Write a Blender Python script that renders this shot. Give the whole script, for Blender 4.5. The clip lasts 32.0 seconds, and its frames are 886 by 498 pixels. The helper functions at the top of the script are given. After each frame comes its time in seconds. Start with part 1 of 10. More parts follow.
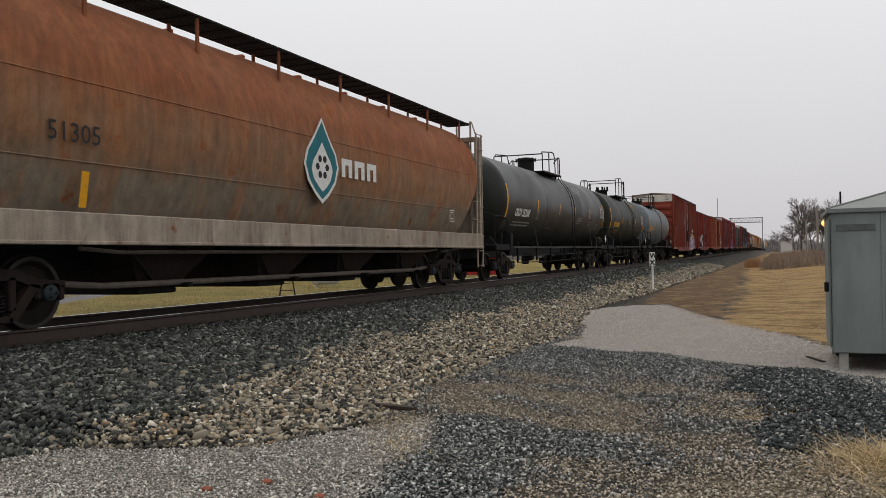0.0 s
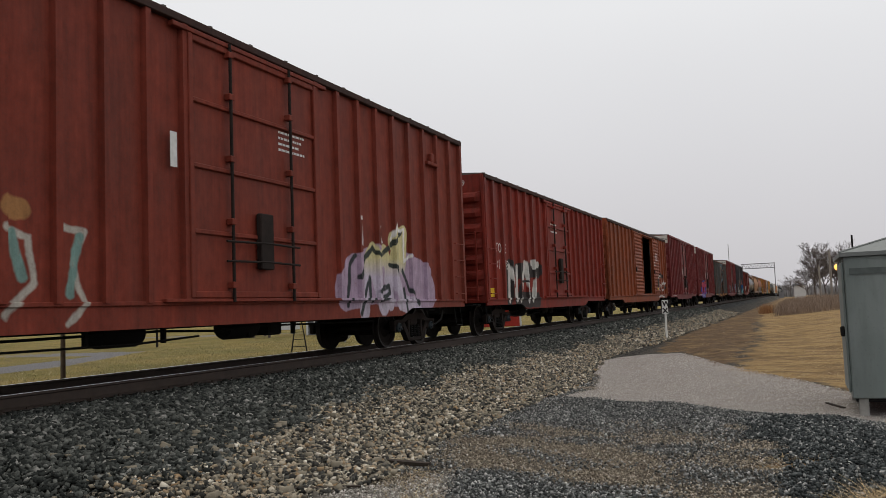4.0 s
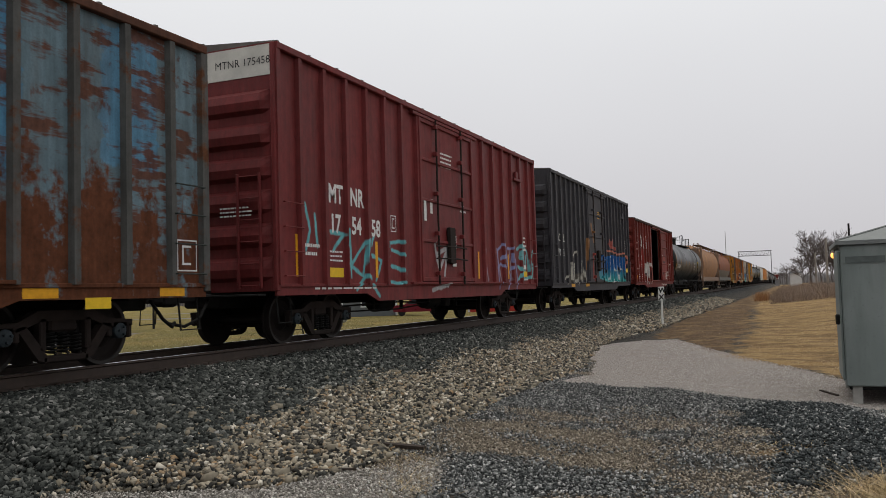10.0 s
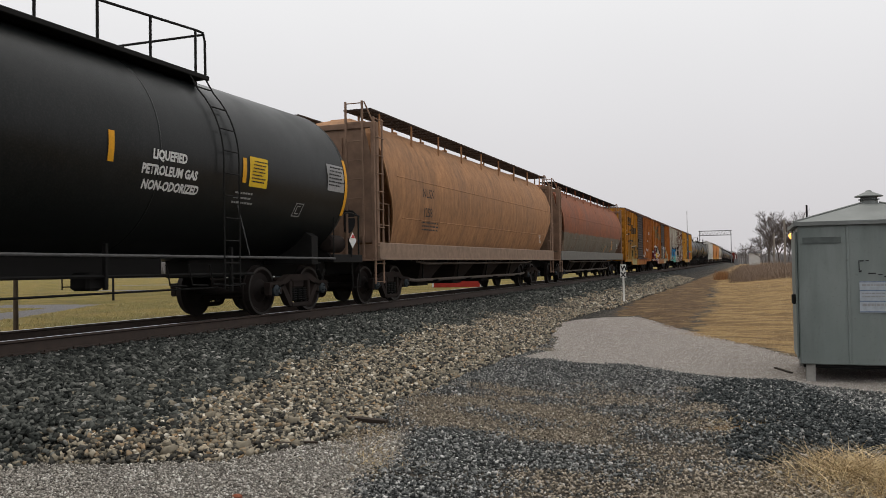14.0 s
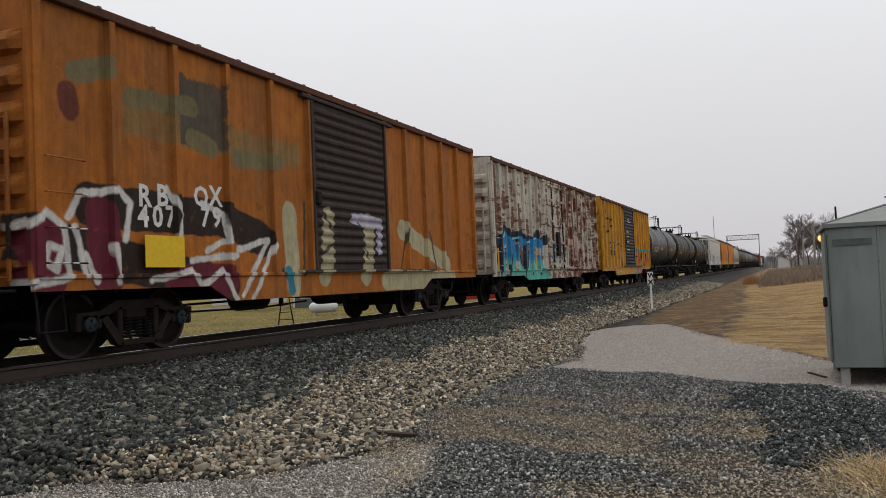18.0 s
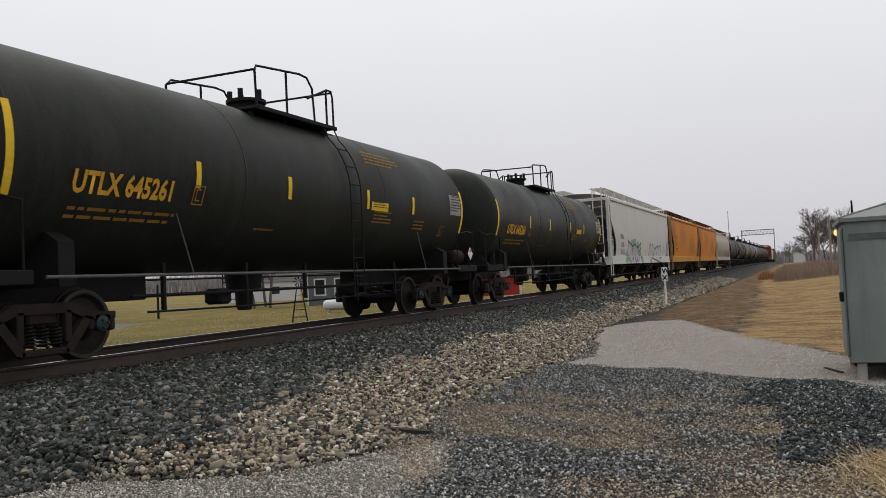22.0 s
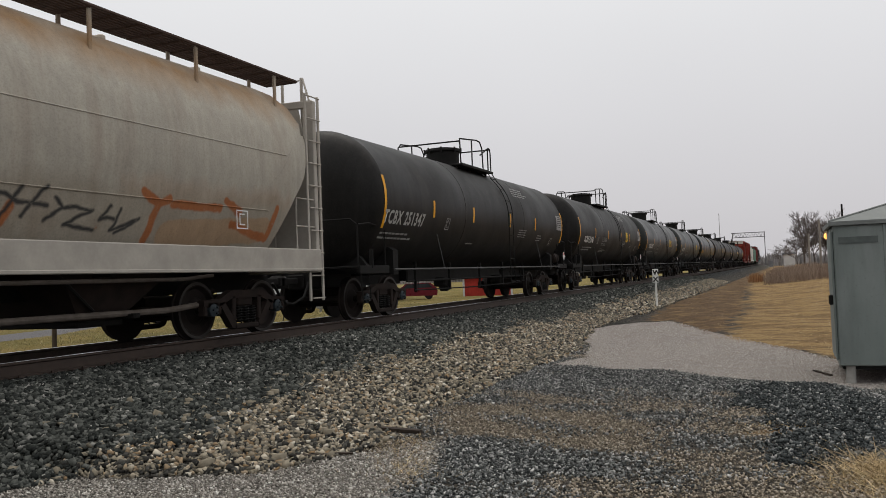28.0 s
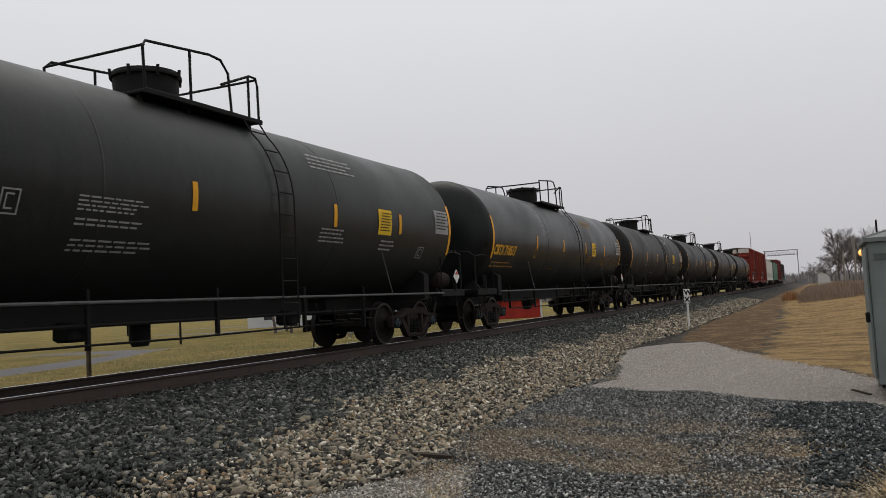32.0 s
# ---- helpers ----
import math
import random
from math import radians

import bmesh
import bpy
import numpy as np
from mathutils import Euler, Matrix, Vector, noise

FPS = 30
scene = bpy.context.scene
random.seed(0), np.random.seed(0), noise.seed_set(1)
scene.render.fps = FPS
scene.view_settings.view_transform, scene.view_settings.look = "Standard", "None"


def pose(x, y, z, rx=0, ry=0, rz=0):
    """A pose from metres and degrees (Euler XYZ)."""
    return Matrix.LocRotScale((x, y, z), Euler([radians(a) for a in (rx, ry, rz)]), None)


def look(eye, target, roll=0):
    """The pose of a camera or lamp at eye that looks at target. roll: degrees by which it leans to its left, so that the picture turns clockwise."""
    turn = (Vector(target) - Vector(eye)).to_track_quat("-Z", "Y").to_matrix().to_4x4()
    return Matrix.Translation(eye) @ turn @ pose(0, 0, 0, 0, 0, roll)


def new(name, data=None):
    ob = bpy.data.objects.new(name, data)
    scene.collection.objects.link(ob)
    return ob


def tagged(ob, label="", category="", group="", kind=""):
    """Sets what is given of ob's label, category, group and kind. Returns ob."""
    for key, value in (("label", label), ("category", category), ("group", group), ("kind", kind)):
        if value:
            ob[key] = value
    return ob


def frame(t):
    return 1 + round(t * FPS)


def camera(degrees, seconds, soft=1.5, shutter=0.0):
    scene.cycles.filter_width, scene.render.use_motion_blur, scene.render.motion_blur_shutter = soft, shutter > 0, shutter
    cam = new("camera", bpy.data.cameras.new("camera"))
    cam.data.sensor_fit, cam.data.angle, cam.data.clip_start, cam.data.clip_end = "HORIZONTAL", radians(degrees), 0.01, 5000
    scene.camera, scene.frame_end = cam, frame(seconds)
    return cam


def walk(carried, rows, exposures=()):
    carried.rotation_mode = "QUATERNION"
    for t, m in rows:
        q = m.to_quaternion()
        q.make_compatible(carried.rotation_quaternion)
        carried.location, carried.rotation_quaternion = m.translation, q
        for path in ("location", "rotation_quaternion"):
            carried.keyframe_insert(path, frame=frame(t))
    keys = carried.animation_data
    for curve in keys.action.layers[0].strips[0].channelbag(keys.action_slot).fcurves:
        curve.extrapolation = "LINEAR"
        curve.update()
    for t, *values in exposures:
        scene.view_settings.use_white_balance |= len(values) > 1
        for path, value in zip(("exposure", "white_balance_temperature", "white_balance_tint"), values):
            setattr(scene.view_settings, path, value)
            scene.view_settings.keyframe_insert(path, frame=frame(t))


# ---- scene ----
cam = camera(56.0, 32.0, soft=0.3, shutter=0.025)
EYE_Z = 1.6
PATH = [
    (0, pose(0, 0, EYE_Z, 90.57, 0.92, 22.23)),
    (0.5, pose(0, 0, EYE_Z, 91.05, 1.22, 22.67)),
    (1, pose(0, 0, EYE_Z, 92.16, 1.74, 22.64)),
    (1.5, pose(0, 0, EYE_Z, 92.81, 2.19, 22.29)),
    (2, pose(0, 0, EYE_Z, 92.68, 1.86, 22.32)),
    (2.5, pose(0, 0, EYE_Z, 92.45, 1.72, 22.36)),
    (3, pose(0, 0, EYE_Z, 92.94, 1.32, 22.46)),
    (3.5, pose(0, 0, EYE_Z, 93.45, 1.31, 22.95)),
    (4, pose(0, 0, EYE_Z, 94.21, 2.17, 23.02)),
    (4.5, pose(0, 0, EYE_Z, 94.13, 2.65, 23.40)),
    (6.5, pose(0, 0, EYE_Z, 90.53, 1.31, 21.03)),
    (7, pose(0, 0, EYE_Z, 91.66, 1.16, 21.72)),
    (7.5, pose(0, 0, EYE_Z, 91.87, 0.89, 21.79)),
    (8, pose(0, 0, EYE_Z, 93.08, 1.01, 22.47)),
    (8.5, pose(0, 0, EYE_Z, 94.17, 1.48, 22.40)),
    (9, pose(0, 0, EYE_Z, 93.48, 1.13, 22.15)),
    (9.5, pose(0, 0, EYE_Z, 92.94, 1.43, 22.44)),
    (10, pose(0, 0, EYE_Z, 93.14, 1.64, 22.79)),
    (10.5, pose(0, 0, EYE_Z, 94.62, 1.94, 23.25)),
    (11, pose(0, 0, EYE_Z, 95.09, 2.19, 22.90)),
    (11.5, pose(0, 0, EYE_Z, 95.05, 2.29, 23.20)),
    (12, pose(0, 0, EYE_Z, 94.84, 1.98, 23.25)),
    (12.5, pose(0, 0, EYE_Z, 95.44, 2.05, 23.71)),
    (13, pose(0, 0, EYE_Z, 95.43, 2.02, 24.48)),
    (13.5, pose(0, 0, EYE_Z, 94.59, 0.95, 24.48)),
    (14, pose(0, 0, EYE_Z, 91.38, 0.89, 20.33)),
    (14.5, pose(0, 0, EYE_Z, 90.56, 1.36, 22.73)),
    (16.5, pose(0, 0, EYE_Z, 91.28, 2.56, 22.09)),
    (17, pose(0, 0, EYE_Z, 91.42, 2.36, 22.60)),
    (17.5, pose(0, 0, EYE_Z, 91.56, 2.07, 22.20)),
    (18, pose(0, 0, EYE_Z, 92.28, 2.39, 22.10)),
    (18.5, pose(0, 0, EYE_Z, 92.46, 2.24, 22.35)),
    (19, pose(0, 0, EYE_Z, 92.43, 2.19, 21.94)),
    (19.5, pose(0, 0, EYE_Z, 92.63, 1.99, 22.23)),
    (20, pose(0, 0, EYE_Z, 92.10, 2.04, 22.42)),
    (20.5, pose(0, 0, EYE_Z, 89.42, 2.33, 22.30)),
    (21, pose(0, 0, EYE_Z, 89.09, 1.87, 22.83)),
    (21.5, pose(0, 0, EYE_Z, 90.65, 2.24, 23.19)),
    (22, pose(0, 0, EYE_Z, 92.10, 2.71, 23.02)),
    (22.5, pose(0, 0, EYE_Z, 92.79, 2.50, 23.65)),
    (23, pose(0, 0, EYE_Z, 92.80, 2.22, 24.74)),
    (23.5, pose(0, 0, EYE_Z, 91.12, 1.78, 18.67)),
    (24, pose(0, 0, EYE_Z, 90.48, 1.64, 18.74)),
    (24.5, pose(0, 0, EYE_Z, 90.57, 1.94, 19.98)),
    (25, pose(0, 0, EYE_Z, 92.27, 0.93, 21.82)),
    (25.5, pose(0, 0, EYE_Z, 92.96, 1.67, 22.68)),
    (27.5, pose(0, 0, EYE_Z, 91.83, 2.09, 21.54)),
    (28, pose(0, 0, EYE_Z, 92.05, 2.19, 22.43)),
    (28.5, pose(0, 0, EYE_Z, 92.16, 2.44, 23.05)),
    (29, pose(0, 0, EYE_Z, 92.08, 1.94, 23.81)),
    (29.5, pose(0, 0, EYE_Z, 93.19, 2.78, 24.02)),
    (30, pose(0, 0, EYE_Z, 93.85, 3.57, 23.93)),
    (30.5, pose(0, 0, EYE_Z, 93.75, 3.62, 23.97)),
    (31, pose(0, 0, EYE_Z, 93.83, 3.60, 23.99)),
    (31.5, pose(0, 0, EYE_Z, 93.89, 3.54, 24.64)),
    (32, pose(0, 0, EYE_Z, 93.78, 3.13, 24.43)),
]
# the film's own brightness drifts a little
walk(cam, PATH, [(0, 0.05, 6620, 10), (3, -0.02, 6580, 10), (4.5, 0.0, 6600, 10), (7, 0.1, 6600, 10), (10, -0.02, 6560, 10), (12, -0.03, 6560, 10), (13, -0.13, 6620, 10), (14, 0.1, 6660, 10), (17, 0.08, 6580, 10), (19, 0.03, 6560, 10), (20.2, 0.05, 6540, 10), (21, 0.16, 6560, 10), (22, 0.08, 6500, 10), (25, 0.0, 6620, 10), (28, -0.02, 6600, 10), (29, 0.03, 6500, 10), (30, -0.12, 6520, 10), (32, -0.15, 6540, 10)])

# ---- world and light: an even overcast winter sky ----
world = bpy.data.worlds.new("overcast_sky")
scene.world = world
world.use_nodes = True
wn = world.node_tree
wn.nodes.clear()
w_out = wn.nodes.new("ShaderNodeOutputWorld")
w_bg = wn.nodes.new("ShaderNodeBackground")
w_sky = wn.nodes.new("ShaderNodeTexSky")
w_sky.sky_type = "NISHITA"
w_sky.sun_disc = False
w_sky.sun_elevation = radians(74)
w_sky.sun_rotation = radians(-56)
w_sky.dust_density = 5.0
w_dim = wn.nodes.new("ShaderNodeVectorMath")
w_dim.operation = "SCALE"
w_dim.inputs["Scale"].default_value = 0.10
wn.links.new(w_sky.outputs[0], w_dim.inputs[0])
w_co = wn.nodes.new("ShaderNodeTexCoord")
w_sep = wn.nodes.new("ShaderNodeSeparateXYZ")
wn.links.new(w_co.outputs["Generated"], w_sep.inputs[0])
w_ramp = wn.nodes.new("ShaderNodeValToRGB")
for k, (p, c) in enumerate([(0.0, (0.585, 0.575, 0.605)), (0.10, (0.66, 0.655, 0.685)), (0.33, (0.83, 0.84, 0.86)), (1.0, (1.0, 1.01, 1.02))]):
    e = w_ramp.color_ramp.elements[k] if k < 2 else w_ramp.color_ramp.elements.new(p)
    e.position, e.color = p, (*c, 1)
wn.links.new(w_sep.outputs["Z"], w_ramp.inputs[0])
w_noise = wn.nodes.new("ShaderNodeTexNoise")
w_noise.inputs["Scale"].default_value = 1.6
w_noise.inputs["Detail"].default_value = 4
wn.links.new(w_co.outputs["Generated"], w_noise.inputs["Vector"])
w_map = wn.nodes.new("ShaderNodeMapRange")
w_map.inputs["To Min"].default_value, w_map.inputs["To Max"].default_value = 0.93, 1.07
wn.links.new(w_noise.outputs[0], w_map.inputs[0])
w_mul = wn.nodes.new("ShaderNodeVectorMath")
w_mul.operation = "SCALE"
wn.links.new(w_ramp.outputs[0], w_mul.inputs[0])
wn.links.new(w_map.outputs[0], w_mul.inputs["Scale"])
w_mix = wn.nodes.new("ShaderNodeMix")
w_mix.data_type = "RGBA"
w_mix.inputs[0].default_value = 0.06
wn.links.new(w_mul.outputs[0], w_mix.inputs[6])
wn.links.new(w_dim.outputs[0], w_mix.inputs[7])
wn.links.new(w_mix.outputs[2], w_bg.inputs[0])
w_bg.inputs[1].default_value = 1.0
wn.links.new(w_bg.outputs[0], w_out.inputs[0])
sun_data = bpy.data.lights.new("sun", "SUN")
sun_data.energy, sun_data.angle, sun_data.color = 1.3, radians(50), (1.0, 0.96, 0.90)
sun = new("sun", sun_data)
sun.matrix_world = look((-9, 16, 40), (0, 10, 0))

# ---- node materials ----
class Net:
    """A small wrapper for node trees."""

    def __init__(self, name, rough=0.7, metal=0.0):
        self.m = bpy.data.materials.new(name)
        self.m.use_nodes = True
        self.t = self.m.node_tree
        self.b = self.t.nodes["Principled BSDF"]
        self.b.inputs["Roughness"].default_value = rough
        self.b.inputs["Metallic"].default_value = metal
        self.co = self.t.nodes.new("ShaderNodeTexCoord").outputs["Object"]

    def put(self, a, sock):
        if isinstance(a, bpy.types.NodeSocket):
            self.t.links.new(a, sock)
        else:
            if isinstance(a, (tuple, list)) and len(a) == 3 and len(sock.default_value) == 4:
                a = (*a, 1)
            sock.default_value = a

    def scaled(self, s, co=None, turn=(0, 0, 0)):
        n = self.t.nodes.new("ShaderNodeMapping")
        self.put(co or self.co, n.inputs[0])
        n.inputs["Scale"].default_value = s
        n.inputs["Rotation"].default_value = turn
        return n.outputs[0]

    def noise(self, scale, detail=4, co=None, rough=0.55, dist=0.0, color=False):
        n = self.t.nodes.new("ShaderNodeTexNoise")
        self.put(co or self.co, n.inputs["Vector"])
        for k, v in (("Scale", scale), ("Detail", detail), ("Roughness", rough), ("Distortion", dist)):
            n.inputs[k].default_value = v
        return n.outputs["Color" if color else "Fac"]

    def voro(self, scale, co=None, feature="F1", out="Distance", rand=1.0):
        n = self.t.nodes.new("ShaderNodeTexVoronoi")
        n.feature = feature
        self.put(co or self.co, n.inputs["Vector"])
        n.inputs["Scale"].default_value = scale
        n.inputs["Randomness"].default_value = rand
        return n.outputs[out]

    def ramp(self, f, *stops):
        n = self.t.nodes.new("ShaderNodeValToRGB")
        self.put(f, n.inputs[0])
        for k, (p, c) in enumerate(stops):
            e = n.color_ramp.elements[k] if k < 2 else n.color_ramp.elements.new(p)
            e.position = p
            e.color = (c, c, c, 1) if isinstance(c, (int, float)) else (*c, 1)
        return n.outputs[0]

    def span(self, f, a, b, c=0.0, d=1.0):
        n = self.t.nodes.new("ShaderNodeMapRange")
        self.put(f, n.inputs[0])
        for k, v in zip((1, 2, 3, 4), (a, b, c, d)):
            n.inputs[k].default_value = v
        return n.outputs[0]

    def mix(self, f, a, b, mode="MIX"):
        n = self.t.nodes.new("ShaderNodeMix")
        n.data_type, n.blend_type = "RGBA", mode
        self.put(f, n.inputs[0])
        self.put(a, n.inputs[6])
        self.put(b, n.inputs[7])
        return n.outputs[2]

    def calc(self, op, a, b=0.0, c=0.0):
        n = self.t.nodes.new("ShaderNodeMath")
        n.operation = op
        for s, v in zip(n.inputs, (a, b, c)):
            self.put(v, s)
        return n.outputs[0]

    def vec(self, op, a, b=None, value=False):
        n = self.t.nodes.new("ShaderNodeVectorMath")
        n.operation = op
        self.put(a, n.inputs[0])
        if b is not None:
            self.put(b, n.inputs["Scale"] if op == "SCALE" else n.inputs[1])
        return n.outputs["Value" if value else "Vector"]

    def xyz(self, co=None):
        n = self.t.nodes.new("ShaderNodeSeparateXYZ")
        self.put(co or self.co, n.inputs[0])
        return n.outputs

    def join(self, x, y, z):
        n = self.t.nodes.new("ShaderNodeCombineXYZ")
        for s, v in zip(n.inputs, (x, y, z)):
            self.put(v, s)
        return n.outputs[0]

    def attr(self, name):
        n = self.t.nodes.new("ShaderNodeAttribute")
        n.attribute_name = name
        return n.outputs["Fac"]

    def per_object(self):
        return self.t.nodes.new("ShaderNodeObjectInfo").outputs["Random"]

    def per_island(self):
        return self.t.nodes.new("ShaderNodeNewGeometry").outputs["Random Per Island"]

    def bump(self, h, strength=0.3, depth=0.01):
        n = self.t.nodes.new("ShaderNodeBump")
        n.inputs["Strength"].default_value, n.inputs["Distance"].default_value = strength, depth
        self.put(h, n.inputs["Height"])
        self.t.links.new(n.outputs[0], self.b.inputs["Normal"])

    def done(self, col, rough=None):
        self.put(col, self.b.inputs["Base Color"])
        if rough is not None:
            self.put(rough, self.b.inputs["Roughness"])
        return self.m


def tint(c, k):
    return tuple(min(1, v * k) for v in c)


def plain(name, c, rough=0.6, metal=0.0, var=0.25, scale=6.0, bump=0.15):
    """A worn plain surface with variation at two scales."""
    n = Net(name, rough, metal)
    a = n.noise(scale, 5)
    b = n.noise(scale * 9, 3)
    col = n.mix(n.span(a, 0.3, 0.7), tint(c, 1 - var), tint(c, 1 + var))
    col = n.mix(n.calc("MULTIPLY", b, 0.35), col, tint(c, 0.6))
    n.bump(b, bump, 0.004)
    n.b.inputs["Specular IOR Level"].default_value = 0.16
    return n.done(col, n.span(a, 0.3, 0.7, rough - 0.08, min(1, rough + 0.1)))


def spray(art, colour, width, *line):
    """Adds one sprayed stroke through points (along the car, over the rail). colour: one, or (low, high, from, to) for a fade with height."""
    art.append((colour, width, line))


def sprayed(n, col, x, y, z, art):
    """Lays the strokes of a sprayed piece over the paint of a car's near side; strokes of one colour and width that follow each other flow together."""
    near = n.span(x, 1.15, 1.2)
    wx, wy, wz = n.xyz(n.noise(2.6, 3, n.scaled((0, 1, 1)), color=True))
    yy = n.calc("ADD", y, n.span(wy, 0, 1, -0.07, 0.07))
    zz = n.calc("ADD", z, n.span(wx, 0, 1, -0.07, 0.07))
    p = n.join(0.0, yy, zz)
    worn = n.calc("MULTIPLY", near, n.span(n.noise(8.0, 6, rough=0.7), 0.27, 0.42, 0.55, 0.97))
    layers, count = [], 0
    for colour, width, line in art:
        if not layers or layers[-1][:2] != (colour, width):
            layers.append((colour, width, []))
        layers[-1][2].append(line)
    for colour, width, lines in layers:
        best = None
        for line in lines:
            for (ya, za), (yb, zb) in zip(line, line[1:]):
                o, d = Vector((0, ya, za)), Vector((0, yb - ya, zb - za))
                v = n.vec("SUBTRACT", p, tuple(o))
                h = n.span(n.vec("DOT_PRODUCT", v, tuple(d / max(d.length_squared, 1e-4)), True), 0, 1)
                e = n.vec("LENGTH", n.vec("SUBTRACT", v, n.vec("SCALE", tuple(d), h)), None, True)
                best = e if best is None else n.calc("MINIMUM", best, e)
                count += 1
                if count % 5 == 0:
                    # a distance is never below nought: this adds nothing, and keeps the strokes worked out one after the other
                    p = n.vec("ADD", p, n.calc("MINIMUM", best, 0.0))
        tone = colour
        if len(colour) == 4:
            tone = n.mix(n.span(zz, colour[2], colour[3]), colour[0], colour[1])
        col = n.mix(n.calc("MULTIPLY", n.span(best, width + 0.02, width - 0.012), worn), col, tone)
    return col


def paint(name, base, rust=0.3, rust_col=(0.16, 0.055, 0.025), streak=0.4, streak_col=(0.10, 0.075, 0.06), rough=0.55, patches=(), art=(), fade=0.25, size=1.0, rear_rust=None, low_rust=None, bands=0.0, panel=None, stamps=(), ink=(0.045, 0.036, 0.028), spec=0.14, uneven=0.24):
    """Weathered car paint. rust: share of rust patches; patches: (y0, y1, z0, z1, colour) repainted oblongs; art: sprayed strokes;
    bands: dented rust across the sheets; panel: (middle, width) of one sheet between posts."""
    n = Net(name, rough)
    x, y, z = n.xyz()
    big = n.noise(0.55, 4)
    col = n.mix(n.span(big, 0.3, 0.7), tint(base, 1 - fade), tint(base, 1 + fade))
    for y0, y1, z0, z1, c, *blur in patches:
        d = n.calc("MINIMUM", n.calc("MINIMUM", n.calc("SUBTRACT", y, y0), n.calc("SUBTRACT", y1, y)), n.calc("MINIMUM", n.calc("SUBTRACT", z, z0), n.calc("SUBTRACT", z1, z)))
        b = blur[0] if blur else 0.02
        d = n.calc("ADD", d, n.span(n.noise(7 if b < 0.1 else 1.6, 5, n.scaled((1, 1, 1 if b < 0.1 else 0.35))), 0, 1, -0.12 - b, 0.12 + b))
        col = n.mix(n.span(d, -b, b), col, c)
    fine = n.noise(2.6 * size, 9, rough=0.65)
    run = n.noise(2.4, 6, n.scaled((1.0, 1.0, 0.10)), 0.6)
    k = n.calc("MULTIPLY", n.span(run, 0.47, 0.75), streak)
    col = n.mix(k, col, streak_col)
    lo = 0.68 - 0.36 * rust
    both = n.calc("ADD", n.calc("MULTIPLY", fine, 0.65), n.calc("MULTIPLY", run, 0.35))
    if rear_rust:
        both = n.calc("ADD", both, n.span(y, rear_rust[0], rear_rust[1], 0, rear_rust[2]))
    if low_rust:
        both = n.calc("ADD", both, n.span(z, low_rust[0], low_rust[1], low_rust[2], 0))
    rust_f = n.span(both, lo, lo + 0.07)
    if bands:
        dent = n.noise(1.0, 5, n.scaled((1, 1.3, 7.5)), 0.6)
        blot = n.noise(1.0, 4, n.scaled((1, 1.1, 0.8)), 0.6)
        both = n.calc("ADD", dent, n.calc("MULTIPLY", n.calc("SUBTRACT", blot, 0.5), 1.1))
        if panel:
            turn = n.calc("MULTIPLY", n.calc("SUBTRACT", y, panel[0]), 2 * math.pi / panel[1])
            both = n.calc("ADD", both, n.calc("MULTIPLY", n.calc("COSINE", turn), 0.13))
        if rear_rust:
            both = n.calc("ADD", both, n.span(y, rear_rust[0], rear_rust[1], 0, rear_rust[2]))
        rust_f = n.calc("MAXIMUM", rust_f, n.calc("MULTIPLY", n.span(both, 0.62 - 0.2 * bands, 0.72 - 0.2 * bands), 0.9))
    rusty = n.mix(n.noise(14, 4), tint(rust_col, 0.55), tint(rust_col, 1.5))
    col = n.mix(rust_f, col, rusty)
    near = n.span(x, 1.3, 1.32)
    for y0, y1, z0, z1, slant in stamps:
        ys = n.calc("SUBTRACT", y, n.calc("MULTIPLY", n.calc("SUBTRACT", z, z0), slant))
        d = n.calc("MINIMUM", n.calc("MINIMUM", n.calc("SUBTRACT", ys, y0), n.calc("SUBTRACT", y1, ys)), n.calc("MINIMUM", n.calc("SUBTRACT", z, z0), n.calc("SUBTRACT", z1, z)))
        col = n.mix(n.calc("MULTIPLY", n.span(n.calc("ADD", d, n.span(fine, 0, 1, -0.02, 0.02)), -0.005, 0.012), n.calc("MULTIPLY", near, 0.93)), col, ink)
    if art:
        col = sprayed(n, col, x, y, z, art)
    mottle = n.noise(4.5, 9, n.scaled((1.0, 1.0, 0.7)), 0.7)
    thin = n.noise(11, 5, n.scaled((1.0, 1.0, 0.06)), 0.65)
    shade = n.calc("MULTIPLY", n.span(mottle, 0.3, 0.7, 1.0 - uneven, 1.0 + uneven), n.span(thin, 0.3, 0.7, 1.0 - 0.7 * uneven, 1.0 + 0.7 * uneven))
    col = n.vec("SCALE", col, shade)
    grime = n.noise(38, 3)
    col = n.mix(n.calc("MULTIPLY", n.span(grime, 0.45, 0.8), 0.25), col, (0.05, 0.045, 0.04))
    n.bump(n.calc("ADD", grime, n.calc("MULTIPLY", rust_f, 0.8)), 0.25, 0.004)
    n.b.inputs["Specular IOR Level"].default_value = spec
    return n.done(col, n.calc("ADD", n.calc("MULTIPLY", rust_f, 0.3), n.span(big, 0.3, 0.7, rough - 0.1, rough + 0.1)))


# ---- mesh tools ----
def box(bm, x0, x1, y0, y1, z0, z1):
    v = [bm.verts.new((x, y, z)) for x in (x0, x1) for y in (y0, y1) for z in (z0, z1)]
    for f in ((0, 1, 3, 2), (4, 6, 7, 5), (0, 4, 5, 1), (2, 3, 7, 6), (0, 2, 6, 4), (1, 5, 7, 3)):
        bm.faces.new([v[i] for i in f])
    return v


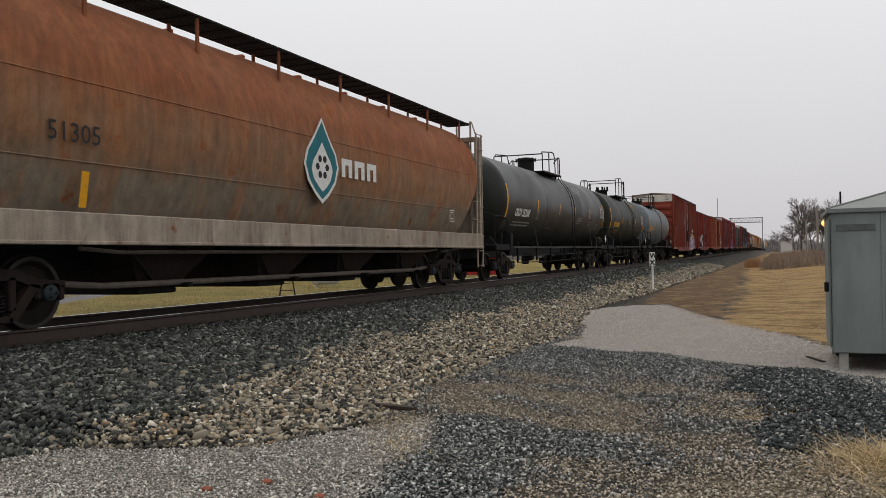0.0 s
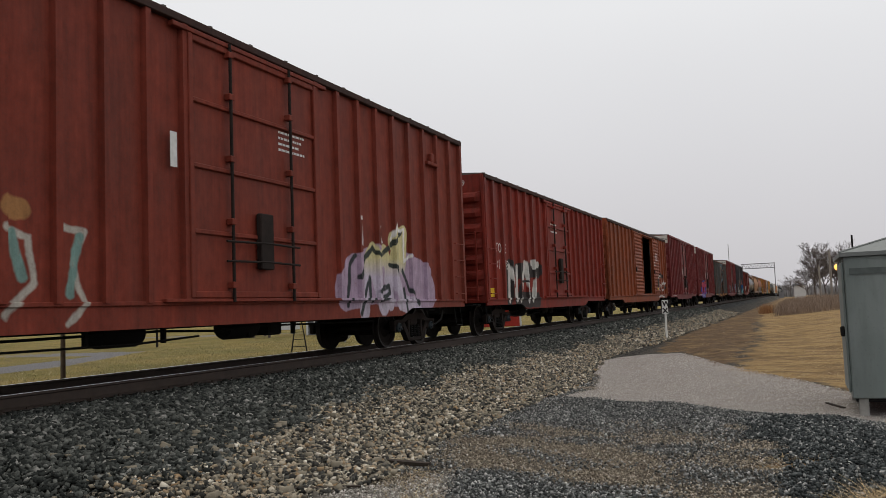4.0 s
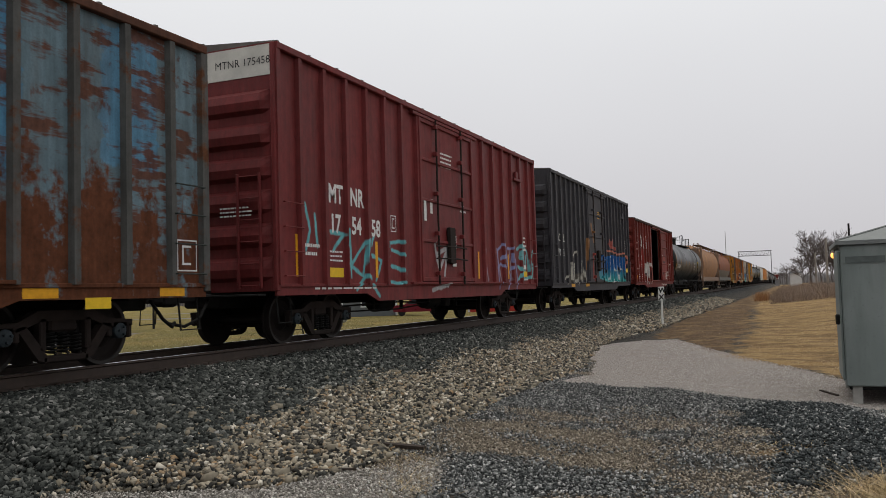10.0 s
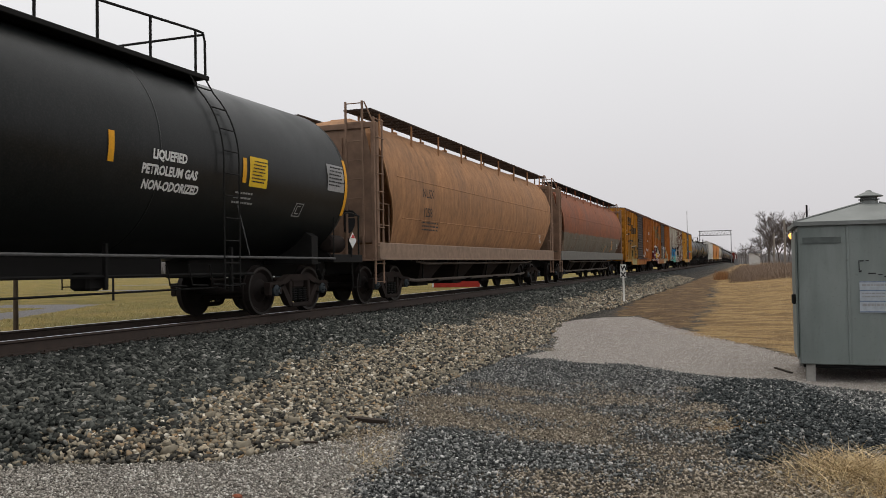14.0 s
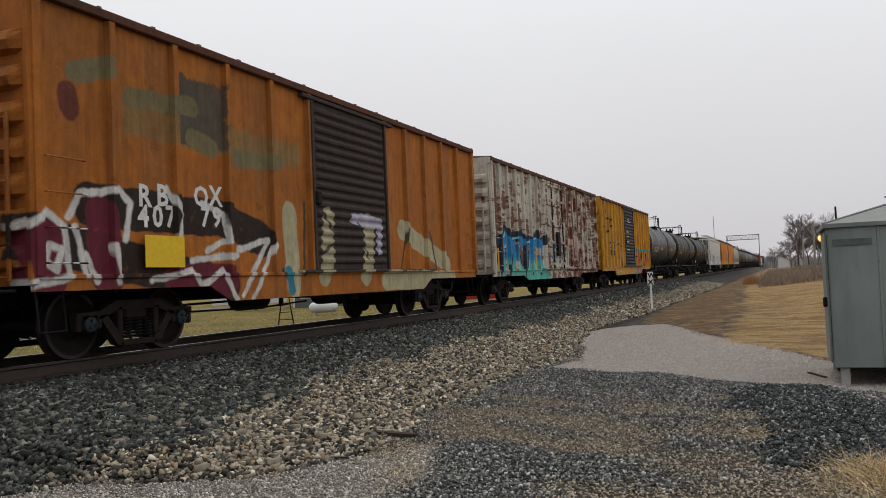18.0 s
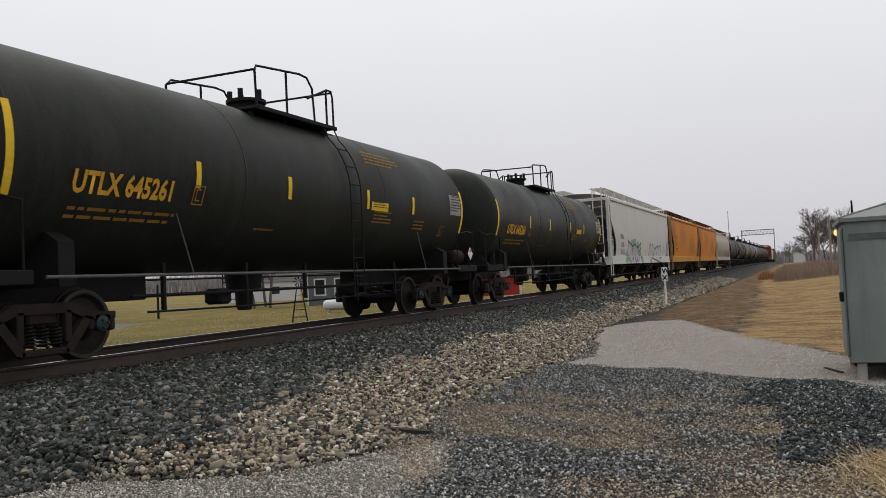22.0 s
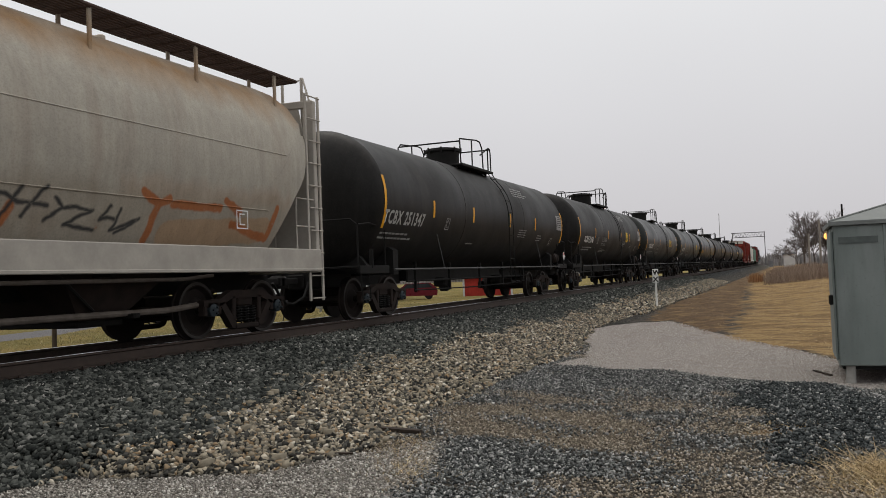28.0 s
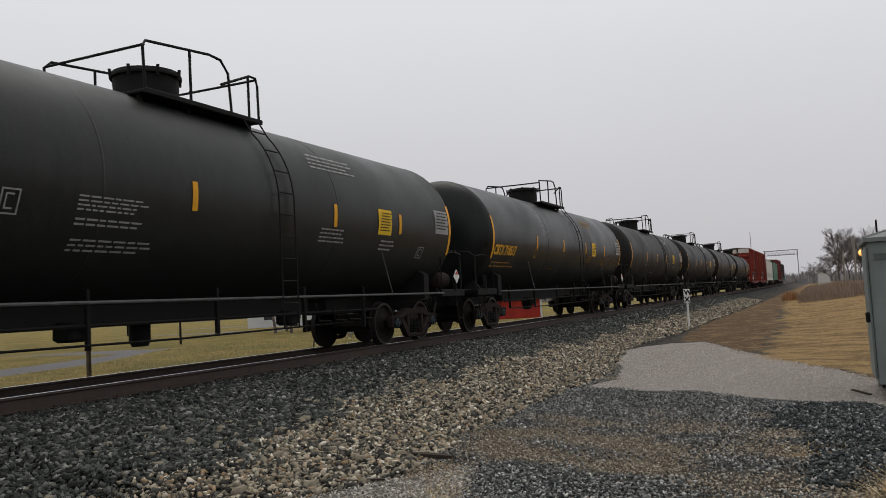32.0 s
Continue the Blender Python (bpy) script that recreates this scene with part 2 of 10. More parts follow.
def soft_box(bm, x0, x1, y0, y1, z0, z1, r=0.02):
    """A box with chamfered edges."""
    x0, x1, y0, y1, z0, z1 = min(x0, x1), max(x0, x1), min(y0, y1), max(y0, y1), min(z0, z1), max(z0, z1)
    r = min(r, (x1 - x0) / 2.2, (y1 - y0) / 2.2, (z1 - z0) / 2.2)
    rings = []
    for z, i in ((z0, r), (z0 + r, 0), (z1 - r, 0), (z1, r)):
        a, b, c, d = x0 + i, x1 - i, y0 + i, y1 - i
        rings.append([bm.verts.new(p) for p in ((a + r, c, z), (b - r, c, z), (b, c + r, z), (b, d - r, z), (b - r, d, z), (a + r, d, z), (a, d - r, z), (a, c + r, z))])
    for lo, hi in zip(rings, rings[1:]):
        for k in range(8):
            bm.faces.new((lo[k], lo[(k + 1) % 8], hi[(k + 1) % 8], hi[k]))
    bm.faces.new(rings[0][::-1])
    bm.faces.new(rings[-1])


def tube(bm, pts, r, seg=8, r_end=None):
    """A round bar through the points."""
    pts = [Vector(p) for p in pts]
    rings = []
    for k, p in enumerate(pts):
        d = (pts[min(k + 1, len(pts) - 1)] - pts[max(k - 1, 0)]).normalized()
        u = d.cross(Vector((0, 0, 1)) if abs(d.z) < 0.95 else Vector((1, 0, 0))).normalized()
        w = d.cross(u)
        rr = r if r_end is None else r + (r_end - r) * k / (len(pts) - 1)
        rings.append([bm.verts.new(p + (u * math.cos(a) + w * math.sin(a)) * rr) for a in [2 * math.pi * i / seg for i in range(seg)]])
    for lo, hi in zip(rings, rings[1:]):
        for k in range(seg):
            bm.faces.new((lo[k], lo[(k + 1) % seg], hi[(k + 1) % seg], hi[k]))
    if seg > 2:
        bm.faces.new(rings[0][::-1])
        bm.faces.new(rings[-1])


def spin(bm, profile, seg=32, axis="y", closed=True):
    """A turned body: profile of (along, radius)."""
    rings = []
    for a, r in profile:
        ring = []
        for k in range(seg):
            c, s = math.cos(2 * math.pi * k / seg) * r, math.sin(2 * math.pi * k / seg) * r
            ring.append(bm.verts.new({"y": (c, a, s), "x": (a, c, s), "z": (c, s, a)}[axis]))
        rings.append(ring)
    for lo, hi in zip(rings, rings[1:]):
        for k in range(seg):
            f = bm.faces.new((lo[k], lo[(k + 1) % seg], hi[(k + 1) % seg], hi[k]))
            f.smooth = True
    if closed:
        bm.faces.new(rings[0][::-1])
        bm.faces.new(rings[-1])


def plate(bm, pts, thick):
    """A flat plate: pts in order, thick a vector."""
    a = [bm.verts.new(p) for p in pts]
    b = [bm.verts.new(Vector(p) + Vector(thick)) for p in pts]
    bm.faces.new(a)
    bm.faces.new(b[::-1])
    for k in range(len(a)):
        bm.faces.new((a[k], b[k], b[(k + 1) % len(a)], a[(k + 1) % len(a)]))


def shift(bm, v):
    bmesh.ops.translate(bm, verts=bm.verts, vec=v)


def mesh_of(name, bm, mat):
    bmesh.ops.recalc_face_normals(bm, faces=bm.faces)
    for e in bm.edges:
        if len(e.link_faces) == 2 and e.calc_face_angle(0.0) > 0.6:
            e.smooth = False
    me = bpy.data.meshes.new(name)
    bm.to_mesh(me)
    bm.free()
    me.materials.append(mat)
    return me


def part(name, bm, mat, parent, label=""):
    """Links a bmesh, or a mesh, as one part of a thing."""
    me = bm if isinstance(bm, bpy.types.Mesh) else mesh_of(name, bm, mat)
    ob = new(name, me)
    ob.parent = parent
    if label:
        ob["label"] = label
    return ob


def part_each(name, bm, mat, parent, label=""):
    """Links every loose piece of a bmesh as a part of its own."""
    seen, out = set(), []
    for v in bm.verts:
        if v in seen:
            continue
        stack, island = [v], []
        seen.add(v)
        while stack:
            w = stack.pop()
            island.append(w)
            for e in w.link_edges:
                o = e.other_vert(w)
                if o not in seen:
                    seen.add(o)
                    stack.append(o)
        q = B()
        at = {w: q.verts.new(w.co) for w in island}
        for f in {f for w in island for f in w.link_faces}:
            q.faces.new([at[w] for w in f.verts]).smooth = f.smooth
        out.append(part(name, q, mat, parent, label))
    bm.free()
    return out


def thing(name, label, category, group="", m=None, kind=""):
    ob = new(name)
    ob.empty_display_size = 0.3
    if m is not None:
        ob.matrix_basis = m
    return tagged(ob, label, category, group, kind)


def B():
    return bmesh.new()


def letters(text, size, mat, parent, place, name="lettering", spacing=1.0, label="", bold=0.0):
    """Flat lettering with the built-in font, as a mesh. place: a pose matrix."""
    cu = bpy.data.curves.new(name, "FONT")
    cu.body, cu.size, cu.space_character, cu.resolution_u, cu.offset = text, size, spacing, 2, bold
    tmp = bpy.data.objects.new("tmp", cu)
    me = bpy.data.meshes.new_from_object(tmp)
    bpy.data.objects.remove(tmp)
    bpy.data.curves.remove(cu)
    me.materials.clear()
    me.materials.append(mat)
    me.transform(place)
    ob = new(name, me)
    ob.parent = parent
    if label:
        ob["label"] = label
    return ob


def side_place(x, y, z, tilt=0.0):
    """A pose on a car's side: reads along +y, faces +x, leaned back by tilt (radians)."""
    c, s = math.cos(tilt), math.sin(tilt)
    m = Matrix(((0, -s, c, x), (1, 0, 0, y), (0, c, s, z), (0, 0, 0, 1)))
    return m


def word_bars(bm, w, h, rows, seed):
    """Lines of small bars in the xy plane that stand for writing too small to read."""
    rnd = random.Random(seed)
    for k in range(rows):
        y1 = h - k * h / rows
        y0 = y1 - h / rows * 0.40
        x = 0.0
        end = w * rnd.uniform(0.7, 1.0)
        while x < end:
            l = rnd.uniform(0.05, 0.16) * w
            vs = [bm.verts.new(p) for p in ((x, y0, 0), (min(x + l, w), y0, 0), (min(x + l, w), y1, 0), (x, y1, 0))]
            bm.faces.new(vs)
            x += l + 0.025 * w


def bars(parent, place, w, h, rows, mat, seed=0, name="small_writing"):
    bm = B()
    word_bars(bm, w, h, rows, seed)
    bm.transform(place)
    return tagged(part(name, bm, mat, parent), kind="stuff")


def frame_box(bm, w, h, t):
    """A flat square outline in the xy plane."""
    for x0, x1, y0, y1 in ((0, w, 0, t), (0, w, h - t, h), (0, t, t, h - t), (w - t, w, t, h - t)):
        bm.faces.new([bm.verts.new(p) for p in ((x0, y0, 0), (x1, y0, 0), (x1, y1, 0), (x0, y1, 0))])


def quad(bm, x0, x1, y0, y1, z=0.0):
    bm.faces.new([bm.verts.new(p) for p in ((x0, y0, z), (x1, y0, z), (x1, y1, z), (x0, y1, z))])

# ---- the lie of the land ----
TRACK_X, RAIL_Z = -9.5, 0.785


def rise(y):
    """The line climbs gently away from the crossing."""
    a = (np.minimum(np.asarray(y, float), 290.0) - 20.0) / 5.0
    return 0.03 * np.where(a > 30, a, np.log1p(np.exp(np.minimum(a, 30))))


EDGE_Y = [-30, 3.0, 5.45, 5.67, 6.0, 6.55, 7.2, 9.3, 12, 17, 23.4, 30, 60, 120, 3000]
EDGE_X = [-7.2, -7.0, -5.84, -4.98, -4.38, -4.06, -3.71, -4.1, -4.15, -4.1, -5.2, -5.1, -5.0, -5.0, -5.0]


def land(x, y):
    """Height of the ground."""
    x, y = np.asarray(x, float), np.asarray(y, float)
    foot = np.interp(y, EDGE_Y, EDGE_X)
    top = RAIL_Z - 0.235
    right = np.clip((foot - x) / np.maximum(foot + 7.55, 0.4), 0, 1)
    right = top * (right ** 1.12)
    left = -0.5 + (top + 0.5) * np.clip((x + 15.2) / 3.75, 0, 1) ** 1.1
    h = np.where(x > TRACK_X, right, left)
    flat = np.abs(x - TRACK_X) < 1.95
    h = np.where(flat, top, h)
    swell = 0.05 * np.sin(x * 0.9 + 0.6 * y) * np.sin(0.33 * y + 0.5 * x) * np.clip((x + 4.5) / 2, 0, 1) * np.clip((np.abs(x) + y - 9) / 6, 0, 1)
    bank = np.clip((x + 2.4) / 1.5, 0, 1) * np.clip((y - 15) / 5, 0, 1) * (0.014 * np.sin(x * 2.6 + 0.9 * np.sin(y * 0.7)) * np.sin(y * 0.85 + 0.5 * x) + 0.008 * np.sin(x * 5.3 + y) * np.sin(y * 1.9 - x))
    heap = 0.07 * np.exp(-((x - 0.35) / 0.7) ** 2 - ((y - 9.6) / 2.2) ** 2)
    hump = 0.35 * np.exp(-((x - 3.2) / 2.6) ** 2) * np.clip((y - 22) / 20, 0, 1)
    return h + rise(y) + swell + hump + bank + heap


def poly_weight(pts, x, y, soft):
    """1 inside the outline, 0 outside, over a soft edge."""
    inside = np.zeros(x.shape, bool)
    dist = np.full(x.shape, 1e9)
    for (ax, ay), (bx, by) in zip(pts, pts[1:] + pts[:1]):
        cross = ((ay > y) != (by > y)) & (x < (bx - ax) * (y - ay) / (by - ay + 1e-12) + ax)
        inside ^= cross
        t = np.clip(((x - ax) * (bx - ax) + (y - ay) * (by - ay)) / ((bx - ax) ** 2 + (by - ay) ** 2), 0, 1)
        dist = np.minimum(dist, np.hypot(x - ax - t * (bx - ax), y - ay - t * (by - ay)))
    return np.clip(0.5 + np.where(inside, dist, -dist) / (2 * soft), 0, 1)


COVERS = {
    "pad": ([(-5.2, 23.0), (-4.85, 24.6), (-4.24, 25.7), (-3.31, 26.1), (-2.37, 23.6), (-1.41, 20.6), (-0.9, 19.25), (-0.04, 17.25), (0.63, 15.3), (3.6, 14.4), (3.6, 10.4), (2.2, 10.9), (1.5, 11.6), (0.8, 11.95), (0.43, 12.5), (-0.25, 12.5), (-0.9, 12.95), (-1.76, 13.7), (-2.54, 13.7), (-3.16, 14.1), (-3.96, 14.5), (-3.63, 15.7), (-4.07, 18.2), (-4.83, 20.5)], 0.12),
    "fine": ([(-60, 5.3), (-5.84, 5.45), (-4.98, 5.67), (-4.38, 6.0), (-4.06, 6.55), (-3.6, 7.2), (-3.25, 7.7), (-2.95, 6.9), (-2.75, 5.6), (-2.6, 4.5), (-2.6, -30), (-60, -30)], 0.2),
    "dark": ([(-3.28, 7.4), (-2.91, 7.8), (-1.55, 7.2), (-1.43, 6.55), (-2.36, 6.25), (-2.72, 6.1)], 0.2),
    "low": ([(-3.0, 5.75), (-2.2, 5.85), (-1.86, 5.7), (-1.7, 5.0), (-1.9, 4.4), (-2.6, 4.4)], 0.2),
    "heap": ([(-0.82, 11.8), (-0.25, 12.4), (0.38, 12.3), (0.86, 10.8), (1.3, 9.2), (1.35, 8.1), (0.8, 7.3), (0.1, 7.15), (-0.21, 7.3), (-0.28, 7.9), (-0.2, 9.5), (-0.56, 10.1)], 0.2),
    "dark2": ([(-4.4, 11.2), (-4.0, 15.2), (-2.6, 14.6), (0.1, 13.4), (0.8, 12.2), (2.4, 11.5), (2.4, 8.4), (1.3, 7.6), (0.3, 7.7), (0.4, 9.6), (-0.2, 11.2), (-2.5, 11.4)], 0.5),
    "straw": ([(-1.4, 19.9), (-0.9, 19.1), (0.0, 17.15), (0.7, 15.2), (3.4, 14.5), (9, 12), (80, 2), (300, 60), (300, 400), (-3.6, 400), (-3.4, 90), (-1.8, 44), (-1.3, 30), (-1.35, 24)], 0.6),
    "dirt": ([(-4.1, 26.6), (-4.75, 37), (-4.5, 60), (-4.3, 260), (-2.2, 260), (-2.3, 50), (-1.5, 32), (-1.5, 23.5), (-1.7, 21.2), (-2.5, 23.8), (-3.3, 26.4)], 0.5),
    "field": ([(-14.3, -60), (-14.3, 600), (-900, 600), (-900, -60)], 0.6),
    "lane": ([(-30, -20), (-30.5, 14), (-32.2, 25.2), (-33.4, 31), (-40.5, 44.2), (-60, 77), (-90, 110), (-95, 116), (-73, 94), (-45.4, 49.7), (-39.5, 38), (-37.5, 31), (-35, 14), (-35, -20)], 0.4),
    "grit": ([(-1.5, 5.2), (0.2, 6.9), (1.6, 7.4), (4, 6.5), (4, 2), (-1.2, 2), (-1.4, 4.0)], 0.5),
    "patch": ([(-0.5, 8.5), (0.0, 9.1), (0.35, 8.7), (-0.1, 8.35)], 0.15),
    "bald": ([(-4.3, 9.6), (-2.92, 10.2), (-1.33, 9.0), (-1.12, 7.6), (-2.08, 7.25), (-2.9, 7.95), (-3.56, 8.0)], 0.4),
}


def ticks(*spans):
    out = []
    for a, b, n in spans:
        out += list(np.linspace(a, b, n, endpoint=False))
    return np.array(out)


def grid_mesh(name, xs, ys, height, covers=()):
    gx, gy = np.meshgrid(xs, ys)
    gz = height(gx, gy)
    me = bpy.data.meshes.new(name)
    nx, ny = len(xs), len(ys)
    idx = np.arange(nx * ny).reshape(ny, nx)
    quads = np.stack([idx[:-1, :-1], idx[:-1, 1:], idx[1:, 1:], idx[1:, :-1]], -1).reshape(-1, 4)
    me.vertices.add(nx * ny)
    me.vertices.foreach_set("co", np.stack([gx, gy, gz], -1).ravel())
    me.loops.add(quads.size)
    me.loops.foreach_set("vertex_index", quads.ravel())
    me.polygons.add(len(quads))
    me.polygons.foreach_set("loop_start", np.arange(0, quads.size, 4))
    me.update(calc_edges=True)
    for key, (pts, soft) in covers:
        a = me.attributes.new(key, "FLOAT", "POINT")
        a.data.foreach_set("value", poly_weight(pts, gx, gy, soft).ravel().astype(np.float32))
    me.shade_smooth()
    return me


def ground_material():
    n = Net("ground_cover", 0.92)
    edge = n.noise(2.2, 5)
    edge2 = n.noise(11, 4)
    ragged = n.calc("ADD", n.calc("MULTIPLY", n.calc("SUBTRACT", edge, 0.5), 1.5), n.calc("MULTIPLY", n.calc("SUBTRACT", edge2, 0.5), 0.7))

    def cover(key, lo=0.42, hi=0.58):
        return n.span(n.calc("ADD", n.attr(key), ragged), lo, hi)

    def grit(scale, a, b, c):
        v = n.voro(scale, None, "F1", "Color")
        r, g, bl = n.xyz(v)
        col = n.ramp(r, (0.0, a), (0.55, b), (1.0, c))
        d = n.voro(scale, None, "F1", "Distance")
        return n.mix(n.span(d, 0.25, 0.75), col, tint(a, 0.45))

    wide = n.noise(0.5, 4)
    base = grit(75, (0.05, 0.045, 0.04), (0.105, 0.095, 0.082), (0.27, 0.25, 0.23))
    base = n.mix(n.span(wide, 0.35, 0.65, 0, 0.6), base, (0.105, 0.09, 0.072))
    blue = grit(48, (0.022, 0.024, 0.025), (0.06, 0.063, 0.062), (0.20, 0.2, 0.195))
    pale = grit(110, (0.20, 0.185, 0.165), (0.36, 0.335, 0.30), (0.56, 0.535, 0.49))
    stone = grit(30, (0.03, 0.028, 0.026), (0.085, 0.08, 0.07), (0.25, 0.23, 0.20))
    slab = grit(120, (0.42, 0.375, 0.345), (0.58, 0.53, 0.49), (0.70, 0.66, 0.615))
    slab = n.mix(n.span(n.noise(1.9, 9, n.scaled((0.5, 1.7, 1)), 0.72), 0.47, 0.66, 0, 0.8), slab, (0.29, 0.25, 0.215))
    brown = grit(85, (0.14, 0.11, 0.078), (0.29, 0.24, 0.175), (0.48, 0.42, 0.33))
    thatch = n.noise(26, 8, n.scaled((0.55, 1.0, 1.0)), 0.75)
    hay = n.ramp(thatch, (0.28, (0.08, 0.045, 0.02)), (0.45, (0.31, 0.20, 0.088)), (0.56, (0.45, 0.31, 0.15)), (0.75, (0.66, 0.51, 0.30)))
    clods = n.noise(2.2, 7, n.scaled((0.5, 1.0, 1.0)), 0.7)
    hay = n.mix(n.span(clods, 0.50, 0.60, 0, 0.8), hay, (0.17, 0.11, 0.055))
    thin = n.noise(0.9, 7, n.scaled((0.45, 1.0, 1.0)), 0.7)
    hay = n.mix(n.span(thin, 0.50, 0.58, 0, 0.85), hay, (0.19, 0.12, 0.062))
    soil = n.mix(n.span(n.noise(5, 9, rough=0.75), 0.3, 0.7), (0.06, 0.038, 0.024), (0.23, 0.155, 0.092))
    soil = n.mix(n.span(n.noise(1.1, 8, n.scaled((1.0, 0.6, 1.0)), 0.68), 0.5, 0.66, 0, 0.75), soil, hay)
    turf = n.ramp(n.noise(16, 8, n.scaled((0.35, 1.0, 1.0)), 0.75), (0.25, (0.085, 0.08, 0.026)), (0.5, (0.24, 0.18, 0.06)), (0.78, (0.42, 0.31, 0.12)))
    turf = n.mix(n.span(n.noise(0.25, 6), 0.4, 0.6, 0, 0.75), turf, (0.13, 0.12, 0.04))
    turf = n.mix(n.span(n.noise(0.6, 5), 0.55, 0.7, 0, 0.6), turf, (0.12, 0.085, 0.05))
    tar = n.mix(n.noise(60, 3), (0.15, 0.145, 0.15), (0.22, 0.215, 0.22))
    x, y, z = n.xyz()
    col = base
    on_bed = n.calc("MULTIPLY", n.calc("LESS_THAN", x, -4.6), n.calc("GREATER_THAN", y, 5.2))
    col = n.mix(on_bed, col, stone)
    bed_dark = n.calc("MULTIPLY", n.span(n.calc("ADD", x, n.calc("MULTIPLY", ragged, 0.6)), -6.1, -6.6), 1.0)
    col = n.mix(bed_dark, col, blue)
    col = n.mix(cover("dark2", 0.5, 0.75), col, blue)
    for key in ("dark", "low", "heap"):
        col = n.mix(cover(key, 0.4, 0.6), col, blue)
    col = n.mix(cover("grit", 0.5, 0.8), col, brown)
    col = n.mix(n.calc("MULTIPLY", cover("bald", 0.5, 0.8), 0.75), col, brown)
    col = n.mix(cover("pad"), col, slab)
    col = n.mix(cover("dirt"), col, soil)
    drift = n.calc("ADD", n.calc("MULTIPLY", n.calc("SUBTRACT", n.noise(0.7, 6, n.scaled((1.0, 0.5, 1.0)), 0.7), 0.5), 1.9), n.calc("MULTIPLY", ragged, 0.5))
    col = n.mix(n.span(n.calc("ADD", n.attr("straw"), drift), 0.3, 0.65), col, hay)
    col = n.mix(n.calc("MULTIPLY", cover("patch", 0.4, 0.8), 0.8), col, hay)
    col = n.mix(cover("field"), col, turf)
    col = n.mix(cover("lane"), col, tar)
    col = n.mix(cover("fine"), col, pale)
    far = n.span(y, 120, 700)
    col = n.mix(n.calc("MULTIPLY", far, 0.5), col, (0.20, 0.17, 0.12))
    h = n.calc("ADD", n.voro(60), n.calc("MULTIPLY", n.noise(14, 6), 0.8))
    n.bump(h, 1.0, 0.04)
    n.b.inputs["Specular IOR Level"].default_value = 0.08
    return n.done(col)


ground = new("ground", grid_mesh("ground", ticks((-3000, -300, 9), (-300, -40, 14), (-40, -13, 45), (-13, 5, 130), (5, 14, 22), (14, 80, 22), (80, 300, 11), (300, 3001, 10)),
                                 ticks((-300, -20, 10), (-20, 3, 24), (3, 32, 200), (32, 80, 80), (80, 300, 50), (300, 4001, 20)), land, COVERS.items()))
ground.data.materials.append(ground_material())
tagged(ground, "patchy winter ground of gravel, dirt and dead straw beside the line", "ground", kind="structure")

# ---- the line: two rails on timber sleepers ----
rail_mat = Net("rail_steel", 0.6, 0.2)
_rx, _ry, _rz = rail_mat.xyz()
_rust = rail_mat.mix(rail_mat.noise(9, 5), (0.024, 0.016, 0.012), (0.06, 0.038, 0.028))
_rail_col = rail_mat.mix(rail_mat.attr("shine"), _rust, (0.42, 0.42, 0.43))
rail_mat.put(rail_mat.span(rail_mat.attr("shine"), 0, 1, 0.75, 0.28), rail_mat.b.inputs["Roughness"])
rail_mat.put(rail_mat.attr("shine"), rail_mat.b.inputs["Metallic"])
rail_mat = rail_mat.done(_rail_col)
tie_mat = plain("sleeper_timber", (0.055, 0.045, 0.038), 0.9, 0, 0.3, 5, 0.5)
line = thing("railway_track", "single railway line of rusty steel rails on timber sleepers", "railway track", kind="structure")
RAIL_SECTION = [(-0.036, 0.0, 1), (-0.036, -0.03, 0), (-0.009, -0.045, 0), (-0.009, -0.16, 0), (-0.07, -0.178, 0), (-0.07, -0.19, 0), (0.07, -0.19, 0), (0.07, -0.178, 0), (0.009, -0.16, 0), (0.009, -0.045, 0), (0.036, -0.03, 0), (0.036, 0.0, 1)]
rail_ys = np.concatenate([np.arange(-60, 80, 2.0), np.arange(80, 1200, 20.0)])


def rail_mesh(x):
    me = bpy.data.meshes.new("rail")
    n = len(RAIL_SECTION)
    co = [(x + a, y, RAIL_Z + float(rise(y)) + b) for y in rail_ys for a, b, c in RAIL_SECTION]
    fs = [(k * n + i, k * n + (i + 1) % n, (k + 1) * n + (i + 1) % n, (k + 1) * n + i) for k in range(len(rail_ys) - 1) for i in range(n)]
    me.from_pydata(co, [], fs)
    a = me.attributes.new("shine", "FLOAT", "FACE")
    a.data.foreach_set("value", [1.0 if i % n == n - 1 else 0.0 for i in range(len(fs))])
    me.materials.append(rail_mat)
    return me


for x in (TRACK_X - 0.7525, TRACK_X + 0.7525):
    part("rail", rail_mesh(x), rail_mat, line)
tie_bm = B()
soft_box(tie_bm, -1.3, 1.3, -0.115, 0.115, -0.18, 0.0, 0.015)
tie_me = mesh_of("sleeper", tie_bm, tie_mat)
plate_bm = B()
for x in (-0.7525, 0.7525):
    soft_box(plate_bm, x - 0.17, x + 0.17, -0.1, 0.1, 0.0, 0.016, 0.005)
    for sx in (-0.095, 0.095):
        soft_box(plate_bm, x + sx - 0.012, x + sx + 0.012, -0.06, -0.03, 0.016, 0.05, 0.004)
plate_me = mesh_of("tie_plate", plate_bm, rail_mat)
for k in range(110):
    y = 2.0 + 0.495 * k
    t = part("sleeper", tie_me, tie_mat, line)
    t.matrix_basis = pose(TRACK_X, y, RAIL_Z - 0.206 + float(rise(y)), 0, 0, random.uniform(-0.6, 0.6))
    p = part("tie_plate", plate_me, rail_mat, t)
    p.matrix_basis = pose(0, 0, 0)
far_bm = []
for k in range(500):
    y = 56.5 + 0.495 * k
    far_bm.append(y)
me = bpy.data.meshes.new("far_sleepers")
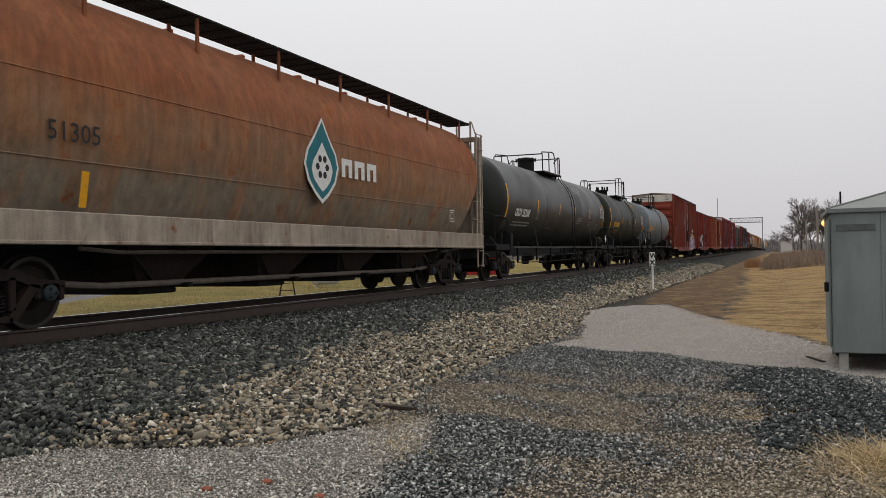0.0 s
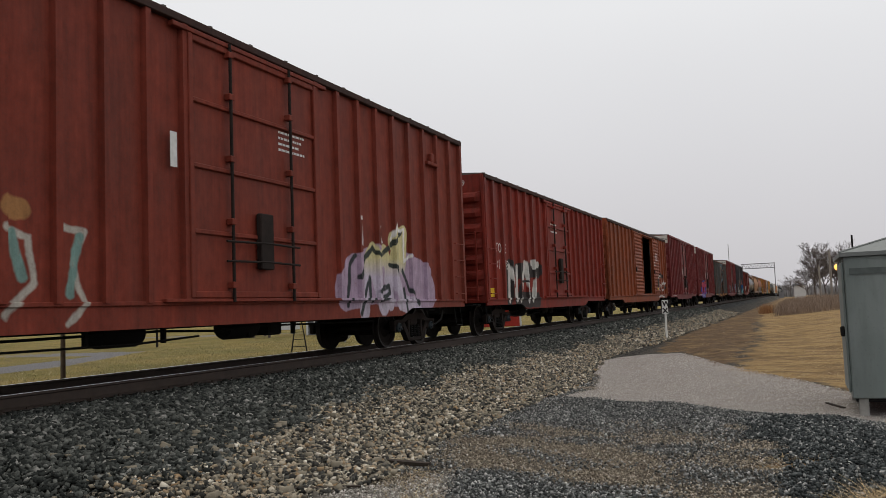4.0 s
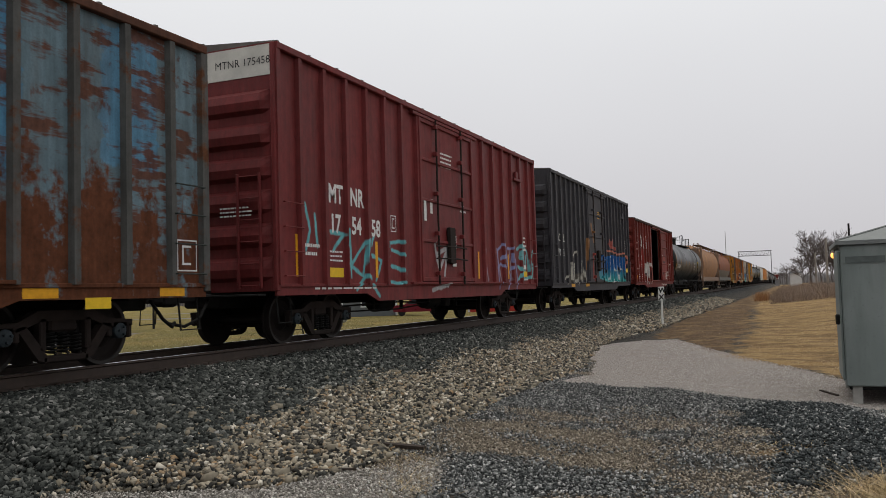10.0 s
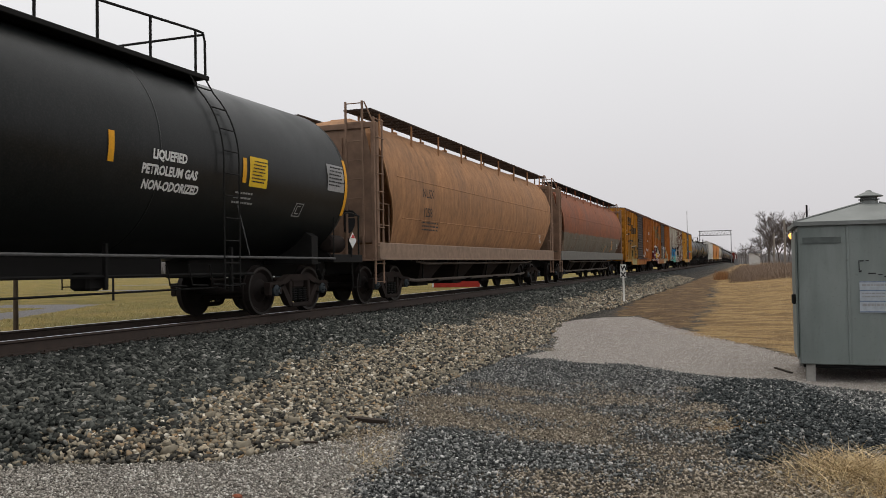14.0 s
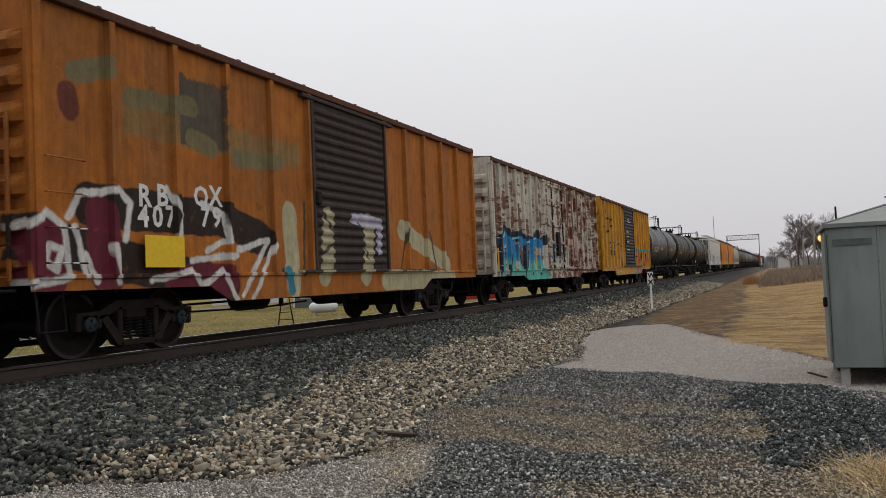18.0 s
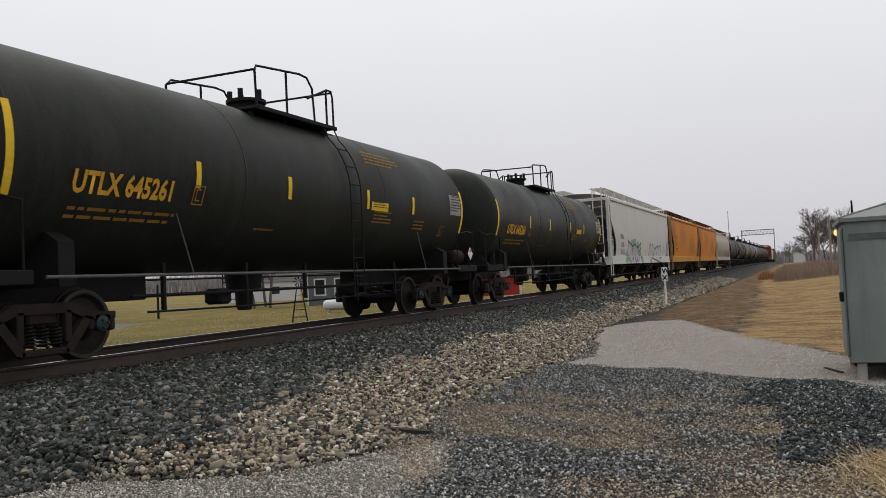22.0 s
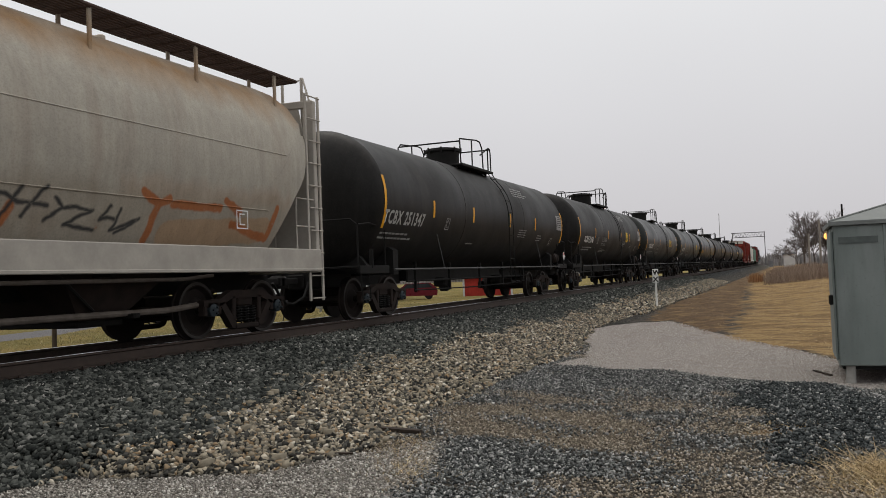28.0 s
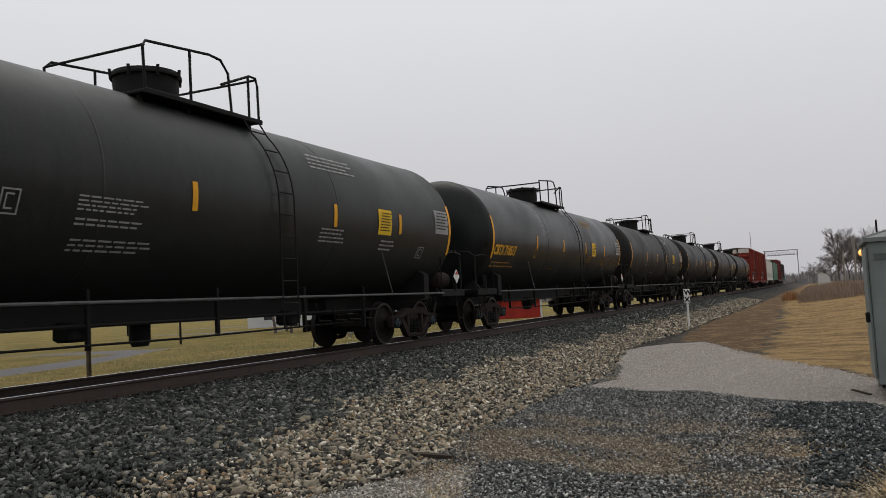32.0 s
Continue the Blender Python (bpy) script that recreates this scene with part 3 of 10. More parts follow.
co, fs = [], []
for y in far_bm:
    z = RAIL_Z - 0.206 + float(rise(y))
    b = len(co)
    co += [(TRACK_X + sx * 1.3, y + sy * 0.115, z + sz) for sx in (-1, 1) for sy in (-1, 1) for sz in (-0.1, 0)]
    fs += [tuple(b + i for i in f) for f in ((0, 1, 3, 2), (4, 6, 7, 5), (0, 4, 5, 1), (2, 3, 7, 6), (1, 5, 7, 3))]
me.from_pydata(co, [], fs)
me.materials.append(tie_mat)
tagged(part("far_sleepers", me, tie_mat, line), kind="stuff")

# ---- loose stone ----
def tri_mesh(name, co, tris, mat):
    me = bpy.data.meshes.new(name)
    me.vertices.add(len(co))
    me.vertices.foreach_set("co", np.asarray(co, np.float32).ravel())
    me.loops.add(tris.size)
    me.loops.foreach_set("vertex_index", tris.ravel().astype(np.int32))
    me.polygons.add(len(tris))
    me.polygons.foreach_set("loop_start", np.arange(0, tris.size, 3, dtype=np.int32))
    me.update(calc_edges=True)
    me.materials.append(mat)
    return me


def lump_shape(kind):
    """Corners and faces of one rough stone: a block of 12 faces or a chip of 8."""
    if kind == "block":
        v = np.array([(x, y, z) for x in (-1, 1) for y in (-1, 1) for z in (-1, 1)], float) * 0.72
        f = np.array([(0, 1, 3), (0, 3, 2), (4, 6, 7), (4, 7, 5), (0, 4, 5), (0, 5, 1), (2, 3, 7), (2, 7, 6), (0, 2, 6), (0, 6, 4), (1, 5, 7), (1, 7, 3)])
    else:
        v = np.array([(1, 0, 0), (-1, 0, 0), (0, 1, 0), (0, -1, 0), (0, 0, 1), (0, 0, -1)], float)
        f = np.array([(0, 2, 4), (2, 1, 4), (1, 3, 4), (3, 0, 4), (2, 0, 5), (1, 2, 5), (3, 1, 5), (0, 3, 5)])
    return v, f


def stones(name, xy, size, mat, seed, sink=0.45, kind="block"):
    """Many broken stones lying on the ground, as one mesh."""
    rng = np.random.default_rng(seed)
    v, f = lump_shape(kind)
    n, m = len(xy), len(v)
    s = size * rng.uniform(0.6, 1.4, (n, 1, 1)) * rng.uniform(0.6, 1.25, (n, 1, 3))
    s[:, :, 2] *= 0.7
    p = (v[None] + rng.uniform(-0.38, 0.38, (n, m, 3))) * s
    a, t, u = rng.uniform(0, 6.28, n), rng.normal(0, 0.5, n), rng.normal(0, 0.5, n)
    c, si = np.cos(t)[:, None], np.sin(t)[:, None]
    p = np.stack([p[:, :, 0], p[:, :, 1] * c - p[:, :, 2] * si, p[:, :, 1] * si + p[:, :, 2] * c], -1)
    c, si = np.cos(u)[:, None], np.sin(u)[:, None]
    p = np.stack([p[:, :, 0] * c + p[:, :, 2] * si, p[:, :, 1], -p[:, :, 0] * si + p[:, :, 2] * c], -1)
    c, si = np.cos(a)[:, None], np.sin(a)[:, None]
    q = np.stack([p[:, :, 0] * c - p[:, :, 1] * si, p[:, :, 0] * si + p[:, :, 1] * c, p[:, :, 2]], -1)
    q[:, :, 0] += xy[:, :1]
    q[:, :, 1] += xy[:, 1:]
    q[:, :, 2] += (land(xy[:, 0], xy[:, 1]) + size * sink * rng.uniform(0.3, 2.2, n))[:, None]
    tris = (f[None] + m * np.arange(n)[:, None, None]).reshape(-1, 3)
    return tri_mesh(name, q.reshape(-1, 3), tris, mat)


def stone_material(name, *stops, rough=0.9):
    n = Net(name, rough)
    r = n.per_island()
    col = n.ramp(r, *stops)
    col = n.mix(n.calc("MULTIPLY", n.noise(30, 4), 0.35), col, n.mix(0.5, col, (0.03, 0.03, 0.03)))
    n.bump(n.noise(70, 4), 0.4, 0.006)
    n.b.inputs["Specular IOR Level"].default_value = 0.1
    return n.done(col)


shale_mat = stone_material("dark_shale", (0.0, (0.012, 0.0145, 0.015)), (0.45, (0.04, 0.046, 0.047)), (0.8, (0.09, 0.098, 0.098)), (0.95, (0.22, 0.225, 0.22)), (1.0, (0.45, 0.44, 0.42)))
dark_stone = stone_material("dark_ballast", (0.0, (0.013, 0.015, 0.014)), (0.4, (0.042, 0.046, 0.042)), (0.75, (0.088, 0.093, 0.084)), (0.95, (0.17, 0.173, 0.158)), (1.0, (0.36, 0.35, 0.325)))
pale_stone = stone_material("pale_ballast", (0.0, (0.022, 0.021, 0.019)), (0.32, (0.075, 0.073, 0.065)), (0.52, (0.18, 0.158, 0.12)), (0.76, (0.34, 0.298, 0.225)), (0.84, (0.27, 0.18, 0.10)), (0.93, (0.45, 0.40, 0.31)), (1.0, (0.68, 0.63, 0.54)))
pebble_mat = stone_material("fine_gravel", (0.0, (0.11, 0.10, 0.088)), (0.35, (0.31, 0.285, 0.25)), (0.75, (0.45, 0.42, 0.375)), (1.0, (0.70, 0.68, 0.63)))
pad_mat = stone_material("pale_pad_grit", (0.0, (0.30, 0.265, 0.24)), (0.5, (0.56, 0.51, 0.47)), (1.0, (0.76, 0.73, 0.68)))
blue_chip = stone_material("blue_chippings", (0.0, (0.028, 0.031, 0.031)), (0.45, (0.112, 0.118, 0.116)), (0.8, (0.25, 0.252, 0.242)), (0.95, (0.42, 0.415, 0.40)), (1.0, (0.60, 0.59, 0.57)))
tan_chip = stone_material("tan_grit", (0.0, (0.07, 0.057, 0.043)), (0.4, (0.28, 0.235, 0.178)), (0.75, (0.45, 0.388, 0.305)), (0.95, (0.44, 0.385, 0.315)), (1.0, (0.66, 0.62, 0.56)))
rng = np.random.default_rng(5)


def spread(n, x0, x1, y0, y1, power=1.0):
    return np.stack([rng.uniform(x0, x1, n), y0 + (y1 - y0) * rng.uniform(0, 1, n) ** power], -1)


def foot_of(y):
    return np.interp(y, EDGE_Y, EDGE_X)


def lump(p):
    return 0.35 * np.sin(p[:, 0] * 3.1 + p[:, 1] * 1.3) + 0.3 * np.sin(p[:, 1] * 2.7 - p[:, 0]) + rng.normal(0, 0.28, len(p))


pts = spread(82000, -8.65, -3.6, 4.6, 30, 1.45)
pts = pts[pts[:, 0] < foot_of(pts[:, 1]) + 0.05 + 0.12 * lump(pts)]
is_dark = pts[:, 0] + 0.5 * lump(pts) < np.interp(pts[:, 1], [5, 8, 12, 20], [-5.45, -5.65, -6.15, -6.4])
keep_gap = np.abs(pts[:, 0] - (TRACK_X + 0.7525)) > 0.13
tagged(new("ballast_stones", stones("ballast_stones", pts[is_dark & keep_gap], 0.029, dark_stone, 1)), "dark grey crushed stone heaped beside the rail", "ballast", kind="stuff")
tagged(new("shoulder_stones", stones("shoulder_stones", pts[~is_dark], 0.0265, pale_stone, 2)), "tan, white and grey broken stone along the ballast foot", "ballast", kind="stuff")
far_pts = spread(22000, -8.6, -4.6, 30, 80, 1.6)
far_pts = far_pts[far_pts[:, 0] < foot_of(far_pts[:, 1]) + 0.3]
fd = far_pts[:, 0] + 0.4 * lump(far_pts) < -6.5
tagged(new("far_ballast_stones", stones("far_ballast_stones", far_pts[fd], 0.042, dark_stone, 3)), "dark grey crushed stone along the distant line", "ballast", kind="stuff")
tagged(new("far_shoulder_stones", stones("far_shoulder_stones", far_pts[~fd], 0.042, pale_stone, 4)), "pale broken stone along the distant ballast foot", "ballast", kind="stuff")
bed = spread(5200, -10.6, -8.4, 3, 40, 1.2)
tagged(new("bed_stones", stones("bed_stones", bed, 0.035, dark_stone, 6)), "dark crushed stone between the sleepers", "ballast", kind="stuff")


def on(key, p, soft):
    return poly_weight(COVERS[key][0], p[:, 0], p[:, 1], soft)


# the yard's loose gravel: every chip falls to the kind that the patch under it is made of
chips = spread(225000, -7.5, 3.4, 3.4, 19, 1.7)
chips = chips[(on("straw", chips, 0.4) < 0.5) & (chips[:, 0] > foot_of(chips[:, 1]) - 0.02) & (chips[:, 0] > -1.35 * chips[:, 1] - 0.3) & (chips[:, 0] < 0.2 * chips[:, 1] + 0.6)]
wob = 0.22 * np.sin(chips[:, 0] * 4.3 + 1.7 * np.sin(chips[:, 1] * 2.9)) + 0.2 * np.sin(chips[:, 1] * 5.1 + chips[:, 0] * 1.9) + rng.normal(0, 0.16, len(chips))
w_fine, w_pad = on("fine", chips, 0.3), on("pad", chips, 0.3)
w_heap = on("heap", chips, 0.25)
w_blue = np.maximum(np.maximum(on("dark", chips, 0.25), on("low", chips, 0.25)), 0.72 * on("dark2", chips, 0.7))
w_bald, w_grit = on("bald", chips, 0.5), on("grit", chips, 0.5)
u = rng.uniform(0, 1, len(chips))
is_fine = w_fine + 0.5 * wob > 0.5
is_pad = ~is_fine & (w_pad + 0.4 * wob > 0.5)
is_heap = ~is_fine & ~is_pad & (w_heap + 0.35 * wob > 0.5)
is_blue = ~is_fine & ~is_pad & ~is_heap & (w_blue + 1.0 * wob + 0.38 - 0.22 * w_bald - 0.75 * w_grit > 0.42 + 0.3 * (u - 0.5))
is_tan = ~is_fine & ~is_pad & ~is_blue & ~is_heap & (u < 0.9 - 0.35 * w_bald)
tagged(new("fine_gravel", stones("fine_gravel", chips[is_fine], 0.0115, pebble_mat, 7, kind="chip")), "pale fine gravel scattered over the road", "gravel", kind="stuff")
tagged(new("pad_gravel", stones("pad_gravel", chips[is_pad & (u < 0.45)], 0.0085, pad_mat, 9, kind="chip")), "pale grit on the levelled pad", "gravel", kind="stuff")
far_pad = spread(16000, -5.2, 1.5, 14.5, 26.5)
far_pad = far_pad[on("pad", far_pad, 0.2) > 0.5]
tagged(new("far_pad_gravel", stones("far_pad_gravel", far_pad, 0.011, pad_mat, 12, kind="chip")), "pale grit on the far half of the levelled pad", "gravel", kind="stuff")
tagged(new("blue_chippings", stones("blue_chippings", chips[is_blue], 0.0148, blue_chip, 8, kind="chip")), "blue-grey stone chippings strewn over the dirt", "gravel", kind="stuff")
tagged(new("tan_grit", stones("tan_grit", chips[is_tan], 0.0115, tan_chip, 10, kind="chip")), "brown and tan grit over the trodden dirt", "gravel", kind="stuff")
tagged(new("dark_chippings", stones("dark_chippings", chips[is_heap], 0.0195, shale_mat, 13, kind="chip")), "low heap of dark broken stone by the hut", "gravel", kind="stuff")
# single stones that can be told apart
loose = thing("loose_stones", "single broken stones lying on the ballast foot", "stones", kind="structure")
single = []
for k in range(7):
    me = stones("stone", np.zeros((1, 2)), 0.046, pale_stone, 40 + k, 0.0)
    me.transform(Matrix.Translation((0, 0, -float(land(0, 0)))))
    single.append(me)
sx = spread(900, -6.6, -3.5, 5.2, 16, 1.2)
sx = sx[sx[:, 0] < foot_of(sx[:, 1]) + 0.1][:260]
for k, (x, y) in enumerate(sx):
    o = part("stone", single[k % 7], pale_stone, loose)
    o.matrix_basis = pose(x, y, float(land(x, y)) + 0.015, 0, 0, random.uniform(0, 360)) @ Matrix.Scale(random.uniform(0.6, 1.25), 4)

# ---- running gear that all cars share ----
steel_black = plain("grimy_black_steel", (0.0125, 0.012, 0.0115), 0.75, 0.0, 0.35, 4, 0.3)
gear_brown = plain("rusty_cast_steel", (0.026, 0.019, 0.0165), 0.85, 0.0, 0.4, 5, 0.4)
wheel_mat = plain("wheel_steel", (0.02, 0.0155, 0.014), 0.7, 0.2, 0.4, 3, 0.2)
tread_mat = plain("polished_tread", (0.05, 0.047, 0.045), 0.5, 0.6, 0.3, 8, 0.1)
cap_blue = plain("bearing_cap_blue", (0.035, 0.045, 0.052), 0.6, 0.0, 0.3, 20, 0.1)
white_paint = plain("white_stencil", (0.72, 0.72, 0.70), 0.7, 0.0, 0.12, 12, 0.05)
grey_ink = plain("grey_stencil", (0.42, 0.42, 0.40), 0.7, 0.0, 0.15, 12, 0.05)
black_ink = plain("black_stencil", (0.03, 0.03, 0.032), 0.7, 0.0, 0.2, 12, 0.05)
dim_gold = plain("dull_yellow_stencil", (0.30, 0.17, 0.035), 0.75, 0.0, 0.25, 12, 0.05)
dim_white = plain("dull_white_stencil", (0.34, 0.34, 0.33), 0.75, 0.0, 0.25, 12, 0.05)
gold_ink = plain("yellow_stencil", (0.72, 0.38, 0.04), 0.65, 0.0, 0.15, 12, 0.05)
reflector_mat = plain("orange_reflector", (0.75, 0.36, 0.02), 0.45, 0.0, 0.12, 15, 0.05)
sign_yellow = plain("yellow_decal", (0.80, 0.52, 0.03), 0.55, 0.0, 0.1, 15, 0.05)
grey_panel = plain("grey_decal", (0.33, 0.33, 0.33), 0.6, 0.0, 0.15, 15, 0.05)
light_steel = plain("galvanised_steel", (0.36, 0.36, 0.35), 0.6, 0.3, 0.25, 9, 0.2)
red_decal = plain("red_placard", (0.55, 0.06, 0.06), 0.5, 0.0, 0.15, 15, 0.05)

WHEEL_R = 0.457


def wheel_profile(s):
    """Section of one wheel on the axle; s: the side it stands on."""
    a = 0.7175
    pts = [(a - 0.06, 0.10), (a - 0.05, 0.16), (a - 0.02, 0.22), (a - 0.035, 0.36), (a - 0.045, 0.40), (a - 0.045, WHEEL_R + 0.028), (a - 0.02, WHEEL_R + 0.025), (a - 0.008, WHEEL_R + 0.004), (a + 0.085, WHEEL_R - 0.004), (a + 0.085, 0.39), (a + 0.06, 0.375), (a + 0.03, 0.34), (a + 0.035, 0.22), (a + 0.09, 0.15), (a + 0.10, 0.10)]
    return [(s * p, r) for p, r in pts]


def bogie_meshes():
    bm = B()
    spin(bm, [(-1.0, 0.07), (-0.8, 0.075), (0.8, 0.075), (1.0, 0.07)], 14, "x")
    for s in (-1, 1):
        spin(bm, wheel_profile(s), 36, "x")
    wheels = mesh_of("wheelset", bm, wheel_mat)
    bm = B()
    for s in (-1, 1):
        spin(bm, [(s * 0.802, WHEEL_R - 0.052), (s * 0.806, WHEEL_R - 0.05), (s * 0.806, WHEEL_R - 0.006), (s * 0.802, WHEEL_R - 0.004)], 36, "x", False)
    rim = mesh_of("rim", bm, tread_mat)
    bm = B()
    for s in (-1, 1):
        spin(bm, [(s * 1.0, 0.0), (s * 1.0, 0.105), (s * 1.13, 0.105), (s * 1.15, 0.08), (s * 1.16, 0.0)], 16, "x", False)
        for a in (0, 2.1, 4.2):
            y, z = 0.055 * math.cos(a), 0.055 * math.sin(a)
            tube(bm, [(s * 1.15, y, z), (s * 1.185, y, z)], 0.018, 6)
    cap = mesh_of("bearing_cap", bm, cap_blue)
    bm = B()
    for s in (-1, 1):
        x0, x1 = s * 0.99, s * 1.12
        zc = WHEEL_R
        # top chord, from box to box
        top = [(-1.12, zc + 0.06), (-1.12, zc + 0.15), (-0.72, zc + 0.17), (-0.42, zc + 0.30), (0.42, zc + 0.30), (0.72, zc + 0.17), (1.12, zc + 0.15), (1.12, zc + 0.06), (0.70, zc + 0.06), (0.40, zc + 0.17), (-0.40, zc + 0.17), (-0.70, zc + 0.06)]
        plate(bm, [(x0, y, z) for y, z in top], (x1 - x0, 0, 0))
        # diagonals and bottom chord
        for d in (-1, 1):
            pts = [(d * 0.74, zc + 0.10), (d * 0.60, zc + 0.12), (d * 0.30, zc - 0.24), (d * 0.30, zc - 0.33), (d * 0.42, zc - 0.30)]
            plate(bm, [(x0, y, z) for y, z in pts], (x1 - x0, 0, 0))
            soft_box(bm, x0, x1, d * 0.30, d * 0.40, zc - 0.20, zc + 0.22, 0.015)
            soft_box(bm, x0, x1, d * 0.76, d * 1.04, zc + 0.04, zc + 0.13, 0.02)
            soft_box(bm, x0, x1, d * 1.03, d * 1.12, zc - 0.10, zc + 0.10, 0.02)
            soft_box(bm, x0, x1, d * 0.68, d * 0.77, zc - 0.08, zc + 0.10, 0.02)
        soft_box(bm, x0, x1, -0.36, 0.36, zc - 0.34, zc - 0.25, 0.02)
    soft_box(bm, -1.08, 1.08, -0.22, 0.22, WHEEL_R + 0.03, WHEEL_R + 0.24, 0.03)
    soft_box(bm, -0.3, 0.3, -0.25, 0.25, WHEEL_R + 0.24, WHEEL_R + 0.34, 0.03)
    for y in (-0.62, 0.62):
        soft_box(bm, -0.8, 0.8, y - 0.06, y + 0.06, WHEEL_R - 0.16, WHEEL_R - 0.06, 0.02)
    frame_me = mesh_of("bogie", bm, gear_brown)
    springs = []
    for s in (-1, 1):
        for y in (-0.19, 0.0, 0.19):
            bm = B()
            n = 6 * 8
            tube(bm, [(s * 1.055 + 0.068 * math.cos(6.2832 * k / 8), y + 0.068 * math.sin(6.2832 * k / 8), WHEEL_R - 0.235 + 0.26 * k / n) for k in range(n + 1)], 0.014, 4)
            springs.append(mesh_of("spring", bm, steel_black))
    return frame_me, wheels, rim, cap, springs


def spin_at(bm, x, y, z, r, h):
    """A short flat coil turn."""
    n = 10
    a = [bm.verts.new((x + r * math.cos(6.2832 * k / n), y + r * math.sin(6.2832 * k / n), z)) for k in range(n)]
    b = [bm.verts.new((x + r * math.cos(6.2832 * k / n), y + r * math.sin(6.2832 * k / n), z + h)) for k in range(n)]
    bm.faces.new(a[::-1])
    bm.faces.new(b)
    for k in range(n):
        bm.faces.new((a[k], a[(k + 1) % n], b[(k + 1) % n], b[k]))


BOGIE_ME, WHEEL_ME, RIM_ME, CAP_ME, SPRING_MES = bogie_meshes()
ROLLING = []  # (wheelset, car, offset along the car)
TRAIN = []  # (car, place of its middle along the train)


def bogie(car, y):
    b = part("bogie", BOGIE_ME, gear_brown, car)
    b.matrix_basis = pose(0, y, 0)
    for sp in SPRING_MES:
        part("spring", sp, steel_black, b)
    for d in (-0.89, 0.89):
        w = part("wheelset", WHEEL_ME, wheel_mat, b)
        w.matrix_basis = pose(0, d, WHEEL_R)
        # the bright rim and the bearing caps belong to the same turning piece
        ROLLING.append((w, car, y + d))
    return b


# the rim and caps are merged into the wheelset's mesh, with their own materials
def merge_into(base, extra):
    bm = B()
    bm.from_mesh(base)
    for k, me in enumerate(extra):
        n0 = len(bm.faces)
        bm.from_mesh(me)
        bm.faces.ensure_lookup_table()
        for f in bm.faces[n0:]:
            f.material_index = k + 1
    bm.to_mesh(base)
    bm.free()
    for me in extra:
        base.materials.append(me.materials[0])


merge_into(WHEEL_ME, [RIM_ME, CAP_ME])


def coupler(car, y, d):
    """The draft gear and knuckle at one end; d: -1 front, 1 rear."""
    bm = B()
    soft_box(bm, -0.19, 0.19, y - d * 0.5, y + d * 0.25, 0.70, 1.02, 0.03)
    soft_box(bm, -0.09, 0.09, y + d * 0.25, y + d * 0.75, 0.80, 0.96, 0.03)
    soft_box(bm, -0.16, 0.12, y + d * 0.70, y + d * 0.95, 0.74, 1.0, 0.05)
    tube(bm, [(0.30, y + d * 0.2, 0.85), (0.33, y + d * 0.45, 0.55), (0.25, y + d * 0.75, 0.42), (0.1, y + d * 0.98, 0.48)], 0.028, 8)
    part("coupler", bm, steel_black, car)


def ladder(car, x, y, z0, z1, mat, w=0.42, n=0, face="x", name="ladder"):
    """Rungs between two stiles on a side (face x) or an end (face y)."""
    bm, steps = B(), B()
    n = n or max(2, int((z1 - z0) / 0.42))
    if face == "x":
        for d in (-w / 2, w / 2):
            soft_box(bm, x, x + math.copysign(0.035, x), y + d - 0.03, y + d + 0.03, z0, z1, 0.006)
        for k in range(n + 1):
            z = z0 + 0.05 + (z1 - z0 - 0.1) * k / n
            xr = x + math.copysign(0.065, x)
            tube(steps, [(x, y - w / 2, z), (xr, y - w / 2 + 0.02, z), (xr, y + w / 2 - 0.02, z), (x, y + w / 2, z)], 0.013, 6)
    else:
        for d in (-w / 2, w / 2):
            soft_box(bm, x + d - 0.025, x + d + 0.025, y - 0.02, y + 0.02, z0, z1, 0.006)
        for k in range(n + 1):
            z = z0 + 0.05 + (z1 - z0 - 0.1) * k / n
            tube(steps, [(x - w / 2, y, z), (x + w / 2, y, z)], 0.013, 6)
    made = part(name, bm, mat, car)
    part_each("rung", steps, mat, made)
    return made


def rungs(car, x, ys, zs, mat):
    """Single grab irons on a side."""
    bm = B()
    s = math.copysign(1, x)
    for z in zs:
        tube(bm, [(x, ys[0], z), (x + s * 0.07, ys[0], z), (x + s * 0.07, ys[1], z), (x, ys[1], z)], 0.012, 6)
    return part_each("grab_iron", bm, mat, car)


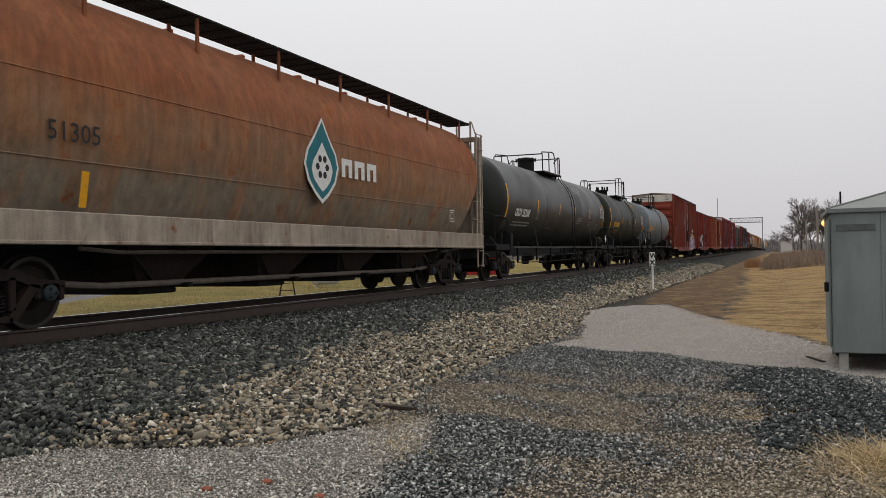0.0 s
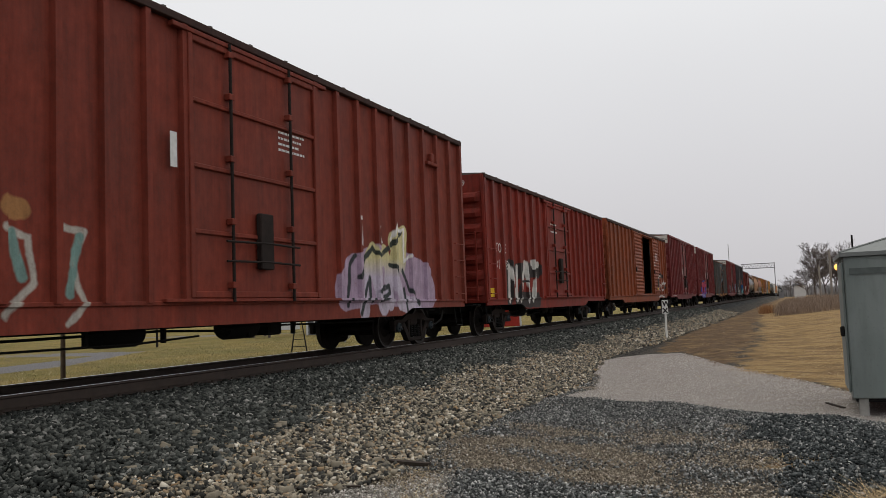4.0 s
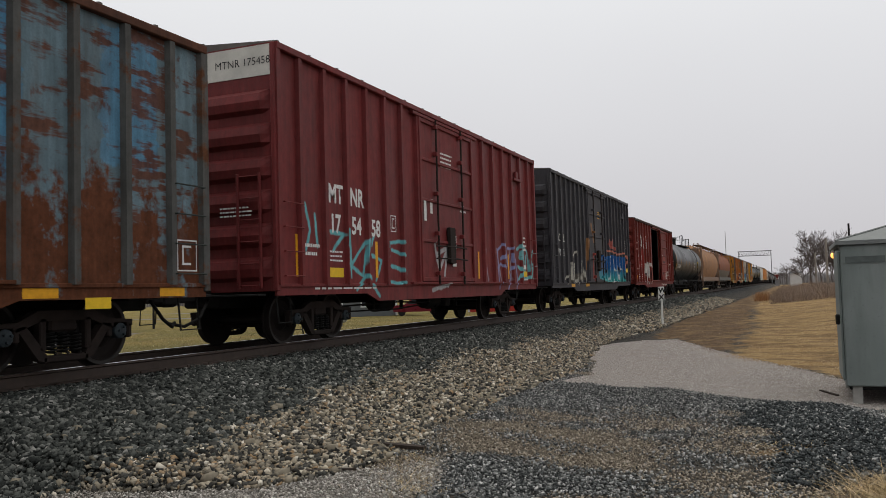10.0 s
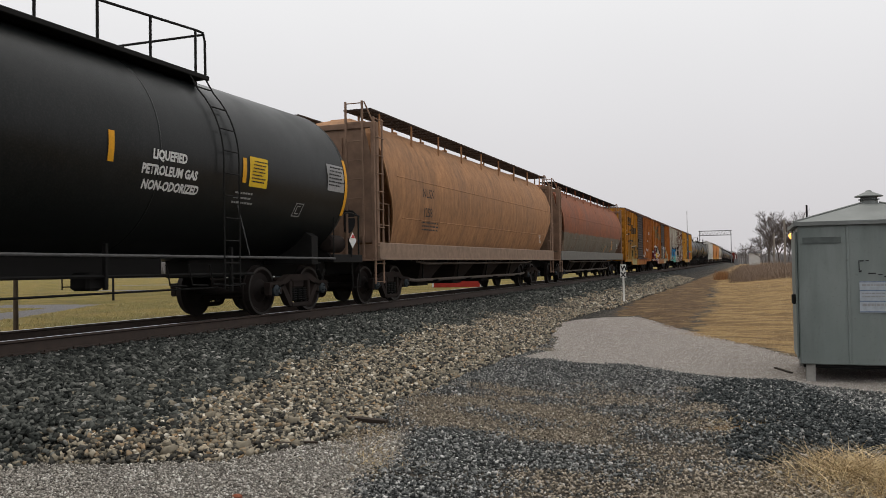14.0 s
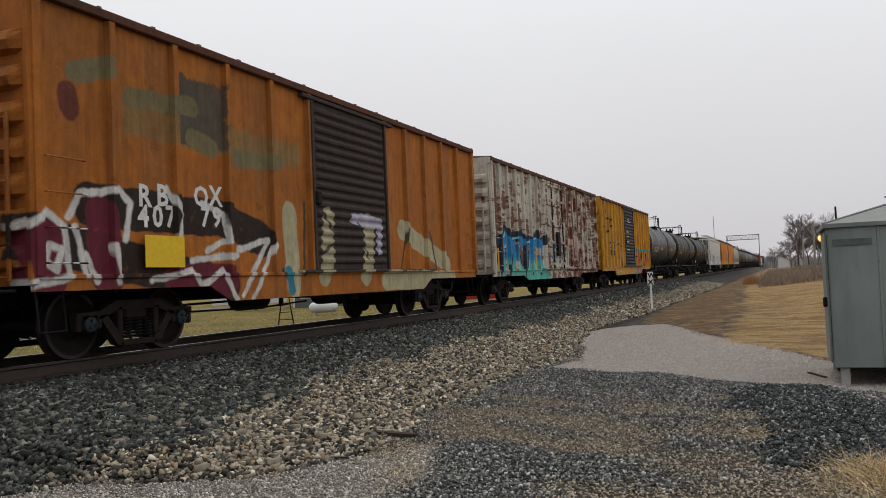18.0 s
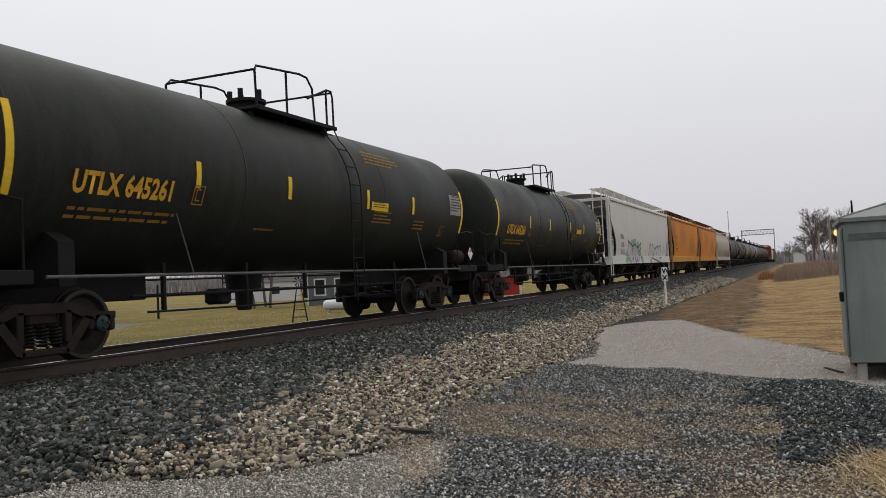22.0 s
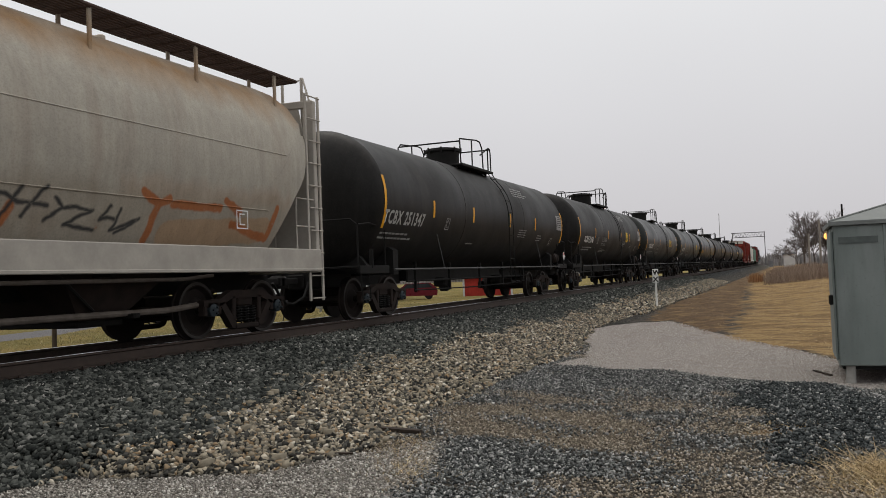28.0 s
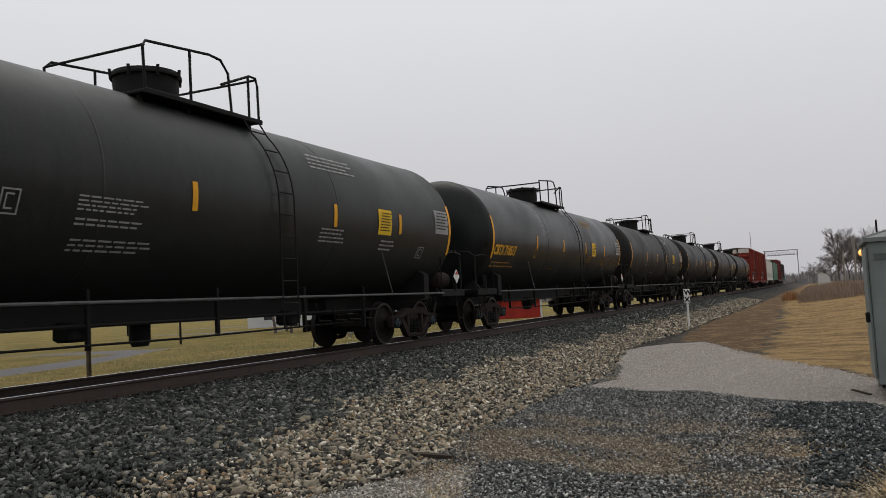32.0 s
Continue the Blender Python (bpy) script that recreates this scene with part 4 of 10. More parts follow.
def underframe(car, h, mat, z=0.80, gear=True):
    """Centre sill and brake gear under a car with half length h."""
    bm = B()
    soft_box(bm, -0.2, 0.2, -h, h, z - 0.12, z + 0.25, 0.02)
    part("centre_sill", bm, mat, car)
    bm = B()
    for k in range(7):
        y = -h + 1.2 + k * (2 * h - 2.4) / 6
        soft_box(bm, -1.45, 1.45, y - 0.05, y + 0.05, z + 0.05, z + 0.22, 0.01)
    part_each("crossbearer", bm, mat, car)
    if gear:
        bm = B()
        tube(bm, [(0.7, -h + 3.2, 0.62), (0.7, -1.2, 0.66), (0.75, 0.0, 0.62), (0.7, 1.4, 0.66), (0.7, h - 3.2, 0.62)], 0.022, 6)
        tube(bm, [(0.95, -h + 2.9, 0.52), (0.95, -2.0, 0.50), (0.95, -0.6, 0.56)], 0.018, 6)
        for y in (-2.6, -1.1, 1.0, 2.4):
            soft_box(bm, 0.66, 0.74, y - 0.03, y + 0.03, 0.48, z + 0.2, 0.008)
        part_each("brake_rod", bm, steel_black, car)
        for y in (-2.3, 0.5):
            bm = B()
            spin(bm, [(y, 0.0), (y, 0.19), (y + 0.05, 0.21), (y + 0.75, 0.21), (y + 0.8, 0.19), (y + 0.8, 0.0)], 14, "y", False)
            shift(bm, (0.55, 0, 0.66))
            part("air_tank", bm, steel_black, car)
        bm = B()
        soft_box(bm, 0.35, 0.73, 1.6, 2.0, 0.48, 0.82, 0.03)
        part("brake_valve", bm, steel_black, car)


def frame_sign(car, place, w, h, mat, seed):
    """A small square stencil with an outline."""
    bm = B()
    frame_box(bm, w, h, 0.02)
    quad(bm, w * 0.25, w * 0.7, h * 0.2, h * 0.27)
    quad(bm, w * 0.25, w * 0.33, h * 0.27, h * 0.75)
    quad(bm, w * 0.25, w * 0.7, h * 0.75, h * 0.82)
    bm.transform(place)
    part("inspection_stencil", bm, mat, car)


def flat_patch(car, place, w, h, mat, name="decal", label=""):
    bm = B()
    quad(bm, 0, w, 0, h)
    bm.transform(place)
    return part(name, bm, mat, car, label)


def post_line(a, b, ribs, lead, front):
    """Where the side posts stand between an end and a door post; the panel by the end is lead wide."""
    n = max(2, round((b - a - lead) / ribs))
    if front:
        return [a] + [a + lead + (b - a - lead) * k / n for k in range(n + 1)]
    return [a + (b - a - lead) * k / n for k in range(n + 1)] + [b]


def panel_mid(L, i, door0=6.15, ribs=0.85, door1=None, lead=0.68):
    """Middle of the i-th panel between side posts from the front; with door1, from the rear door post on."""
    h = L / 2
    ys = post_line(-h + 0.06, door0 - h, ribs, lead, True) if door1 is None else post_line(door1 - h, h - 0.06, ribs, lead, False)
    return (ys[i] + ys[i + 1]) / 2


def enter(car, f, r):
    """Takes a car, whose body runs from f to r along the train, into the train."""
    TRAIN.append((car, (f + r) / 2))


# ---- covered boxcars ----
roof_steel = plain("weathered_roof_steel", (0.13, 0.115, 0.105), 0.7, 0.2, 0.35, 3, 0.2)
inside_wood = plain("bare_boxcar_lining", (0.085, 0.08, 0.072), 0.9, 0.0, 0.45, 2.5, 0.4)
plank_mat = plain("pale_timber", (0.42, 0.30, 0.17), 0.8, 0.0, 0.25, 6, 0.3)


def boxcar(label, f, r, eave, mat, end_mat=None, door=(6.15, 9.3), style="plug", door_mat=None, ribs=0.85, lead=0.68, sill=0.86, deep=0.72, cap=None, open_door=None, rib_mat=None, ladder_mat=None, end_words=(), end_bars=(), chord_mat=None, group="boxcars of the train"):
    """One boxcar. door: from, to along the body; open_door: a gap through the side; cap: paint of the end's top panel."""
    L = r - f
    h = L / 2
    X = 1.53
    car = thing("boxcar", label, "boxcar", group)
    end_mat, door_mat, rib_mat = end_mat or mat, door_mat or mat, rib_mat or mat
    d0, d1 = door[0] - h, door[1] - h
    gap = None if open_door is None else (open_door[0] - h, open_door[1] - h)
    # the two side walls and floor
    for s in (1, -1):
        bm = B()
        x0, x1 = s * X, s * (X - 0.05)
        spans = [(-h, h)] if gap is None else [(-h, gap[0]), (gap[1], h)]
        for a, b in spans:
            box(bm, x0, x1, a, b, sill + 0.18, eave - 0.02)
        if gap is not None:
            box(bm, x0, x1, gap[0], gap[1], sill + 0.18, sill + 0.30)
            box(bm, x0, x1, gap[0], gap[1], eave - 0.26, eave - 0.02)
        part_each("side_wall", bm, mat, car)
    bm = B()
    soft_box(bm, -X + 0.06, X - 0.06, -h + 0.06, h - 0.06, sill + 0.12, sill + 0.24, 0.01)
    part("floor", bm, inside_wood, car)
    if gap is not None:
        bm = B()
        for s in (-1, 1):
            for a, b in ((-h + 0.1, gap[0]), (gap[1], h - 0.1)):
                box(bm, s * (X - 0.06), s * (X - 0.09), a, b, sill + 0.24, eave - 0.1)
        box(bm, -X + 0.07, X - 0.07, -h + 0.07, -h + 0.10, sill + 0.24, eave - 0.1)
        box(bm, -X + 0.07, X - 0.07, h - 0.10, h - 0.07, sill + 0.24, eave - 0.1)
        # the far doorway is shut
        box(bm, -X + 0.05, -X + 0.09, gap[0] - 0.1, gap[1] + 0.1, sill + 0.24, eave - 0.2)
        part_each("lining", bm, inside_wood, car)
    # side sill: shallow over the bogies, deep between them
    for s in (1, -1):
        bm = B()
        pts = [(-h, sill + 0.18), (-h, sill + 0.02), (-h + 3.2, sill + 0.02), (-h + 3.7, deep), (h - 3.7, deep), (h - 3.2, sill + 0.02), (h, sill + 0.02), (h, sill + 0.18)]
        plate(bm, [(s * (X + 0.015), y, z) for y, z in pts], (-s * 0.05, 0, 0))
        soft_box(bm, s * (X - 0.05), s * (X + 0.045), -h, h, sill + 0.16, sill + 0.22, 0.01)
        part("side_sill", bm, mat, car)
    # side posts
    for s in (-1, 1):
        for a, b in ((-h + 0.06, d0), (d1, h - 0.06)):
            ys = post_line(a, b, ribs, lead, a < d0)
            for y in ys:
                if gap is not None and gap[0] - 0.05 < y < gap[1] + (gap[1] - gap[0] if style == "slid" and s > 0 else 0) + 0.05:
                    continue
                w = 0.05 if y not in (ys[0], ys[-1]) else 0.06
                bm = B()
                pts = [(y - w - 0.02, s * X), (y - w, s * (X + 0.085)), (y + w, s * (X + 0.085)), (y + w + 0.02, s * X)]
                plate(bm, [(x, yy, sill + 0.2) for yy, x in pts], (0, 0, eave - sill - 0.30))
                part("side_post", bm, rib_mat, car)
    # top chord and roof with seams
    for s in (1, -1):
        bm = B()
        soft_box(bm, s * (X - 0.05), s * (X + 0.10), -h, h, eave - 0.12, eave, 0.012)
        part("top_chord", bm, chord_mat or mat, car)
    bm = B()
    plate(bm, [(-X - 0.07, -h, eave), (X + 0.07, -h, eave), (0, -h, eave + 0.11)], (0, 2 * h, 0))
    roof = part("roof", bm, roof_steel, car)
    bm = B()
    plate(bm, [(-X - 0.09, 0, eave - 0.01), (-X - 0.09, 0, eave + 0.02), (0, 0, eave + 0.15), (X + 0.09, 0, eave + 0.02), (X + 0.09, 0, eave - 0.01), (0, 0, eave + 0.10)], (0, 0.06, 0))
    seam = mesh_of("roof_seam", bm, roof_steel)
    n = int(L / 0.98)
    for k in range(n + 1):
        part("roof_seam", seam, roof_steel, roof).matrix_basis = pose(0, -h + 0.03 + (2 * h - 0.12) * k / n, 0)
    # ribbed ends
    for d in (-1, 1):
        bm = B()
        y0 = d * (h - 0.06)
        top = eave - (0.62 if cap else 0.35)
        n = 7 if eave < 5 else 6
        prof = [(sill + 0.1, 0.0)]
        hh = (top - sill - 0.3) / n
        for k in range(n):
            z = sill + 0.25 + hh * k
            prof += [(z + hh * 0.04, 0.0), (z + hh * 0.16, 0.09), (z + hh * 0.40, 0.125), (z + hh * 0.64, 0.09), (z + hh * 0.76, 0.0)]
        prof += [(eave, 0.0)]
        cols = []
        for x, q in ((-X, 0.0), (-X + 0.05, 0.0), (-X + 0.20, 1.0), (X - 0.20, 1.0), (X - 0.05, 0.0), (X, 0.0)):
            cols.append([bm.verts.new((x, d * (h + q * p), z)) for z, p in prof])
        for a, b in zip(cols, cols[1:]):
            for i in range(len(prof) - 1):
                bm.faces.new((a[i], a[i + 1], b[i + 1], b[i]))
        back = [bm.verts.new((x, y0, z)) for x, z in ((-X, sill + 0.1), (X, sill + 0.1), (X, eave), (-X, eave))]
        bm.faces.new(back)
        e = part("end_wall", bm, end_mat, car)
        if cap:
            bm = B()
            box(bm, -X + 0.02, X - 0.02, d * (h + 0.002), d * (h + 0.012), eave - 0.56, eave - 0.03)
            part("end_panel", bm, cap, e, "pale top panel")
            if d < 0 and end_words:
                for k2, (txt, ex, ez, size) in enumerate(end_words):
                    letters(txt, size, black_ink, e, Matrix(((1, 0, 0, ex), (0, 0, -1, -h - 0.016), (0, 1, 0, eave + ez), (0, 0, 0, 1))), "end_lettering")
        elif d < 0 and end_words:
            for k2, (txt, ex, ez, size) in enumerate(end_words):
                letters(txt, size, white_paint, e, Matrix(((1, 0, 0, ex), (0, 0, -1, -h - 0.006), (0, 1, 0, eave + ez), (0, 0, 0, 1))), "end_lettering")
        if d < 0 and end_bars:
            for ex, ez, ew in end_bars:
                bars(e, Matrix(((1, 0, 0, ex), (0, 0, -1, -h - 0.132), (0, 1, 0, ez), (0, 0, 0, 1))), ew, 0.2, 3, white_paint, 7)
        for s in (1, -1):
            bm = B()
            soft_box(bm, s * (X - 0.02), s * (X + 0.06), d * (h - 0.05), d * (h + 0.06), sill + 0.1, eave - 0.02, 0.012)
            part("corner_post", bm, rib_mat, e)
        coupler(car, d * (h + 0.02), d)
        lm = ladder_mat or rib_mat
        rungs(car, X + 0.055, (d * (h - 0.12), d * (h - 0.72)), [sill + 0.35 + 0.42 * k for k in range(4)], lm)
        rungs(car, -X - 0.055, (d * (h - 0.12), d * (h - 0.72)), [sill + 0.35 + 0.42 * k for k in range(4)], lm)
        ladder(car, 1.1, d * (h + 0.14), sill + 0.15, sill + 2.1, lm, 0.45, 5, "y")
        bm = B()
        tube(bm, [(1.45, d * (h - 0.1), sill + 0.05), (1.5, d * (h - 0.1), 0.42), (1.5, d * (h - 0.5), 0.42), (1.45, d * (h - 0.5), sill + 0.05)], 0.016, 6)
        tube(bm, [(-1.45, d * (h - 0.1), sill + 0.05), (-1.5, d * (h - 0.1), 0.42), (-1.5, d * (h - 0.5), 0.42), (-1.45, d * (h - 0.5), sill + 0.05)], 0.016, 6)
        part_each("sill_step", bm, steel_black, car)
        bogie(car, d * (h - 2.15))
        bm = B()
        soft_box(bm, -1.4, 1.4, d * (h + 0.1), d * (h + 0.32), sill + 0.02, sill + 0.06, 0.01)
        part("crossover_platform", bm, steel_black, car)
    # the near and the far door
    for s in (1, -1):
        a, b = d0, d1
        if gap is not None and s > 0 and style == "slid":
            a, b = gap[1] + 0.02, gap[1] + 0.02 + (gap[1] - gap[0])
        if style == "pair":
            for a, b in ((gap[0] - 2.55, gap[0]), (gap[1], gap[1] + 2.55)):
                louvre_door(car, s * (X + 0.07), a, b, sill + 0.28, eave - 0.22, door_mat)
            continue
        if style == "slid" and s > 0:
            plug_door(car, s * (X + 0.09), a, b, sill + 0.26, eave - 0.22, door_mat, False, 6)
            continue
        if style == "louvre":
            louvre_door(car, s * (X + 0.06), a, b, sill + 0.26, eave - 0.22, door_mat)
        else:
            plug_door(car, s * (X + 0.05), a, b, sill + 0.26, eave - 0.22, door_mat, style == "plug")
    bm = B()
    for s in (1, -1):
        soft_box(bm, s * (X + 0.02), s * (X + 0.12), min(d0, d0 if gap is None else gap[0]) - 0.5, min(h - 0.6, (d1 if gap is None else gap[1]) + (d1 - d0) * 0.8), sill + 0.2, sill + 0.25, 0.008)
        soft_box(bm, s * (X + 0.02), s * (X + 0.12), d0 - 0.3, d1 + 0.3, eave - 0.22, eave - 0.15, 0.008)
    part_each("door_track", bm, door_mat, car)
    if eave > 5:
        y0 = h - 0.06 - lead - 2 * ribs
        bm = B()
        soft_box(bm, X + 0.02, X + 0.12, y0 + 0.1, y0 + ribs - 0.05, eave - 0.92, eave - 0.84, 0.01)
        soft_box(bm, X, X + 0.10, y0 + 0.35, y0 + 0.55, eave - 0.84, eave - 0.62, 0.02)
        part_each("door_stop", bm, rib_mat, car)
    underframe(car, h - 0.2, steel_black)
    enter(car, f, r)
    return car


def plug_door(car, x, a, b, z0, z1, mat, bars_on=True, ribs=4):
    s = math.copysign(1, x)
    w = b - a
    bm = B()
    soft_box(bm, x, x - s * 0.05, a + 0.03, b - 0.03, z0, z1, 0.015)
    d = part("door", bm, mat, car)

    def rib(name, y0, y1, za, zb, t=0.045):
        q = B()
        soft_box(q, x - s * 0.008, x + s * t, y0, y1, za, zb, 0.012)
        part(name, q, mat, d)

    for k in range(1, ribs):
        z = z0 + (z1 - z0) * k / ribs
        rib("door_rib", a + 0.13, b - 0.13, z - 0.035, z + 0.035)
    for y in (a + 0.08, b - 0.08):
        rib("door_stile", y - 0.05, y + 0.05, z0, z1, 0.06)
    for z in (z0 + 0.05, z1 - 0.05):
        rib("door_rail", a + 0.13, b - 0.13, z - 0.05, z + 0.05, 0.05)
    if bars_on:
        for q in (0.27, 0.73):
            bm = B()
            tube(bm, [(x + s * 0.085, a + w * q, z0 - 0.06), (x + s * 0.085, a + w * q, z1 + 0.06)], 0.026, 8)
            part("locking_bar", bm, gear_brown, d)
            bm = B()
            for t in (0.05, 0.3, 0.55, 0.8, 0.97):
                z = z0 + (z1 - z0) * t
                soft_box(bm, x, x + s * 0.115, a + w * q - 0.06, a + w * q + 0.06, z - 0.05, z + 0.05, 0.01)
            part_each("bar_keeper", bm, mat, d)
        for z in (z0 + 0.55, z0 + 0.85):
            bm = B()
            tube(bm, [(x + s * 0.10, a + w * 0.22, z), (x + s * 0.11, a + w * 0.52, z + 0.02), (x + s * 0.10, a + w * 0.78, z)], 0.02, 6)
            part("door_rod", bm, gear_brown, d)
        bm = B()
        soft_box(bm, x + s * 0.02, x + s * 0.12, a + w * 0.46, a + w * 0.56, z0 + 0.45, z0 + 1.35, 0.015)
        part("door_lever", bm, gear_brown, d)


def louvre_door(car, x, a, b, z0, z1, mat):
    """A sliding door with pressed horizontal corrugations."""
    s = math.copysign(1, x)
    bm = B()
    n = 17
    hh = (z1 - z0 - 0.16) / n
    prof = [(z0, 0.0)] + [(z0 + 0.08 + hh * (k + t), p) for k in range(n) for p, t in ((0, 0.08), (0.045, 0.35), (0.05, 0.6), (0.0, 0.92))] + [(z1, 0.0)]
    cols = [[bm.verts.new((x + s * p * q, y, z)) for z, p in prof] for y, q in ((a + 0.02, 0), (a + 0.10, 0), (a + 0.20, 1), (b - 0.20, 1), (b - 0.10, 0), (b - 0.02, 0))]
    for p, q in zip(cols, cols[1:]):
        for i in range(len(prof) - 1):
            bm.faces.new((p[i], p[i + 1], q[i + 1], q[i]))
    rim = [e for e in bm.edges if e.is_boundary]
    back = [g for g in bmesh.ops.extrude_edge_only(bm, edges=rim)["geom"] if isinstance(g, bmesh.types.BMVert)]
    for v in back:
        v.co.x = x - s * 0.05
    stile = B()
    for y in (a + 0.05, b - 0.05):
        soft_box(stile, x - s * 0.01, x + s * 0.05, y - 0.04, y + 0.04, z0, z1, 0.01)
    d = part("door", bm, mat, car)
    part_each("door_stile", stile, mat, d)
    bm = B()
    soft_box(bm, x + s * 0.02, x + s * 0.1, a + 0.06, a + 0.22, z0 + 1.2, z0 + 1.45, 0.02)
    part("door_lock", bm, steel_black, d)

# ---- tank cars ----
side_grey = plain("dull_grey_pipe", (0.10, 0.10, 0.10), 0.7, 0.0, 0.25, 9, 0.2)
pipe_steel = plain("dusty_pipe_steel", (0.13, 0.11, 0.095), 0.8, 0.0, 0.3, 6, 0.2)
TANK_R, TANK_Z = 1.59, 2.61


def on_tank(y, a, lift=0.006, R=TANK_R):
    """A pose on the tank's near flank at angle a above its middle."""
    return side_place((R + lift) * math.cos(a), y, TANK_Z + (R + lift) * math.sin(a), a)


def arc_patch(bm, y0, y1, a0, a1, R=TANK_R, lift=0.008, n=10):
    rows = []
    for k in range(n + 1):
        a = a0 + (a1 - a0) * k / n
        rows.append([bm.verts.new(((R + lift) * math.cos(a), y, TANK_Z + (R + lift) * math.sin(a))) for y in (y0, y1)])
    for p, q in zip(rows, rows[1:]):
        bm.faces.new((p[0], p[1], q[1], q[0]))


def rail_loop(bm, pts, r=0.022):
    tube(bm, pts, r, 8)


def tank_car(label, f, r, mat, mark, ink, strip_mat=reflector_mat, R=TANK_R, dome=True, tall=False, strips=6, sign=None, mark_y=-0.27, mark_a=-0.02, mark_size=0.38, small_ink=None, rail_mat=steel_black, end_mark=True, seed=0, style=0, cap_line=True, strip_ys=None, sign_y=None, deck_end=1.3, mark_from=None, mark_space=1.02, dome_r=0.50, sign_a=(-0.22, 0.10), sign_w=0.55, text_block=False, deck_at=0.0, group="tank cars of the train"):
    L = r - f
    h = L / 2
    car = thing("tank_car", label, "tank car", group)
    small_ink = {gold_ink.name: dim_gold}.get((small_ink or ink).name, dim_white)

    def flank(y, a, lift=0.006):
        return on_tank(y, a, lift, R)

    bm = B()
    prof = []
    hd = 0.56
    for k in range(9):
        a = math.pi / 2 * k / 8
        prof.append((-h + hd - hd * math.cos(a), max(0.001, R * math.sin(a) ** 0.9)))
    prof += [(-h + hd + 0.02, R + 0.004), (-h + hd + 0.06, R)]
    body = prof + [(y, R) for y in np.linspace(-h + 1.4, h - 1.4, 7)] + [(-a, b) for a, b in prof[::-1]]
    spin(bm, body, 56, "y")
    shift(bm, (0, 0, TANK_Z))
    part("tank_shell", bm, mat, car)
    # weld seams and band
    bm = B()
    for y in (-h + 0.6, -h * 0.33, h * 0.33, h - 0.6):
        spin(bm, [(y - 0.02, R), (y - 0.01, R + 0.006), (y + 0.01, R + 0.006), (y + 0.02, R)], 56, "y", False)
    shift(bm, (0, 0, TANK_Z))
    part_each("weld_seam", bm, mat, car)
    # reflective strips
    ys = [-h + 0.6] + [-h * 0.47 + k * (h * 1.06) / (strips - 3) for k in range(strips - 2)] + [h - 0.55]
    if strip_ys:
        ys = [-h + 0.6] + list(strip_ys) + [h - 0.55]
    for k, y in enumerate(ys):
        long = k in (0, len(ys) - 1)
        bm = B()
        arc_patch(bm, y - 0.055, y + 0.055, -0.42 if long else -0.19, 0.32 if long else 0.07, R)
        part("reflector", bm, strip_mat, car)
    # manway, platform and railing on top
    mid = -0.3 + deck_at
    top = TANK_Z + R
    bm = B()
    if dome:
        q = dome_r
        spin(bm, [(top - 0.25, q), (top + 0.40, q), (top + 0.41, q + 0.05), (top + 0.45, q + 0.05), (top + 0.46, q + 0.03), (top + 0.50, q + 0.02), (top + 0.54, q * 0.6), (top + 0.55, 0.0)], 26, "z", False)
        bolts = B()
        for k in range(8):
            a = k * 0.785 + 0.3
            tube(bolts, [((q + 0.045) * math.cos(a), (q + 0.045) * math.sin(a), top + 0.36), ((q + 0.06) * math.cos(a), (q + 0.06) * math.sin(a), top + 0.52)], 0.026, 6)
    else:
        spin(bm, [(top - 0.25, 0.30), (top + 0.20, 0.30), (top + 0.22, 0.38), (top + 0.28, 0.38), (top + 0.3, 0.0)], 18, "z", False)
        bolts = B()
        for k in range(5):
            a = k * 1.25
            tube(bolts, [(0.3 * math.cos(a), 0.3 * math.sin(a), top + 0.2), (0.3 * math.cos(a), 0.3 * math.sin(a), top + 0.46)], 0.05, 8)
    shift(bm, (0, mid, 0))
    shift(bolts, (0, mid, 0))
    part_each("manway_bolt" if dome else "valve", bolts, steel_black, part("manway", bm, steel_black, car))
    y0, y1 = -1.4 + deck_at, deck_end + deck_at
    bm = B()
    for s in (-1, 1):
        soft_box(bm, s * 0.55, s * 1.02, y0, y1, top - 0.16, top - 0.11, 0.01)
        soft_box(bm, s * 1.0, s * 1.05, y0, y1, top - 0.18, top - 0.10, 0.01)
    soft_box(bm, -1.02, 1.02, mid + 0.62, y1, top - 0.155, top - 0.115, 0.01)
    for y in (y0 + 0.1, mid, y1 - 0.1):
        for s in (-1, 1):
            soft_box(bm, s * 0.78, s * 0.85, y - 0.04, y + 0.04, top - 0.5, top - 0.16, 0.01)
    part("walkway", bm, steel_black, car)
    bm = B()
    zt = top + (0.92 if tall else 0.74)
    zb = top - 0.1
    for s in (-1, 1):
        x = s * 0.98
        rail_loop(bm, [(x, y0 + 0.05, zb), (x, y0 + 0.02, zt - 0.22), (x * 0.96, y0 + 0.12, zt - 0.12), (x, mid + 0.35, zt), (x, mid + 0.62, zt - 0.02), (x, mid + 0.80, zt - 0.2), (x, mid + 0.86, zb)])
        rail_loop(bm, [(x, mid + 0.62, zt - 0.42), (x, y1 - 0.25, zt - 0.12), (x, y1 - 0.08, zt - 0.12), (x, y1 - 0.03, zt - 0.25), (x, y1 - 0.02, zb)])
        rail_loop(bm, [(x, mid - 0.1, zb), (x, mid - 0.1, zt - 0.06)])
        for q in range(max(1, round((deck_end - 0.4) / 1.1))):
            yq = y1 - 0.28 - 1.1 * q
            rail_loop(bm, [(x, yq, zb), (x, yq, zt - (0.13 if q == 0 else 0.2))])
    rail_loop(bm, [(-0.98, y1 - 0.05, zt - 0.14), (0.98, y1 - 0.05, zt - 0.14)])
